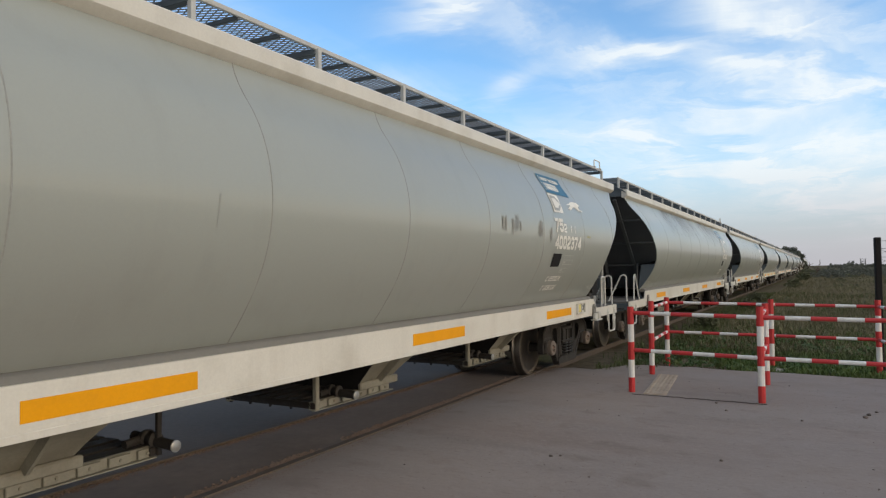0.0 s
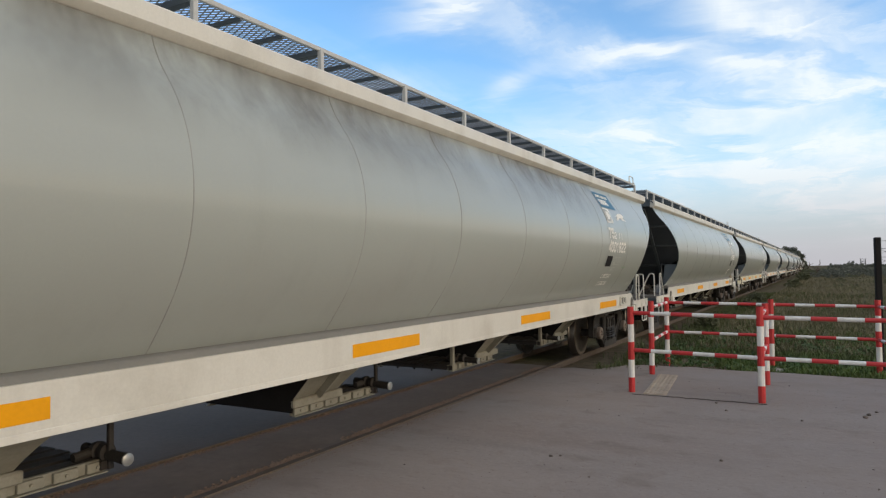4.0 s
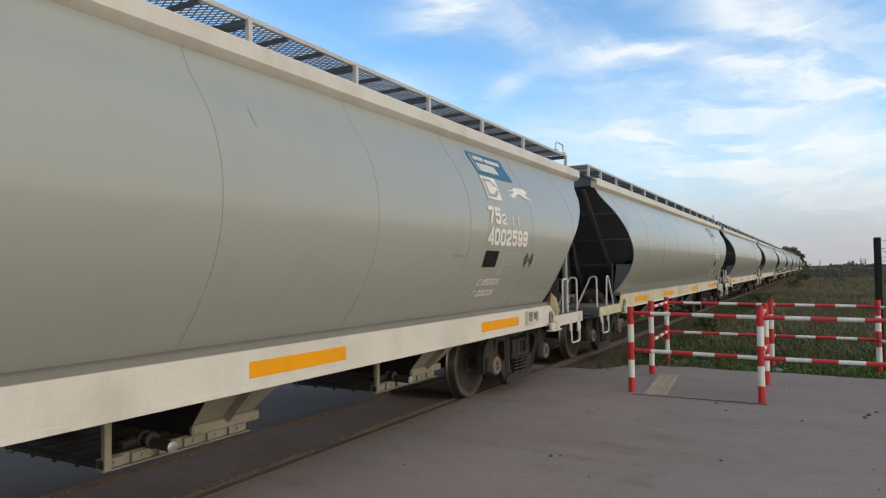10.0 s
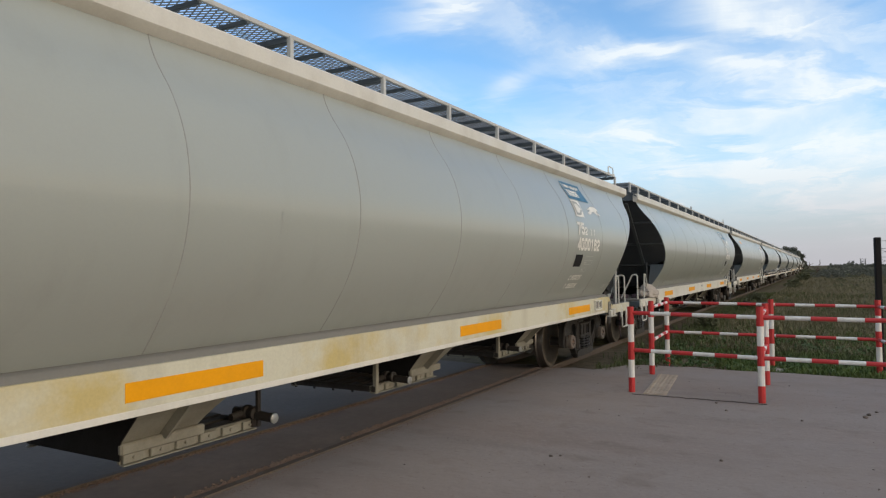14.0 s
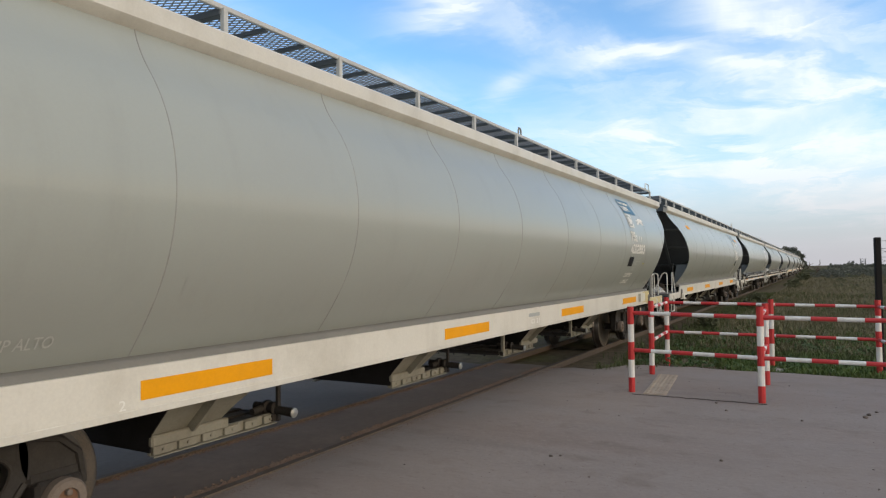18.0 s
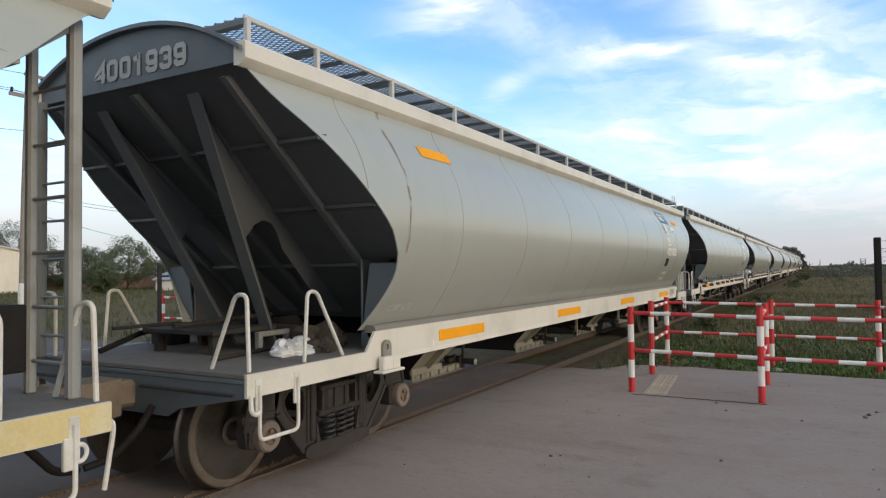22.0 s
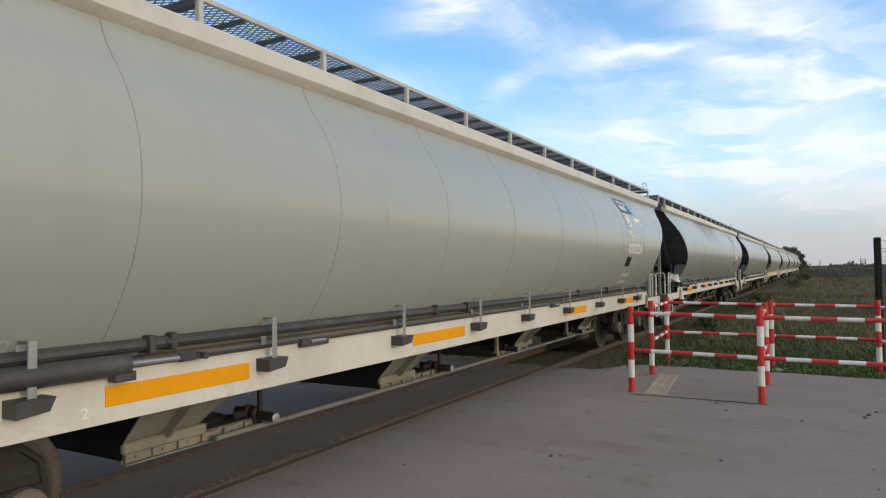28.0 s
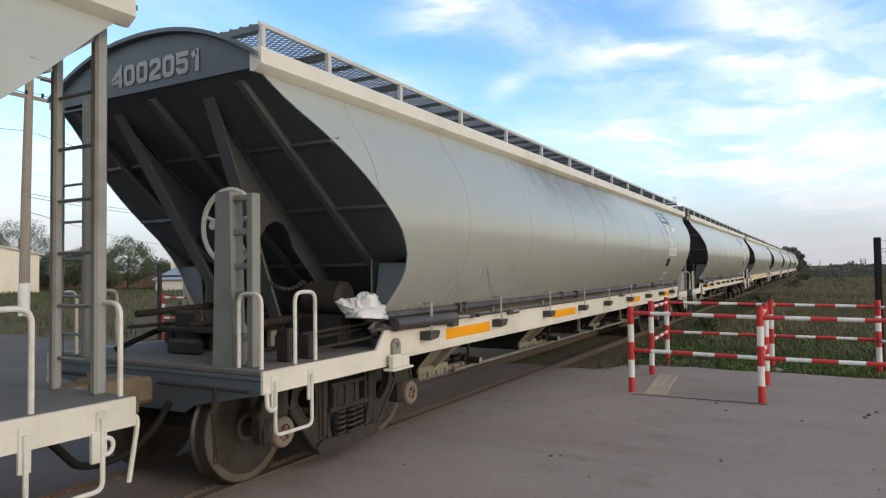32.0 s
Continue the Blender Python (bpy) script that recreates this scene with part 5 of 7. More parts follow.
for w, ob in train.items():
    markings(ob, NUMBERS.get(w, "4002110"))
    sill_marks(ob, "3" if w in (2, 4) else "2", "5", w == 3, w in PIPED)
    if w in (2, 5, 6, 7):
        for ch in ob.children:
            if ch.name.startswith("reflector_stripe") and 5.8 < ch.location.x < 5.95:
                ch.location.x = 5.49
            elif w in PIPED and ch.name.startswith("reflector_stripe") and 9.2 < ch.location.x < 9.4:
                ch.location.x = 9.645
    for ch in ob.children:
        if ch.name.startswith(MARKS):
            ch.location.x = {3: -0.068, 5: -0.06}.get(w, -0.042)
    if w in RUSTY:
        for ch in ob.children:
            if ch.name.startswith("side_sill"):
                ch.data = ch.data.copy()
                ch.data.materials[0] = YELLOWED
                ch["label"] = "yellowed, rust-stained cream side sill"
        ob["label"] = "grey grain hopper wagon with rust-stained yellowed sill"
    elif w in PIPED:
        for ch in ob.children:
            if ch.name.startswith("sill_ledge"):
                ch.data = ch.data.copy()
                ch.data.materials[0] = GRIMY
                ch["label"] = "grimy oil-stained ledge behind the gate rods"
        ob["label"] = "grey grain hopper wagon with dark gate rods along its sill"


riders = []
part("hatch_lever", Mesh().tube([(8.57, -0.9, 3.39), (8.575, -0.9, 3.50), (8.595, -0.9, 3.53), (8.64, -0.9, 3.53), (8.66, -0.9, 3.50), (8.665, -0.9, 3.39)], 0.012, 6), POST, train[3], "small pale bent loop handle")
part("upper_reflector", decal([(2.02, 2.73), (2.58, 2.73), (2.58, 2.625), (2.02, 2.625)]), ORANGE, train[4], "orange reflective patch high on the side")
part("upper_reflector", decal([(13.81, 2.715), (14.40, 2.715), (14.40, 2.62), (13.81, 2.62)]), ORANGE, train[4], "orange reflective patch high on the side")
RUSTRUN = mat("faint_rust_run", (0.265, 0.215, 0.172), 0.8, grain=0.2)
rk = random.Random(17)
for k in range(26):
    z = 2.96 - 0.062 * k + rk.uniform(-0.04, 0.04)
    x = 1.56 + rk.uniform(-0.012, 0.012)
    w_, h_ = rk.uniform(0.006, 0.02), rk.uniform(0.02, 0.10)
    if z - h_ > 1.65:
        part("rust_run", decal([(x - w_, z), (x + w_, z - 0.01), (x + w_ * 0.4, z - h_), (x - w_ * 0.3, z - h_ * 0.9)], 0.004), RUSTRUN, train[4])
GRAFF = mat("faded_scrawl", (0.285, 0.30, 0.283), 0.5, grain=0.15)
for k in range(7):
    x0_, z0_ = 2.1 + 0.62 * k, 1.36
    pts = [(x0_ + 0.30 * math.sin(t * 0.9 + k), z0_ + 0.13 + 0.13 * math.sin(t * 1.35 + 2 * k)) for t in (0.25 * q for q in range(13))]
    m = Mesh()
    for (a, b), (c, d) in zip(pts, pts[1:]):
        l_ = math.hypot(c - a, d - b) or 1
        nx, nz = -(d - b) / l_ * 0.011, (c - a) / l_ * 0.011
        m.add([on_side(a + nx, b + nz), on_side(c + nx, d + nz), on_side(c - nx, d - nz), on_side(a - nx, b - nz)], [[0, 1, 2, 3]])
    part("scrawl", m, GRAFF, train[6], "faded dark spray scrawl")
SOOT = mat("soot_run_off", (0.10, 0.075, 0.06), 0.7, grain=0.2)
sn, sl_ = SOOT.node_tree.nodes, SOOT.node_tree.links
stc = sn.new("ShaderNodeTexCoord")
smp = sn.new("ShaderNodeMapping")
smp.inputs["Scale"].default_value = (1.0, 1, 0.30)
sl_.new(stc.outputs["Object"], smp.inputs[0])
snz = sn.new("ShaderNodeTexNoise")
snz.inputs["Scale"].default_value, snz.inputs["Detail"].default_value, snz.inputs["Roughness"].default_value = 2.6, 9, 0.72
sl_.new(smp.outputs[0], snz.inputs["Vector"])
sfx = sn.new("ShaderNodeSeparateXYZ")
sl_.new(stc.outputs["Object"], sfx.inputs[0])
sfd = sn.new("ShaderNodeMapRange")
for i_, v_ in enumerate((2.30, 2.95, 0.0, 1.0)):
    sfd.inputs[i_ + 1].default_value = v_
sl_.new(sfx.outputs[2], sfd.inputs[0])
srn = sn.new("ShaderNodeMapRange")
for i_, v_ in enumerate((0.34, 0.70, 0.0, 0.55)):
    srn.inputs[i_ + 1].default_value = v_
sl_.new(snz.outputs[0], srn.inputs[0])
smu = sn.new("ShaderNodeMath")
smu.operation = "MULTIPLY"
sl_.new(sfd.outputs[0], smu.inputs[0])
sl_.new(srn.outputs[0], smu.inputs[1])
sgx = sn.new("ShaderNodeSeparateXYZ")
sl_.new(stc.outputs["Generated"], sgx.inputs[0])
sfo = sn.new("ShaderNodeFloatCurve")
for k_, (a_, b_) in enumerate(((0.0, 0.0), (1.0, 0.0))):
    sfo.mapping.curves[0].points[k_].location = (a_, b_)
sfo.mapping.curves[0].points.new(0.3, 1.0)
sfo.mapping.curves[0].points.new(0.7, 1.0)
sfo.mapping.update()
sl_.new(sgx.outputs[0], sfo.inputs["Value"])
smv = sn.new("ShaderNodeMath")
smv.operation = "MULTIPLY"
sl_.new(smu.outputs[0], smv.inputs[0])
sl_.new(sfo.outputs[0], smv.inputs[1])
sl_.new(smv.outputs[0], sn["Principled BSDF"].inputs["Alpha"])
for w_, xa, xb in ((0, 8.2, 12.4), (0, 3.0, 8.0), (6, 4.2, 8.8)):
    part("run_off_stain", decal([(xa, 2.99), (xb, 2.99), (xb, 2.25), (xa, 2.25)], 0.011), SOOT, train[w_], "brown run-off stain below the roof edge")
part("card_label", Mesh().box(13.965, 14.10, -1.247, -1.252, 0.93, 1.045, 0.002), mat("yellowed_card", (0.62, 0.55, 0.22), 0.7, spots=(0.6, 0.57, 0.42), spot_scale=14, spot_amt=0.8, grain=0.1), train[-1], "yellow-stained waybill card")
DARKINK = mat("dark_ink", (0.03, 0.03, 0.035), 0.6, grain=0.1)
YELLOWINK = mat("yellow_chalk", (0.42, 0.385, 0.14), 0.8, grain=0.2)
GREENINK = mat("green_chalk", (0.16, 0.36, 0.16), 0.8, grain=0.2)


def stroke(pts, width):
    """A painted line on the near side sheet through points in x and z."""
    m = Mesh()
    for (a, b), (c, d) in zip(pts, pts[1:]):
        l_ = math.hypot(c - a, d - b) or 1
        nx, nz = -(d - b) / l_ * width, (c - a) / l_ * width
        m.add([on_side(a + nx, b + nz), on_side(c + nx, d + nz), on_side(c - nx, d - nz), on_side(a - nx, b - nz)], [[0, 1, 2, 3]])
    return m


sig = Mesh()
for r_ in (0.068, 0.110):
    for side in (-1, 1):
        q = stroke([(13.52 + side * r_ * math.cos(a), 1.70 + r_ * math.sin(a)) for a in (-0.8 + 0.2 * k for k in range(9))], 0.011)
        sig.add(q.v, q.f)
q = decal([(13.52 + 0.024 * math.cos(a), 1.70 + 0.024 * math.sin(a)) for a in (0.785 * k for k in range(8))])
sig.add(q.v, q.f)
part("signal_mark", sig, DARKINK, train[1], "dark radio-wave symbol")
for w_, x_, z_, ink in ((1, 11.62, 1.73, YELLOWINK), (3, 13.36, 1.67, YELLOWINK), (4, 12.12, 1.66, YELLOWINK), (0, 13.42, 1.60, GREENINK), (5, 13.62, 1.72, YELLOWINK), (-1, 13.62, 2.05, YELLOWINK)):
    part("chalk_mark", stroke([(x_ + 0.016 * k, z_ + 0.034 * math.sin(k * 2.4) * (0.6 + 0.4 * math.cos(k * 1.3))) for k in range(14)], 0.004), ink, train[w_])
rk2 = random.Random(8)
for w_ in range(-1, 7):
    for k in range(5):
        x_, z_ = rk2.uniform(2.5, 12.0), rk2.uniform(1.4, 2.7)
        part("scuff", stroke([(x_, z_), (x_ + rk2.uniform(-0.02, 0.02), z_ - rk2.uniform(0.03, 0.22))], rk2.uniform(0.003, 0.006)), MARKGREY, train[w_])
SMUDGE = mat("brown_drip_stain", (0.285, 0.285, 0.262), 0.7, grain=0.2)
rk3 = random.Random(23)
for x_, z_, n_ in ((10.72, 2.13, 6), (10.98, 2.13, 4), (11.11, 2.16, 4), (11.80, 2.13, 7), (12.18, 2.07, 5)):
    for k in range(n_):
        dx_, dz_ = rk3.uniform(-0.07, 0.07), rk3.uniform(-0.02, 0.06)
        part("drip_stain", stroke([(x_ + dx_, z_ + dz_), (x_ + dx_ + 0.004, z_ + dz_ - rk3.uniform(0.03, 0.10)), (x_ + dx_, z_ + dz_ - rk3.uniform(0.11, 0.16))], rk3.uniform(0.006, 0.014)), SMUDGE, train[-1])
part("stained_plate", Mesh().prism([(14.32, 0.832), (14.66, 0.832), (15.08, 0.788), (LENGTH, 0.788), (LENGTH, 0.935), (15.03, 0.935), (14.84, 1.092), (14.32, 1.092)], 1, -1.2225, -1.2245), STAINED, train[3], "yellow-stained end of the sill")
part("card_cover", Mesh().box(13.93, 14.31, -1.2625, -1.272, 0.90, 1.07, 0.003), CREAM, train[3], "plain cream cover of the waybill holder")

# ---------- ground, road and track ----------
GRASS_Z = -0.10


def ground_mat():
    m = mat("field_ground", (0.130, 0.108, 0.078), 0.9, spots=(0.125, 0.122, 0.062), spot_scale=0.35, spot_amt=0.85, grain=0.3, grain_scale=6, bump=0.05, bump_scale=5, spec=0.0)
    return m


def road_mat():
    m = mat("packed_dirt_road", (0.266, 0.226, 0.205), 0.88, spots=(0.222, 0.184, 0.165), spot_scale=0.55, spot_amt=0.7, grain=0.08, grain_scale=35, bump=0.005, bump_scale=16)
    n, l = m.node_tree.nodes, m.node_tree.links
    b = n["Principled BSDF"]
    b.inputs["Specular IOR Level"].default_value = 0.2
    was = b.inputs["Base Color"].links[0].from_socket
    tc = n.new("ShaderNodeTexCoord")
    for scale, stretch, lo, hi, amount, tone in ((1.0, (0.9, 0.16, 1), 0.42, 0.68, 0.45, (0.255, 0.190, 0.162, 1)), (2.4, (1.1, 0.22, 1), 0.50, 0.72, 0.28, (0.150, 0.122, 0.110, 1)), (0.7, (0.5, 0.35, 1), 0.50, 0.70, 0.55, (0.27, 0.245, 0.235, 1)), (3.4, (1, 0.65, 1), 0.55, 0.72, 0.45, (0.165, 0.125, 0.104, 1)), (14.0, (1, 0.8, 1), 0.58, 0.72, 0.4, (0.30, 0.26, 0.235, 1)), (0.28, (1, 0.7, 1), 0.46, 0.62, 0.5, (0.295, 0.245, 0.215, 1)), (26.0, (1, 0.3, 1), 0.60, 0.74, 0.35, (0.17, 0.130, 0.108, 1))):
        mp = n.new("ShaderNodeMapping")
        mp.inputs["Scale"].default_value, mp.inputs["Rotation"].default_value = stretch, (0, 0, radians(12))
        l.new(tc.outputs["Object"], mp.inputs[0])
        t = n.new("ShaderNodeTexNoise")
        t.inputs["Scale"].default_value, t.inputs["Detail"].default_value = scale, 7
        l.new(mp.outputs[0], t.inputs["Vector"])
        r = n.new("ShaderNodeMapRange")
        for i, v in enumerate((lo, hi, 0.0, amount)):
            r.inputs[i + 1].default_value = v
        l.new(t.outputs[0], r.inputs[0])
        x = n.new("ShaderNodeMix")
        x.data_type = "RGBA"
        l.new(r.outputs[0], x.inputs[0])
        l.new(was, x.inputs[6])
        x.inputs[7].default_value = tone
        was = x.outputs[2]
    l.new(was, b.inputs["Base Color"])
    return m


GROUND = ground_mat()
ROAD = road_mat()
# both earths are darkened to paint in the shade under and behind the train
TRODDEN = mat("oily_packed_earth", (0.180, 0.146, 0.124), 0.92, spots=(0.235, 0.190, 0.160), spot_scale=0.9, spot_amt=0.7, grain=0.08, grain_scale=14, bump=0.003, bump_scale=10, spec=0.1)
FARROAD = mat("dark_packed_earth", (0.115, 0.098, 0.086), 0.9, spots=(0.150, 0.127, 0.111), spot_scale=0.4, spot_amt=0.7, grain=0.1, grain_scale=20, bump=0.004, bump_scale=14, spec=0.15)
rings = [2, 6, 12, 20, 30, 45, 70, 110, 180, 300, 600, 1200, 3000]
g = Mesh().add([(0, 0, GRASS_Z)], [])
for r in rings:
    g.add([(r * math.cos(a), r * math.sin(a), GRASS_Z) for a in (2 * math.pi * k / 48 for k in range(48))], [])
for k in range(48):
    g.f.append([0, 1 + k, 1 + (k + 1) % 48])
    for i in range(len(rings) - 1):
        a, b = 1 + i * 48, 1 + (i + 1) * 48
        g.f.append([a + k, b + k, b + (k + 1) % 48, a + (k + 1) % 48])
thing("ground", g, GROUND, "grassy flat field reaching the horizon", "ground", kind="structure")


def road_slab(name, y0, y1, edge_lo, edge_hi, z, label, material=None):
    """Packed-earth road across the track with ragged edges and a real thickness."""
    rows = []
    n = max(4, int((y1 - y0) / 0.35))
    for i in range(n + 1):
        y = y0 + (y1 - y0) * i / n
        a, b = edge_lo(y), edge_hi(y)
        rows.append([(a + (b - a) * k / 40, y, z + 0.006 * noise.noise(Vector((a * 0.1 + k * 0.3, y * 0.6, 2)))) for k in range(41)])
    m = Mesh().grid(rows)
    k = 41
    rim = list(range(k)) + [i * k + k - 1 for i in range(1, n + 1)] + [(n + 1) * k - 1 - i for i in range(1, k)] + [(n - i) * k for i in range(1, n)]
    o = len(m.v)
    m.v += [(m.v[i][0], m.v[i][1], GRASS_Z - 0.05) for i in rim]
    for j in range(len(rim)):
        j2 = (j + 1) % len(rim)
        m.f.append([rim[j], rim[j2], o + j2, o + j])
    return thing(name, m, material or ROAD, label, "road", kind="structure")


def hi_near(y):
    base = 11.3 if y < 2.9 else 10.7
    return base + 0.35 * noise.noise(Vector((0, y * 0.7, 5))) + 0.15 * noise.noise(Vector((0, y * 2.7, 8))) - 0.25 * max(0, y - 2.4)


road_slab("road", -40, TRACK_Y - 0.572, lambda y: -14 + noise.noise(Vector((1, y * 0.4, 0))), hi_near, -0.012, "packed grey-brown earth road at a level crossing")
road_slab("road", TRACK_Y - 0.46, TRACK_Y + 0.46, lambda y: -14, lambda y: 10.6 + 0.2 * noise.noise(Vector((0, y * 3, 1))), -0.016, "brown packed earth between the rails, darkened for shade under the train", TRODDEN)
road_slab("road", TRACK_Y + 0.572, 62, lambda y: -14 + noise.noise(Vector((1, y * 0.4, 0))), lambda y: 10.4 - 0.02 * y + 0.5 * noise.noise(Vector((3, y * 0.4, 0))), -0.012, "packed earth road beyond the track, darkened for the shade of the train", FARROAD)
bed = Mesh().prism([(TRACK_Y - 1.9, GRASS_Z - 0.05), (TRACK_Y - 1.3, -0.13), (TRACK_Y + 1.3, -0.13), (TRACK_Y + 1.9, GRASS_Z - 0.05)], 0, 10.3, 420)
BALLAST = mat("dirty_ballast", (0.13, 0.105, 0.08), 0.95, spots=(0.08, 0.075, 0.045), spot_scale=1.5, grain=0.35, grain_scale=22, bump=0.03, bump_scale=22, spec=0.1)
thing("track_bed", bed, BALLAST, "dirty stone track bed overgrown at its edges", "track bed", kind="structure")
for s in (-1, 1):
    y = TRACK_Y + s * 0.533
    head = [(y - 0.034, 0.0), (y + 0.034, 0.0), (y + 0.034, -0.035), (y + 0.008, -0.045), (y + 0.008, -0.115), (y + 0.055, -0.128), (y - 0.055, -0.128), (y - 0.008, -0.115), (y - 0.008, -0.045), (y - 0.034, -0.035)]
    thing("rail", Mesh().prism(head, 0, -60, 420), RAILM, "worn steel rail set flush in the crossing", "rail", "rails of the track")
SLEEPER = mat("sleeper_wood", (0.085, 0.065, 0.05), 0.9, grain=0.25, bump=0.006, vary=0.2)
sl_me = Mesh().box(-0.11, 0.11, -0.95, 0.95, -0.19, -0.125, 0.012).data("sleeper", SLEEPER)
for k in range(90):
    ob = new("sleeper", sl_me)
    ob.matrix_world = pose(10.9 + k * 0.62, TRACK_Y + random.uniform(-0.03, 0.03), 0, 0, 0, random.uniform(-1.5, 1.5))
    tagged(ob, "weathered wooden sleeper half sunk in ballast", "sleeper", "sleepers of the track")


# ---------- red and white pedestrian fence ----------
def banded(name, a, b, r, step, parent, start_red, label=""):
    """A tube painted in red and white bands; each band is a piece."""
    a, b = Vector(a), Vector(b)
    n = max(1, round((b - a).length / step))
    base = part(name, Mesh().tube([a, b], r * 0.97, 10), FWHITE, parent, label)
    for i in range(n):
        if (i % 2 == 0) == start_red:
            p, q = a.lerp(b, i / n), a.lerp(b, (i + 1) / n)
            part("red_band", Mesh().tube([p, q], r * 1.02, 10), RED, base)
    return base


FENCE = tagged(new("pedestrian_fence"), "red and white banded tubular steel crossing fence", "fence", "fences at the crossing")
FENCE.location = (8.8, 2.17, 0)
def fp(x, y, z):
    return (x - 8.8, y - 2.17, z)
POSTS = ((8.82, 2.16, 1.09), (8.77, 0.63, 1.12), (10.12, 0.66, 1.09), (8.80, -0.95, 1.09))
for x, y, h in POSTS:
    banded("fence_post", fp(x, y, -0.05), fp(x, y, h), 0.041, 0.228, FENCE, True, "red and white banded post")
for z in (1.0, 0.52):
    banded("fence_rail", fp(8.82, 2.16, z + 0.01), fp(8.77, 0.63, z - 0.01), 0.025, 0.26, FENCE, True, "red and white banded rail")
    banded("fence_rail", fp(8.77, 0.63, z - 0.01), fp(8.80, -0.95, z - 0.02), 0.025, 0.26, FENCE, True, "red and white banded rail")
    banded("fence_rail", fp(8.77, 0.63, z), fp(10.12, 0.66, z), 0.025, 0.26, FENCE, True, "red and white banded rail")
BACK = tagged(new("pedestrian_fence"), "red and white banded tubular steel crossing fence by the grass", "fence", "fences at the crossing")
BACK.location = (10.4, 2.24, 0)
def bp_(x, y, z):
    return (x - 10.4, y - 2.24, z)
for x, y, h in ((10.40, 2.24, 1.09), (11.95, 2.31, 1.08), (12.0, 0.70, 1.06), (12.1, -0.755, 1.06), (10.5, -0.95, 1.06)):
    banded("fence_post", bp_(x, y, -0.12), bp_(x, y, h), 0.041, 0.228, BACK, True, "red and white banded post")
for z in (0.99, 0.49):
    banded("fence_rail", bp_(10.40, 2.24, z), bp_(11.95, 2.31, z), 0.025, 0.26, BACK, True, "red and white banded rail")
    banded("fence_rail", bp_(11.95, 2.31, z), bp_(12.1, -0.755, z - 0.03), 0.025, 0.27, BACK, True, "red and white banded rail")
    banded("fence_rail", bp_(12.1, -0.755, z - 0.03), bp_(10.5, -0.95, z), 0.025, 0.27, BACK, True, "red and white banded rail")
pole = thing("sign_post", Mesh().box(-0.043, 0.043, -0.043, 0.043, -0.15, 2.02, 0.010), BLACK, "plain black square steel post behind the fence", "post", m=pose(12.35, -0.79, 0, 0, 0, 12))
foot = Mesh().lathe([(-0.1, 0.24), (0.02, 0.23), (0.045, 0.16)], (0, 0, 0), 2, 18)
thing("post_footing", foot, CONC, "round pale concrete footing of a fence post", "footing", m=pose(12.0, 0.62, -0.08))
TILE = mat("tactile_tile", (0.40, 0.325, 0.25), 0.85, spots=(0.24, 0.20, 0.17), spot_scale=4, grain=0.12, vary=0.12)
pad = tagged(new("tactile_paving"), "worn sand-coloured tactile paving by the fence", "paving", kind="structure")
pad.matrix_world = pose(8.72, 2.02, -0.006, 0, 0, 5)
tm = Mesh().box(0, 0.27, -0.14, 0.14, -0.03, 0.004, 0.004)
for i, j in itertools.product(range(5), range(5)):
    if (i + j) % 2 == 0:
        tm.lathe([(0, 0.024), (0.007, 0.016)], (0.035 + i * 0.05, -0.10 + j * 0.05, 0.003), 2, 8)
tme = tm.data("paving_tile", TILE)
for i in range(6):
    part("paving_tile", tme, TILE, pad).location = (0.28 * i, -0.16 + (0 if i else 0), 0)
CRACK = mat("damp_joint", (0.055, 0.045, 0.04), 0.9, grain=0.3)
cr = Mesh()
pts = [(8.66 + 0.05 * noise.noise(Vector((k * 0.5, 0, 1))), 2.12 - 1.55 * k / 30) for k in range(31)]
cr.grid([[(x - 0.012 - 0.01 * random.random(), y, -0.0105), (x, y, -0.004), (x + 0.012 + 0.012 * random.random(), y, -0.0105)] for x, y in pts])
thing("slab_joint", cr, CRACK, "dark soil joint along the paving edge", "joint", kind="structure")

# loose stones and clods on the road
stone_me = []
for k in range(5):
    m = Mesh()
    rows = []
    for i in range(6):
        a = math.pi * i / 5
        rows.append([Vector((math.sin(a) * math.cos(b), math.sin(a) * math.sin(b), 0.65 * math.cos(a))) * (1 + 0.35 * noise.noise(Vector((math.sin(a) * math.cos(b) * 1.3 + k * 9, math.sin(a) * math.sin(b) * 1.3, math.cos(a))))) for b in (2 * math.pi * j / 9 for j in range(10))])
    stone_me.append(m.grid(rows).data("stone", STONE, True, 50))
rs = random.Random(4)
for x, y, r in [(5.5, 2.05, 0.016), (5.55, 1.98, 0.012), (6.0, 0.75, 0.015), (8.1, 0.95, 0.016), (8.5, 1.1, 0.02), (8.35, -0.38, 0.026), (8.5, -0.42, 0.024), (8.7, -0.5, 0.016), (7.9, 0.2, 0.014)] + \
        [(rs.uniform(2.5, 10.2), rs.uniform(-1.5, 3.2), rs.uniform(0.004, 0.009)) for _ in range(60)]:
    ob = new("stone", rs.choice(stone_me))
    ob.matrix_world = pose(x, y, -0.012 + r * 0.35, 0, 0, rs.uniform(0, 360)) @ Matrix.Diagonal((r, r * rs.uniform(0.7, 1.2), r, 1))
    tagged(ob, "small brown stone loose on the road", "stone", "stones on the road")


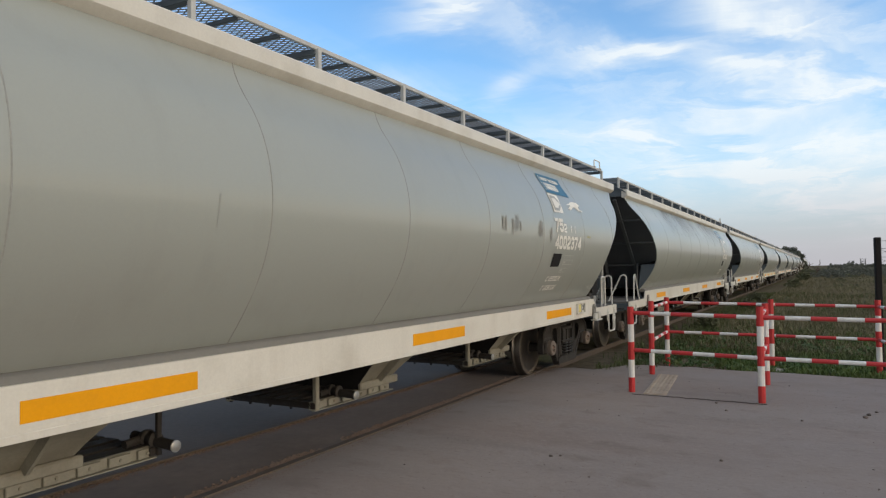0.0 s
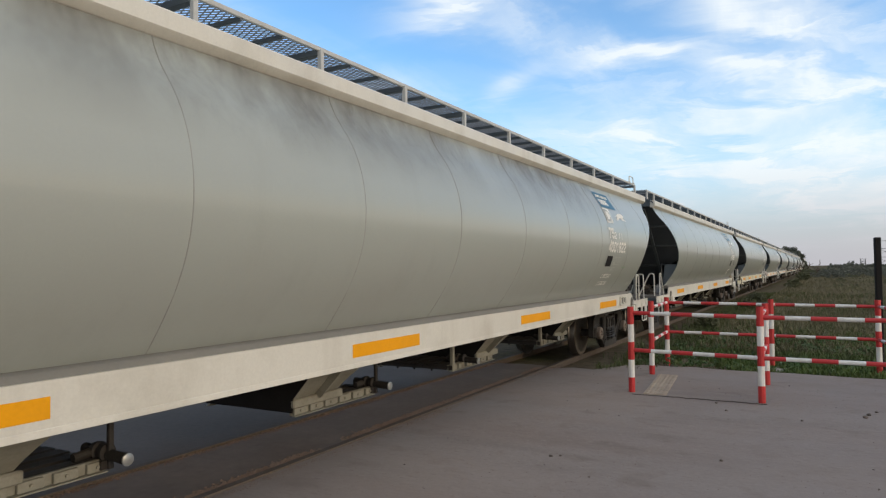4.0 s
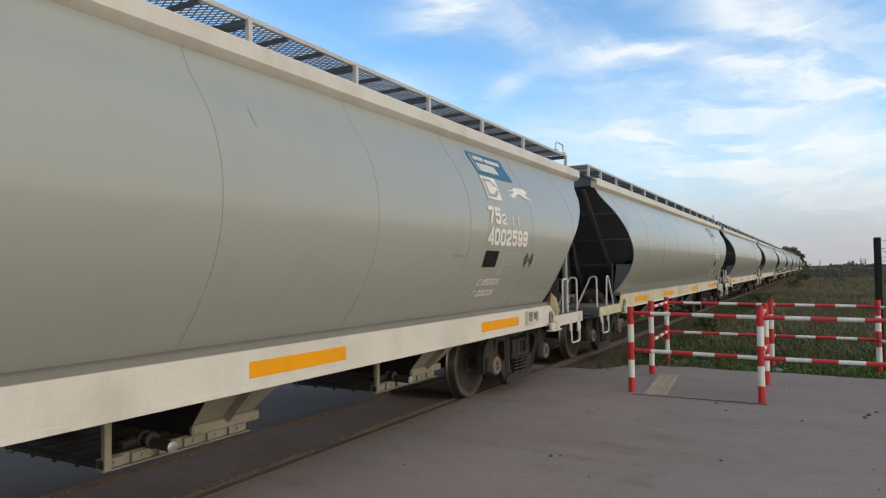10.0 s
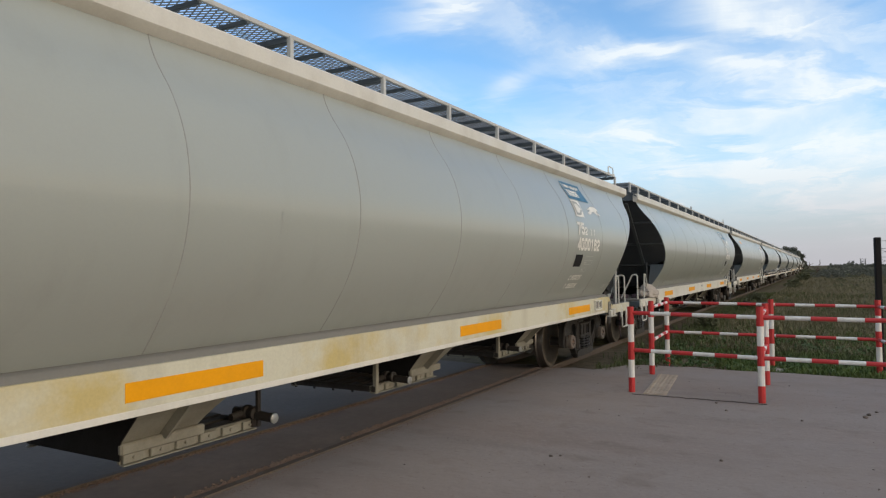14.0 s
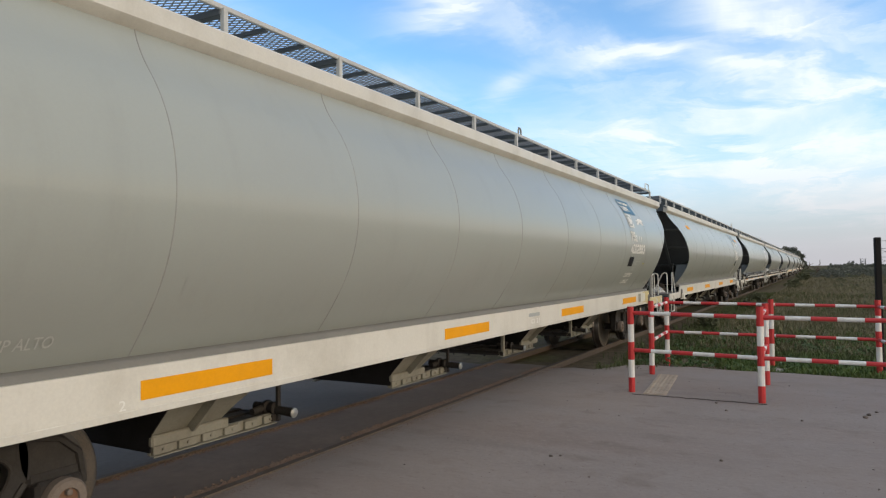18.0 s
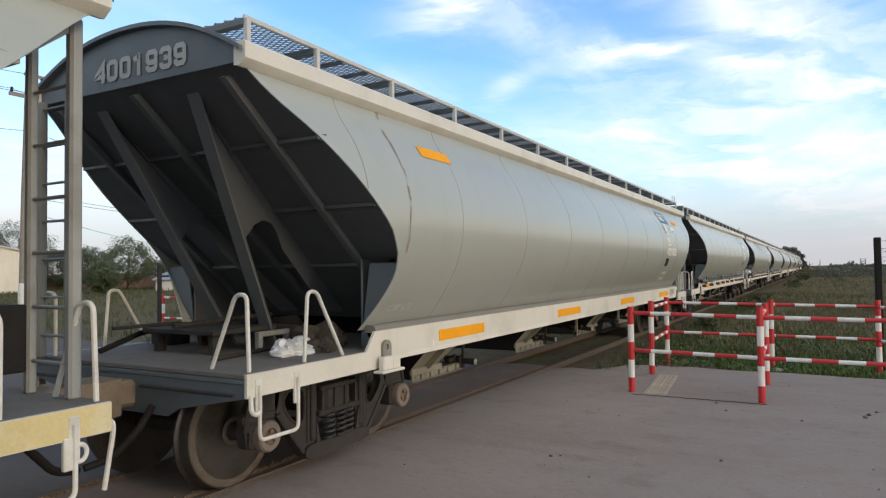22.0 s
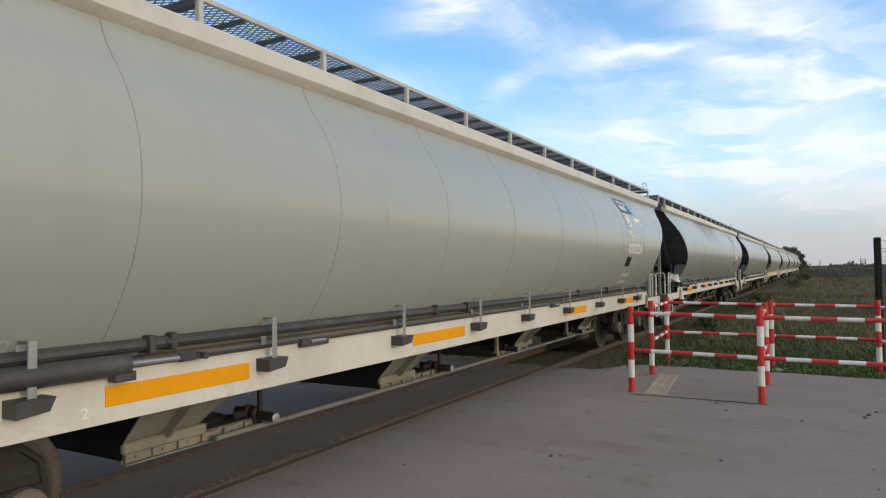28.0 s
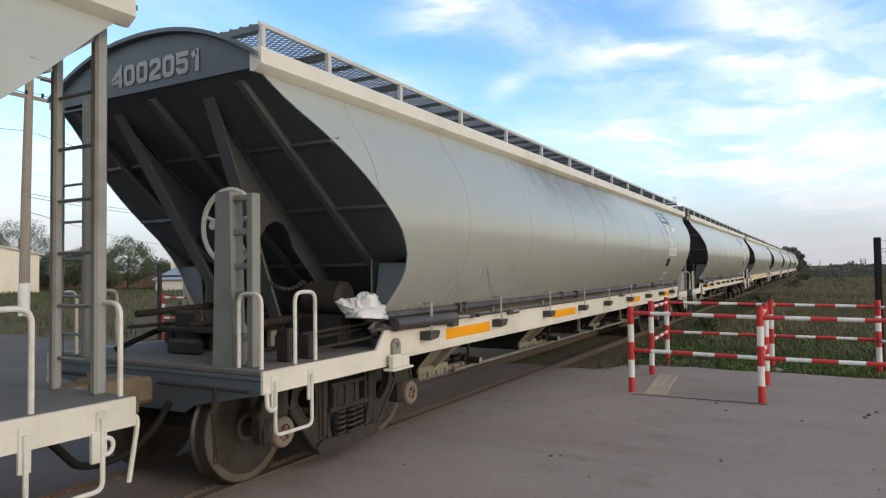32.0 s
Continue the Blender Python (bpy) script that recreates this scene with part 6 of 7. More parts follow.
def scatter_gravel(name, spots, label, material):
    m = Mesh()
    r2 = random.Random(9)
    for x, y, z, r in spots:
        q = [Vector((r2.uniform(-1, 1), r2.uniform(-1, 1), r2.uniform(-0.2, 0.8))) * r for _ in range(5)]
        top = Vector((0, 0, r * 0.8))
        ring = [Vector((math.cos(a), math.sin(a), 0)) * r * r2.uniform(0.6, 1.1) for a in (0.3, 1.6, 2.9, 4.1, 5.3)]
        m.add([Vector((x, y, z)) + p for p in ring + [top]], [[i, (i + 1) % 5, 5] for i in range(5)])
    return thing(name, m, material, label, "gravel", kind="stuff", fix=False, sharp=0)


rg = random.Random(3)
RIDGE = 0.45
GRIT = mat("brown_grit", (0.225, 0.158, 0.122), 0.9, spots=(0.12, 0.09, 0.075), spot_scale=3, grain=0.3, spec=0.15)
scatter_gravel("gravel", [(rg.uniform(0, 10.6), TRACK_Y - 0.64 + rg.gauss(0, 0.03), -0.016, rg.uniform(0.003, 0.010)) for i in range(3000)], "brown gravel along the sunken rail", GRIT)
scatter_gravel("gravel", [(x, TRACK_Y - RIDGE + rg.gauss(0, 0.035) + 0.012 * math.sin(x * 1.3), -0.014, rg.uniform(0.004, 0.019)) for x in (rg.uniform(0.5, 10.3) for i in range(9500)) if noise.noise(Vector((x * 1.1, 3, 0))) > -0.45 + 0.5 * rg.random()], "ridge of brown gravel along the sunken rail", GRIT)
scatter_gravel("gravel", [(rg.uniform(0.5, 10.4), TRACK_Y + 0.45 + rg.gauss(0, 0.03), -0.014, rg.uniform(0.003, 0.012)) for i in range(3500)], "brown gravel along the farther rail", GRIT)
scatter_gravel("gravel", [(rg.uniform(1, 10), rg.uniform(-2.5, 3.4), -0.0125, rg.uniform(0.0015, 0.0045)) for i in range(5200)], "fine grit on the road", GRIT)
scatter_gravel("gravel", [(rg.uniform(10.4, 40), TRACK_Y + rg.uniform(-1.7, 1.7), -0.125, rg.uniform(0.02, 0.05)) for i in range(5200)], "dirty brown ballast stones", BALLAST)


CLOD = mat("verge_soil", (0.115, 0.090, 0.068), 0.95, spots=(0.16, 0.125, 0.095), spot_scale=2, grain=0.3, spec=0.1)
scatter_gravel("gravel", [(hi_near(y) + abs(rg.gauss(0, 0.28)) - 0.12, y, -0.10 + 0.06 * rg.random(), rg.uniform(0.008, 0.035)) for y in (rg.uniform(-3.5, 3.2) for i in range(3800))], "crumbled brown soil along the road edge", CLOD)
scatter_gravel("gravel", [(rg.uniform(10.4, 24), rg.uniform(2.1, 3.3), -0.10, rg.uniform(0.008, 0.03)) for i in range(3200)], "bare brown soil beside the track bed", CLOD)


# ---------- grass and weeds ----------
def grass(name, spots, material, label, blades=6, broad=1.0):
    """Tufts of bent blades."""
    v, f = [], []
    r2 = random.Random(len(spots))
    for x, y, h in spots:
        for _ in range(blades):
            a = r2.uniform(0, 2 * math.pi)
            dx, dy = math.cos(a), math.sin(a)
            hh = h * r2.uniform(0.5, 1.1)
            w = (hh * r2.uniform(0.018, 0.04) + 0.003) * broad
            lean = hh * r2.uniform(0.15, 0.7)
            ox, oy = x + r2.gauss(0, 0.25 * h), y + r2.gauss(0, 0.25 * h)
            o = len(v)
            v += [(ox - dy * w, oy + dx * w, GRASS_Z - 0.02), (ox + dy * w, oy - dx * w, GRASS_Z - 0.02), (ox + dx * lean * 0.4 + dy * w * 0.8, oy + dy * lean * 0.4 - dx * w * 0.8, GRASS_Z + hh * 0.6),
                  (ox + dx * lean * 0.4 - dy * w * 0.8, oy + dy * lean * 0.4 + dx * w * 0.8, GRASS_Z + hh * 0.6), (ox + dx * lean, oy + dy * lean, GRASS_Z + hh)]
            f += [[o, o + 1, o + 2, o + 3], [o + 3, o + 2, o + 4]]
    me = bpy.data.meshes.new(name)
    me.from_pydata(v, [], f)
    me.materials.append(material)
    return tagged(new(name, me), label, "grass", kind="stuff")


GRASS = mat("grass_green", (0.078, 0.098, 0.042), 0.8, spots=(0.14, 0.13, 0.072), spot_scale=0.16, spot_amt=0.8, grain=0.35, grain_scale=5, spec=0.15)
DRY = mat("dry_grass", (0.168, 0.155, 0.098), 0.85, spots=(0.100, 0.108, 0.055), spot_scale=0.14, spot_amt=0.75, grain=0.3, grain_scale=5, spec=0.15)
LUSH = mat("weed_green", (0.100, 0.150, 0.048), 0.65, spots=(0.125, 0.140, 0.058), spot_scale=1.2, spot_amt=0.7, grain=0.3, grain_scale=6, spec=0.15)
rr = random.Random(11)


def right_spots(n, x0, x1, h0, h1, edge=3.0):
    out = []
    while len(out) < n:
        x = x0 + (x1 - x0) * rr.random() ** 1.7
        y = rr.uniform(-3 - 0.62 * (x - 10) * 0.25 - 3, edge)
        if x > hi_near(y) + 0.05:
            out.append((x, y, rr.uniform(h0, h1) * (0.75 + 0.5 * noise.noise(Vector((x * 0.3, y * 0.3, 0))))))
    return out


patchy = lambda spots, keep: [p for p in spots if noise.noise(Vector((p[0] * 0.8, p[1] * 0.8, 4))) + 0.5 * noise.noise(Vector((p[0] * 2.6, p[1] * 2.6, 9))) + min(0.5, 0.35 * (p[0] - hi_near(p[1]))) > keep]
grass("grass", patchy(right_spots(15000, 10.9, 19, 0.04, 0.17, 2.3), 0.16), LUSH, "short lush green verge grass behind the fence", 7, 1.9)
grass("grass", patchy(right_spots(4500, 10.9, 16, 0.02, 0.08), -0.25), DRY, "short dry verge grass", 5)
grass("grass", right_spots(5000, 13, 45, 0.10, 0.28, 2.4), GRASS, "rough green field grass", 8)
grass("grass", right_spots(17000, 14.5, 125, 0.10, 0.34, 2.2), DRY, "dry yellowish field grass", 6)
grass("grass", [(rr.uniform(10.6, 45), TRACK_Y - 1.6 + rr.gauss(0, 0.3), rr.uniform(0.05, 0.2)) for _ in range(2200)], GRASS, "weeds along the track bed", 6)
grass("grass", [(x, y, rr.uniform(0.12, 0.36)) for x, y in ((rr.uniform(10.5, 60), rr.uniform(9, 75)) for _ in range(9500)) if True], GRASS, "green field grass beyond the track", 6)


# ---------- trees and bushes ----------
def crown(m, c, rx, ry, rz, clumps, leaf, rnd, leaves=46):
    """Many small leaf blades in uneven clumps."""
    for _ in range(clumps):
        d = Vector((rnd.gauss(0, 1), rnd.gauss(0, 1), rnd.gauss(0, 1))).normalized() * rnd.uniform(0.35, 1.0) ** 0.5
        cc = Vector(c) + Vector((d.x * rx, d.y * ry, d.z * rz))
        cr_ = rnd.uniform(0.14, 0.30) * (rx + rz) / 2
        for _ in range(leaves):
            e = Vector((rnd.gauss(0, 1), rnd.gauss(0, 1), rnd.gauss(0, 1))).normalized() * cr_ * rnd.uniform(0.3, 1.0)
            p = cc + e
            u = Vector((rnd.gauss(0, 1), rnd.gauss(0, 1), rnd.gauss(0, 1))).normalized() * leaf * rnd.uniform(0.6, 1.3)
            w = u.orthogonal().normalized() * u.length * 0.5
            m.add([p - u, p + w, p + u, p - w], [[0, 1, 2, 3]])


def tree(x, y, h, spread, material, label, seed, trunk=0.35, clumps=60, leaf=0.2, category="tree", name="tree"):
    rnd = random.Random(seed)
    ob = tagged(new(name), label, category, "trees in the distance")
    ob.location = (x, y, GRASS_Z)
    t = Mesh().tube([(0, 0, -0.2), (0.06 * h * rnd.uniform(-1, 1), 0, h * trunk * 0.6), (0, 0, h * 0.72)], 0.028 * h, 8, True, 0.008 * h)
    for k in range(6):
        a = k * 1.05 + rnd.random()
        z = h * (trunk + 0.06 * k)
        t.tube([(0, 0, z * 0.85), (spread * 0.3 * math.cos(a), spread * 0.3 * math.sin(a), z + 0.08 * h), (spread * 0.62 * math.cos(a), spread * 0.62 * math.sin(a), z + 0.16 * h)], 0.013 * h, 6, True, 0.003 * h)
    part("trunk", t, BARK, ob, "brown trunk with limbs")
    c = Mesh()
    crown(c, (0, 0, h * (0.5 + trunk * 0.45)), spread, spread, h * (0.5 - trunk * 0.45), clumps, leaf, rnd, 70)
    part("crown", c, material, ob, "dense leafy crown", fix=False, sharp=0)
    return ob


def ray_place(az_deg, dist):
    a = radians(az_deg)
    return dist * math.cos(a), dist * math.sin(a)

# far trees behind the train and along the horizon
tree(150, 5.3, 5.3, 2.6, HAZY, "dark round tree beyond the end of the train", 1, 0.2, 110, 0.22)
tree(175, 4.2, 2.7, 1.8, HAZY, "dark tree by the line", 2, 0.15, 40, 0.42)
bare = tagged(new("bare_tree"), "sparse leafless shrub beside the line", "tree", "trees in the distance")
bare.location = (120, 1.55, GRASS_Z)
bm_ = Mesh()
rb = random.Random(5)
for k in range(9):
    a, l = rb.uniform(0, 6.3), rb.uniform(1.0, 2.3)
    p = Vector((0, 0, 0))
    pts = [p]
    for j in range(4):
        p = p + Vector((math.cos(a) * 0.3 + rb.gauss(0, 0.15), math.sin(a) * 0.35 + rb.gauss(0, 0.15), l / 4))
        pts.append(p)
        if j > 1:
            bm_.tube([p, p + Vector((rb.gauss(0, 0.5), rb.gauss(0, 0.5), 0.5))], 0.045, 4)
    bm_.tube(pts, 0.10, 5, True, 0.04)
part("branches", bm_, BARK, bare)
hz = Mesh()
rh = random.Random(21)
for k in range(120):
    y = -6 - 190 * rh.random()
    x = 430 + rh.uniform(-30, 60)
    hgt = rh.uniform(1.3, 2.3) * (1.5 if rh.random() < 0.12 else 1)
    crown(hz, (x, y, GRASS_Z + hgt * 0.5), rh.uniform(2, 4), rh.uniform(3, 6), hgt * 0.5, 11, 0.5, rh, 40)
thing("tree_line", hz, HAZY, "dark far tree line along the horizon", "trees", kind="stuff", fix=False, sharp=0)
belt = Mesh()
for k in range(190):
    x = rh.uniform(98, 150)
    y = 0.4 - 46 * rh.random() ** 1.15
    hgt = rh.uniform(1.0, 1.45) * min(1.0, 0.5 + 0.12 * (1.0 - y))
    if abs(y + 0.025 * x) < 0.7:
        hgt = 1.75
    crown(belt, (x, y, GRASS_Z + hgt * 0.45), rh.uniform(0.9, 2.0), rh.uniform(0.9, 1.9), hgt * 0.5, 11, 0.10, rh, 44)
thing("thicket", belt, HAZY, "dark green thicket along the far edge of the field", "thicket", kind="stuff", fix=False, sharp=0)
# bushes by the track
for k, (x, y, h, s_) in enumerate(((32, 2.35, 0.55, 0.4), (29, 2.45, 0.4, 0.3), (19.5, 2.7, 0.35, 0.3), (60, 1.8, 0.6, 0.55), (90, 1.7, 0.85, 0.8), (112, 1.5, 1.1, 1.1))):
    tree(x, y, h, s_, OLIVE, "olive-green bush beside the track bed", 40 + k, 0.05, 60, 0.035 if h < 0.7 else 0.06, "bush", "bush")

WEED = mat("broad_weed_leaf", (0.060, 0.115, 0.030), 0.5, spots=(0.11, 0.15, 0.05), spot_scale=2, grain=0.3, grain_scale=7)
wd = Mesh()
rw = random.Random(33)
for _ in range(800):
    x, y = 11.2 + 5.5 * rw.random() ** 1.4, rw.uniform(-3.0, 2.9)
    if x > hi_near(y) + 0.25 and noise.noise(Vector((x * 0.9, y * 0.9, 6))) > -0.1:
        crown(wd, (x, y, GRASS_Z + 0.06), rw.uniform(0.06, 0.16), rw.uniform(0.06, 0.16), rw.uniform(0.04, 0.12), 3, 0.030, rw, 12)
thing("weeds", wd, WEED, "broad-leaved green weeds along the verge", "weeds", kind="stuff", fix=False, sharp=0)
scb = Mesh()
for _ in range(40):
    x = 55 + 260 * rw.random() ** 1.3
    y = rw.uniform(-0.11 * x - 4, 2.4 - 0.004 * x)
    h_ = rw.uniform(0.18, 0.42) * (1 + x / 160)
    crown(scb, (x, y, GRASS_Z + h_ * 0.4), h_ * rw.uniform(0.8, 1.8), h_ * rw.uniform(0.8, 1.8), h_ * 0.4, 10, 0.05 + x * 0.0006, rw, 36)
thing("scrub", scb, OLIVE, "low olive-green scrub scattered over the field", "scrub", kind="stuff", fix=False, sharp=0)

# lattice frames far right
STEEL = mat("far_steel", (0.14, 0.15, 0.16), 0.6, grain=0.1)


def pylon(x, y, h, w, label, k_=0.16):
    m = Mesh()
    for s in (-1, 1):
        m.tube([(0, s * w / 2, -0.3), (0, s * w / 2, h)], k_, 5)
    for z in (h * 0.97, h * 0.72, h * 0.45):
        m.tube([(0, -w * 0.75, z), (0, w * 0.75, z)], k_ * 0.42, 5)
    for z in (h * 0.2, h * 0.5):
        m.tube([(0, -w / 2, z), (0, w / 2, z + h * 0.25)], k_ * 0.35, 4)
        m.tube([(0, w / 2, z), (0, -w / 2, z + h * 0.25)], k_ * 0.35, 4)
    return thing("pylon", m, STEEL, label, "pylon", "pylons on the horizon", m=pose(x, y, GRASS_Z))


pylon(599, -28.9, 6.2, 3.0, "distant grey steel lattice portal", 0.36)
pylon(699, -25.0, 5.2, 3.4, "small distant grey lattice portal", 0.36)
pylon(199.5, -14.3, 7.8, 3.2, "tall grey steel lattice portal behind the field")

# ---------- beyond the track: street pole, sheds, house, trees ----------
WOODP = mat("weathered_pole_wood", (0.27, 0.24, 0.205), 0.8, spots=(0.19, 0.165, 0.14), spot_scale=3, grain=0.2, streak=0.3, bump=0.004)
up_ = tagged(new("utility_pole"), "weathered utility pole with white-painted foot and crossarm", "utility pole")
up_.location = (15.75, 28.75, GRASS_Z)
part("pole", Mesh().tube([(0, 0, -0.4), (0.04, -0.03, 5), (0.14, -0.06, 10.3)], 0.215, 12, True, 0.16), WOODP, up_)
part("white_foot", Mesh().tube([(0, 0, -0.2), (0.01, 0, 1.35)], 0.225, 12), FWHITE, up_, "white-painted pole foot")
arm = part("crossarm", Mesh().box(-0.7, 1.1, -0.16, -0.06, 9.05, 9.2), WOODP, up_)
arm2 = part("crossarm", Mesh().box(-0.1, 1.3, -0.16, -0.06, 10.0, 10.12), WOODP, up_)
for x in (-0.6, 0.0, 0.65, 1.0):
    part("insulator", Mesh().lathe([(0, 0.03), (0.05, 0.07), (0.1, 0.04), (0.14, 0.07), (0.2, 0.03)], (x, -0.11, 9.2), 2, 10), IRON, arm)
part("insulator_string", Mesh().lathe([(i * 0.05, 0.03 + 0.05 * (i % 2)) for i in range(12)], (0.55, -0.1, 10.0), 0, 10), IRON, arm2)
for k, (dz, dy) in enumerate(((9.25, -0.6), (9.25, 0.65), (10.0, 0.3), (7.6, 0.1))):
    a = Vector((15.75 + dy, 28.7, dz))
    for sgn in (-1, 1):
        b = Vector((15.75 + dy + sgn * 42 * 0.93, 28.7 + sgn * 8, dz - 0.3))
        pts = [a.lerp(b, t / 14) - Vector((0, 0, 1.1 * (1 - (2 * t / 14 - 1) ** 2))) for t in range(15)]
        thing("overhead_wire", Mesh().tube(pts, 0.012, 4), BLACK, "thin dark overhead wire", "wire", "overhead wires")

for za, zb in ((4.24, 4.75), (5.0, 8.2), (4.85, 7.9)):
    a, b = Vector((15.85, 28.75, za)), Vector((52.2, 64.2, zb)) if zb < 6 else Vector((52.2, 60, zb))
    thing("overhead_wire", Mesh().tube([a.lerp(b, t / 12) - Vector((0, 0, 0.35 * (1 - (2 * t / 12 - 1) ** 2))) for t in range(13)], 0.012, 4), BLACK, "thin dark overhead wire", "wire", "overhead wires")
thing("utility_pole", Mesh().tube([(0, 0, -0.3), (0, 0, 8.6)], 0.11, 8).box(-0.5, 0.5, -0.05, 0.05, 7.85, 8.0, 0.01), WOODP, "distant weathered utility pole beside the house", "utility pole", m=pose(52.2, 60, GRASS_Z))
CREAMW = mat("cream_render_wall", (0.74, 0.71, 0.63), 0.85, spots=(0.66, 0.62, 0.53), spot_scale=0.8, grain=0.08, streak=0.2)
ROOFB = mat("blue_grey_sheet_roof", (0.22, 0.27, 0.33), 0.45, grain=0.06, streak=0.2)
WHITEW = mat("white_render_wall", (0.52, 0.51, 0.49), 0.8, spots=(0.55, 0.53, 0.5), spot_scale=0.8, grain=0.06, streak=0.15)
BRICKW = mat("brown_brick_wall", (0.26, 0.16, 0.11), 0.9, spots=(0.34, 0.25, 0.18), spot_scale=1.2, grain=0.2, grain_scale=10)
GLASS = mat("dark_window_glass", (0.02, 0.025, 0.03), 0.08, spec=0.8)


def house(name, x, y, turn, lx, ly, h, rise, wall, roofm, label, windows, hip=0.0):
    ob = tagged(new(name), label, "building")
    ob.matrix_world = pose(x, y, GRASS_Z, 0, 0, turn)
    m = Mesh().prism([(-ly / 2, -0.2), (ly / 2, -0.2), (ly / 2, h), (0, h + rise), (-ly / 2, h)], 0, -lx / 2, lx / 2)
    if hip:
        m = Mesh().box(-lx / 2, lx / 2, -ly / 2, ly / 2, -0.2, h, 0.01)
    part("wall", m, wall, ob)
    r = Mesh().prism([(-ly / 2 - 0.35, h - 0.1), (0, h + rise + 0.06), (ly / 2 + 0.35, h - 0.1), (ly / 2 + 0.35, h + 0.03), (0, h + rise + 0.2), (-ly / 2 - 0.35, h + 0.03)], 0, -lx / 2 - 0.3, lx / 2 + 0.3)
    if hip:
        e, q = lx / 2 + 0.3, ly / 2 + 0.35
        r = Mesh().add([(-e, -q, h), (e, -q, h), (e, q, h), (-e, q, h), (-e + hip, 0, h + rise), (e - hip, 0, h + rise), (-e, -q, h - 0.1), (e, -q, h - 0.1), (e, q, h - 0.1), (-e, q, h - 0.1)],
                       [[0, 1, 5, 4], [2, 3, 4, 5], [3, 0, 4], [1, 2, 5], [6, 7, 1, 0], [7, 8, 2, 1], [8, 9, 3, 2], [9, 6, 0, 3], [9, 8, 7, 6]])
    part("roof", r, roofm, ob)
    for wx, wz, ww, wh in windows:
        wi = part("window", Mesh().box(wx - ww / 2, wx + ww / 2, -ly / 2 - 0.05, -ly / 2 + 0.02, wz, wz + wh), WHITEW, ob)
        part("pane", Mesh().box(wx - ww / 2 + 0.08, wx + ww / 2 - 0.08, -ly / 2 - 0.07, -ly / 2 - 0.045, wz + 0.08, wz + wh - 0.08), GLASS, wi)
    return ob


house("shed", 31.5, 72.4, 66, 10, 16, 3.6, 1.75, CREAMW, WHITEW, "long cream-walled shed with a pale gabled roof", [])
house("house", 50, 56, -41.7, 10.5, 9, 1.1, 2.1, WHITEW, ROOFB, "low white house with a blue-grey hipped roof", [], 3.6)
house("house", 51.9, 61.1, -41.7, 4.6, 4, 3.8, 0.2, CREAMW, ROOFB, "taller cream house wing", [(-1, 3.0, 0.8, 0.8)])
thing("water_tank", Mesh().box(-0.5, 0.5, -0.5, 0.5, 3.5, 5.9, 0.05).box(-0.6, 0.6, -0.6, 0.6, -0.2, 3.5, 0.03), ROOFB, "blue-grey rooftop tank block behind the house", "tank", m=pose(50.2, 56.3 + 3.2, GRASS_Z, 0, 0, -41.7))
thing("balustrade", Mesh().box(-2.2, 2.2, -0.1, 0.1, 1.6, 2.6, 0.03).box(-2.2, 2.2, -0.09, 0.09, -0.2, 1.6, 0.01), WHITEW, "white walled terrace beside the house", "wall", m=pose(53.0, 52.5, GRASS_Z, 0, 0, -41.7))
wl_ = Mesh().box(-26, 26, -0.1, 0.1, -0.2, 1.45, 0.02)
thing("boundary_wall", wl_, BRICKW, "low brown brick boundary wall across the field", "wall", m=pose(47.0, 70.0, GRASS_Z, 0, 0, -33))
for k, (az, d_, h, s_, mm) in enumerate(((54.4, 78, 5.4, 2.6, LEAF), (57.2, 72, 4.2, 2.2, LEAFD), (59.2, 84, 4.3, 2.6, LEAFD), (61.6, 92, 8.0, 4.2, LEAFD), (52.4, 92, 3.6, 2.0, LEAFD), (56.2, 60, 2.6, 1.2, LEAF), (46.5, 120, 4.5, 4.0, LEAFD), (64.5, 95, 7.5, 4.0, LEAFD))):
    tree(*ray_place(az, d_), h, s_, mm, "leafy dark green tree behind the field", 60 + k, 0.10, 230, 0.085)
fb = tagged(new("panel_fence"), "dark post fence with grey sheet panels beyond the track", "fence")
fb.location = (11.4, 14.7, GRASS_Z)
for k in range(7):
    part("post", shared("fence_stake", lambda: Mesh().box(-0.045, 0.045, -0.045, 0.045, -0.2, 1.92, 0.01), IRON), IRON, fb).location = (k * 0.82, k * -0.17, 0)
part("top_rail", Mesh().tube([(0, 0, 1.62), (4.92, -1.02, 1.62)], 0.025, 6), IRON, fb)
part("sheet_panel", Mesh().box(0, 4.5, -0.02, 0.02, 0.1, 1.5, 0.005), POST, fb, "dull grey sheet panel").matrix_basis = pose(0.75, 0.02, 0, 0, 0, -11.7)
far_f = tagged(new("pedestrian_fence"), "red and white crossing fence on the far side of the track", "fence", "fences at the crossing")
far_f.location = (11.05, 12.6, 0)
for x, y in ((0, 0), (0, 1.5), (1.5, 0)):
    banded("fence_post", (x, y, -0.1), (x, y, 1.08), 0.041, 0.228, far_f, True, "red and white banded post")
for z in (1.0, 0.5):
    banded("fence_rail", (0, 0, z), (0, 1.5, z), 0.025, 0.26, far_f, True, "red and white banded rail")
    banded("fence_rail", (0, 0, z), (1.5, 0, z), 0.025, 0.26, far_f, True, "red and white banded rail")


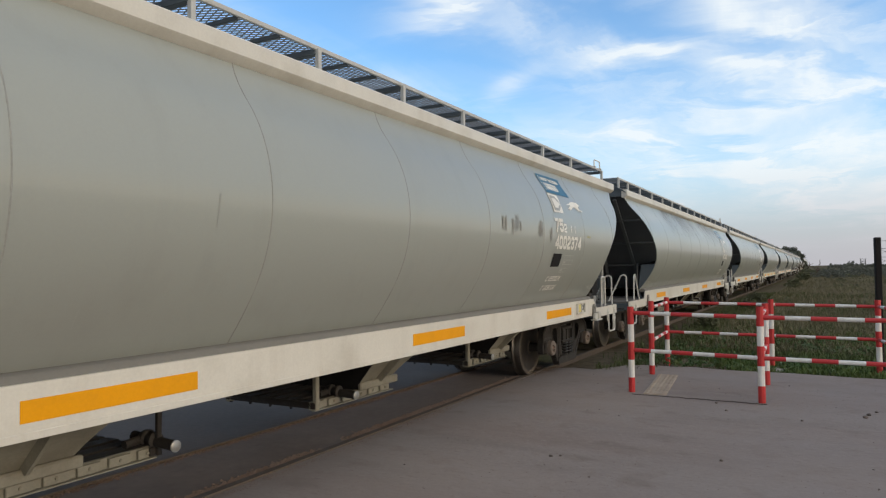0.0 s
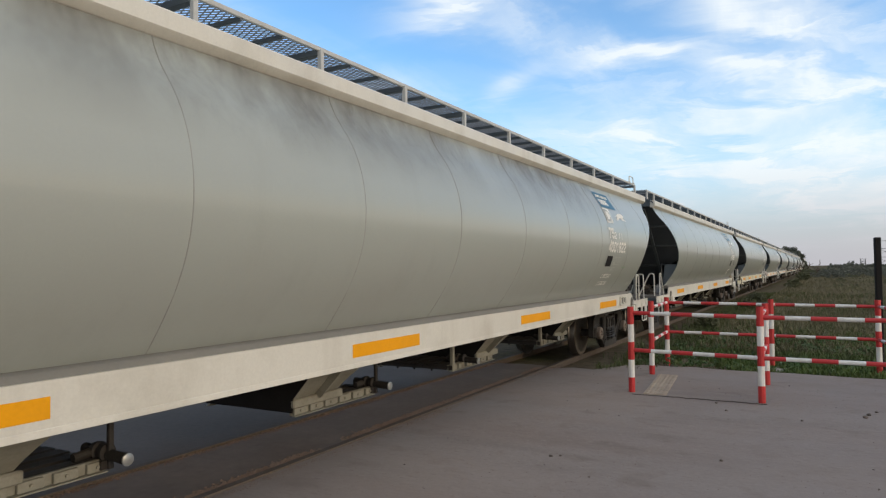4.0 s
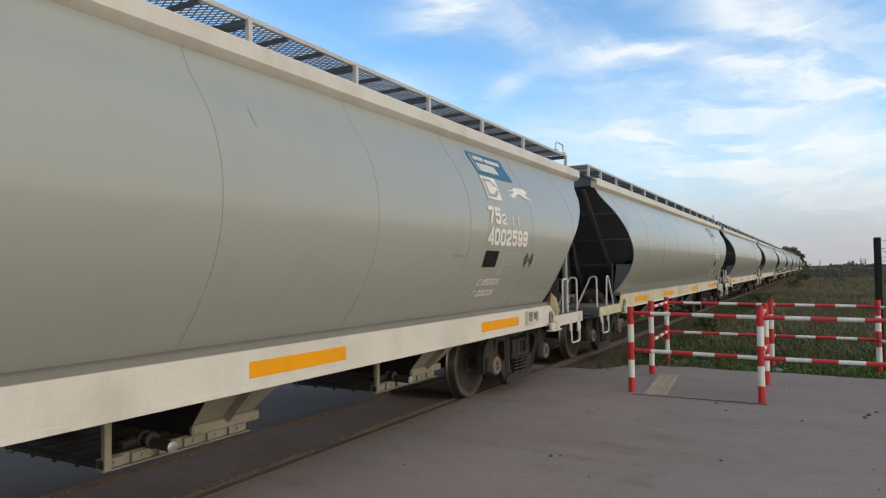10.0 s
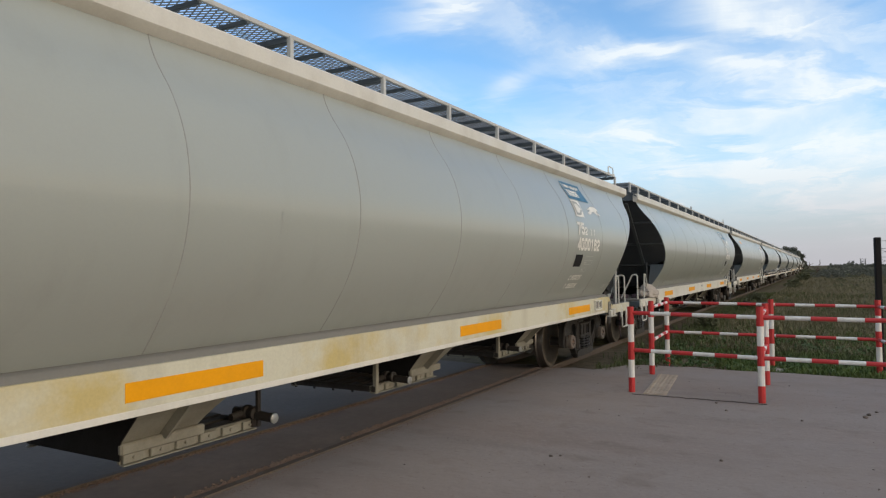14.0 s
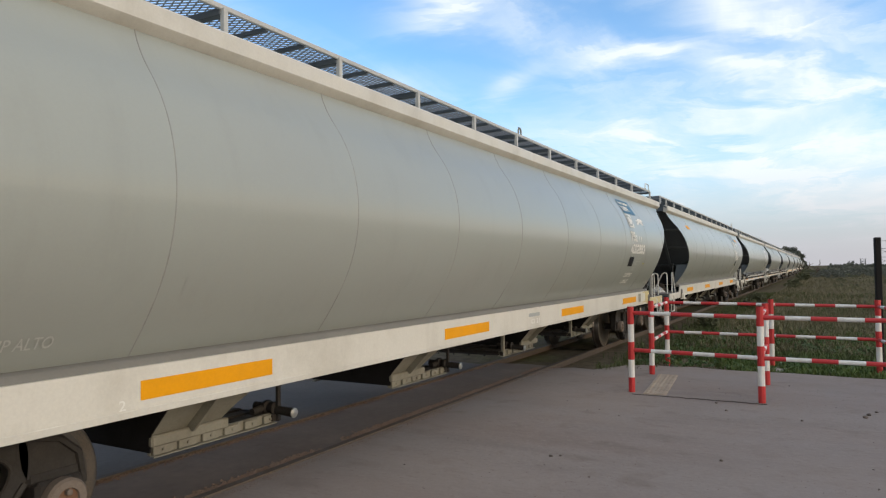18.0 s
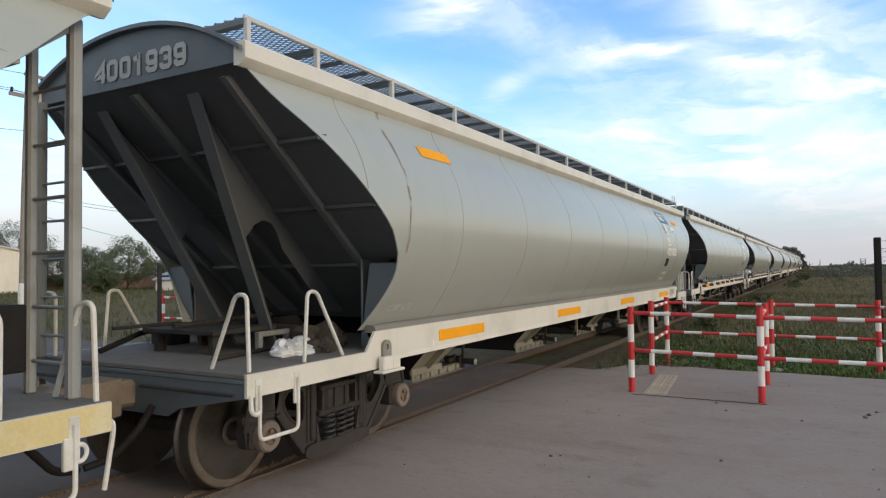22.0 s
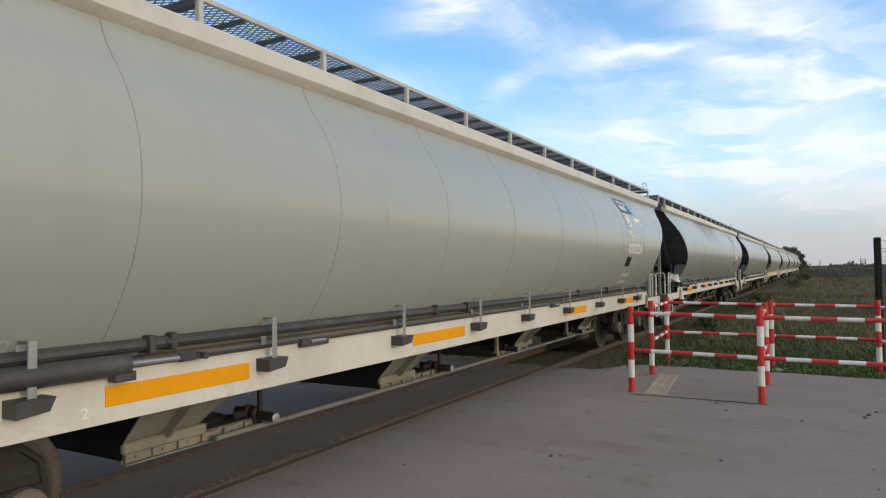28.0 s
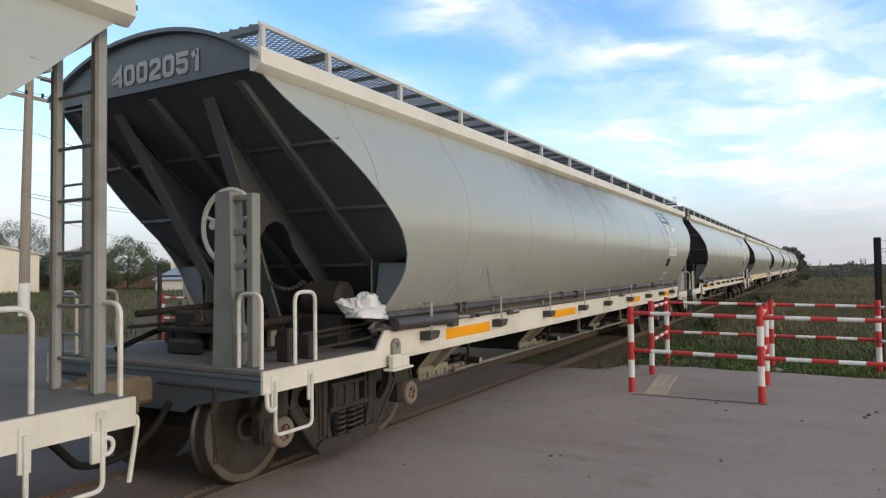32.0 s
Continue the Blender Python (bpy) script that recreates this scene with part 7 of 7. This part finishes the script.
# ---------- litter that rides on the platforms ----------
bag = thing("plastic_bag", crumple(0.27, 0.15, 0.10, 3, 0.7), BAG, "crumpled pale plastic bag caught on a wagon platform", "bag")
riders.append((bag, 6, pose(1.28, -1.12, 1.20, 0, 6, 5)))
KRAFT = mat("brown_kraft_paper", (0.37, 0.30, 0.21), 0.85, spots=(0.27, 0.21, 0.15), spot_scale=7, grain=0.12)
GREENP = mat("green_printed_paper", (0.075, 0.17, 0.085), 0.7, spots=(0.05, 0.11, 0.06), spot_scale=6, grain=0.12)
cart = thing("paper_sack", crumple(0.13, 0.12, 0.14, 12, 0.5), KRAFT, "torn brown paper sack with a green lining on a wagon platform", "sack")
part("lining", moved(crumple(0.09, 0.05, 0.07, 19, 0.5), 0.04, -0.09, 0.03), GREENP, cart, "green printed lining")
riders.append((cart, 1, pose(15.16, -1.10, 0.94, 0, 0, 30)))
sack = thing("sack", crumple(0.52, 0.20, 0.145, 8, 0.45), SACK, "beige woven sack slumped over a wagon platform", "sack")
riders.append((sack, 3, pose(1.22, -1.10, 0.93, 0, 4, 4)))
for w_, x_, y_, sx_ in ((1, 1.42, -0.66, 0.24), (1, 1.12, -0.84, 0.12), (2, 1.40, -0.66, 0.26), (4, 1.42, -0.62, 0.24), (4, 1.15, -0.86, 0.13)):
    clump = thing("rag", crumple(sx_, sx_ * 0.8, sx_ * 0.42, 31 + w_, 0.7), SOIL, "dark dirty rag heaped on a wagon platform", "rag")
    riders.append((clump, w_, pose(x_, y_, 0.938, 0, 0, 25 * w_)))
DULL = mat("dull_grey_sacking", (0.17, 0.18, 0.19), 0.8, spots=(0.12, 0.12, 0.125), spot_scale=8, grain=0.15)
blob = thing("sack", crumple(0.15, 0.12, 0.11, 44, 0.45), DULL, "grey half-empty sack on a wagon platform", "sack")
riders.append((blob, 1, pose(1.36, -0.98, 0.938)))
PLUM = mat("dark_rag_cloth", (0.045, 0.030, 0.040), 0.9, spots=(0.10, 0.05, 0.06), spot_scale=9, grain=0.2)
for k, (x_, y_, sx_) in enumerate(((0.55, -0.72, 0.16), (0.30, -0.55, 0.12), (0.72, -0.95, 0.10))):
    scrap = thing("rag", crumple(sx_, sx_ * 0.7, 0.035, 20 + k, 0.7), PLUM, "dark crumpled rag lying on a wagon platform", "rag")
    riders.append((scrap, 3, pose(x_, y_, 0.94, 0, 0, 40 * k)))
strap = Mesh()
strap.prism([(-0.10, 0.945), (-0.035, 0.947), (-0.035, 0.80), (-0.045, 0.66), (-0.055, 0.66), (-0.047, 0.80), (-0.047, 0.959), (-0.10, 0.957)], 1, -0.84, -0.77)
strap.tube([(-0.05, -0.80, 0.67), (-0.06, -0.81, 0.50), (-0.045, -0.80, 0.32), (-0.06, -0.82, 0.16)], 0.009, 6)
strap.v = [(x + 0.08 if z > 0.94 else x, y, z) for x, y, z in strap.v]
tail = thing("strap", strap, PLUM, "dark cloth strap hanging over a wagon end sill", "strap")
riders.append((tail, 3, pose(0, 0, 0)))
rub = thing("rag", crumple(0.20, 0.14, 0.06, 5, 0.7), BAG, "dirty white rag on a wagon platform", "rag")
riders.append((rub, 4, pose(0.95, -0.75, 0.94)))




hung = Mesh()
for k in range(12):
    z = 0.80 - 0.042 * k
    a = Vector((-0.03 - 0.012 * math.sin(k * 0.5), -0.80, z))
    side = Vector((0.014, 0, 0)) if k % 2 else Vector((0, 0.014, 0))
    hung.tube([a + side, a + side - Vector((0, 0, 0.05)), a - side - Vector((0, 0, 0.05)), a - side, a + side], 0.006, 5)
part("hung_chain", hung, IRON, train[6], "rusty chain hanging from the end sill")


def motions():
    for w, ob in train.items():
        walk(ob, [(t, place(w, t)) for t in range(0, 33, 2)])
        for ch in ob.children:
            if ch.name.startswith("wheelset"):
                x = ch.location.x
                walk(ch, [(t, pose(x, 0, WHEEL_R, 0, -math.degrees((run(t) - run(0)) / WHEEL_R), 0)) for t in (k * 0.16 for k in range(201))])
    for ob, w, m in riders:
        walk(ob, [(t, place(w, t) @ m) for t in range(0, 33, 2)])


motions()
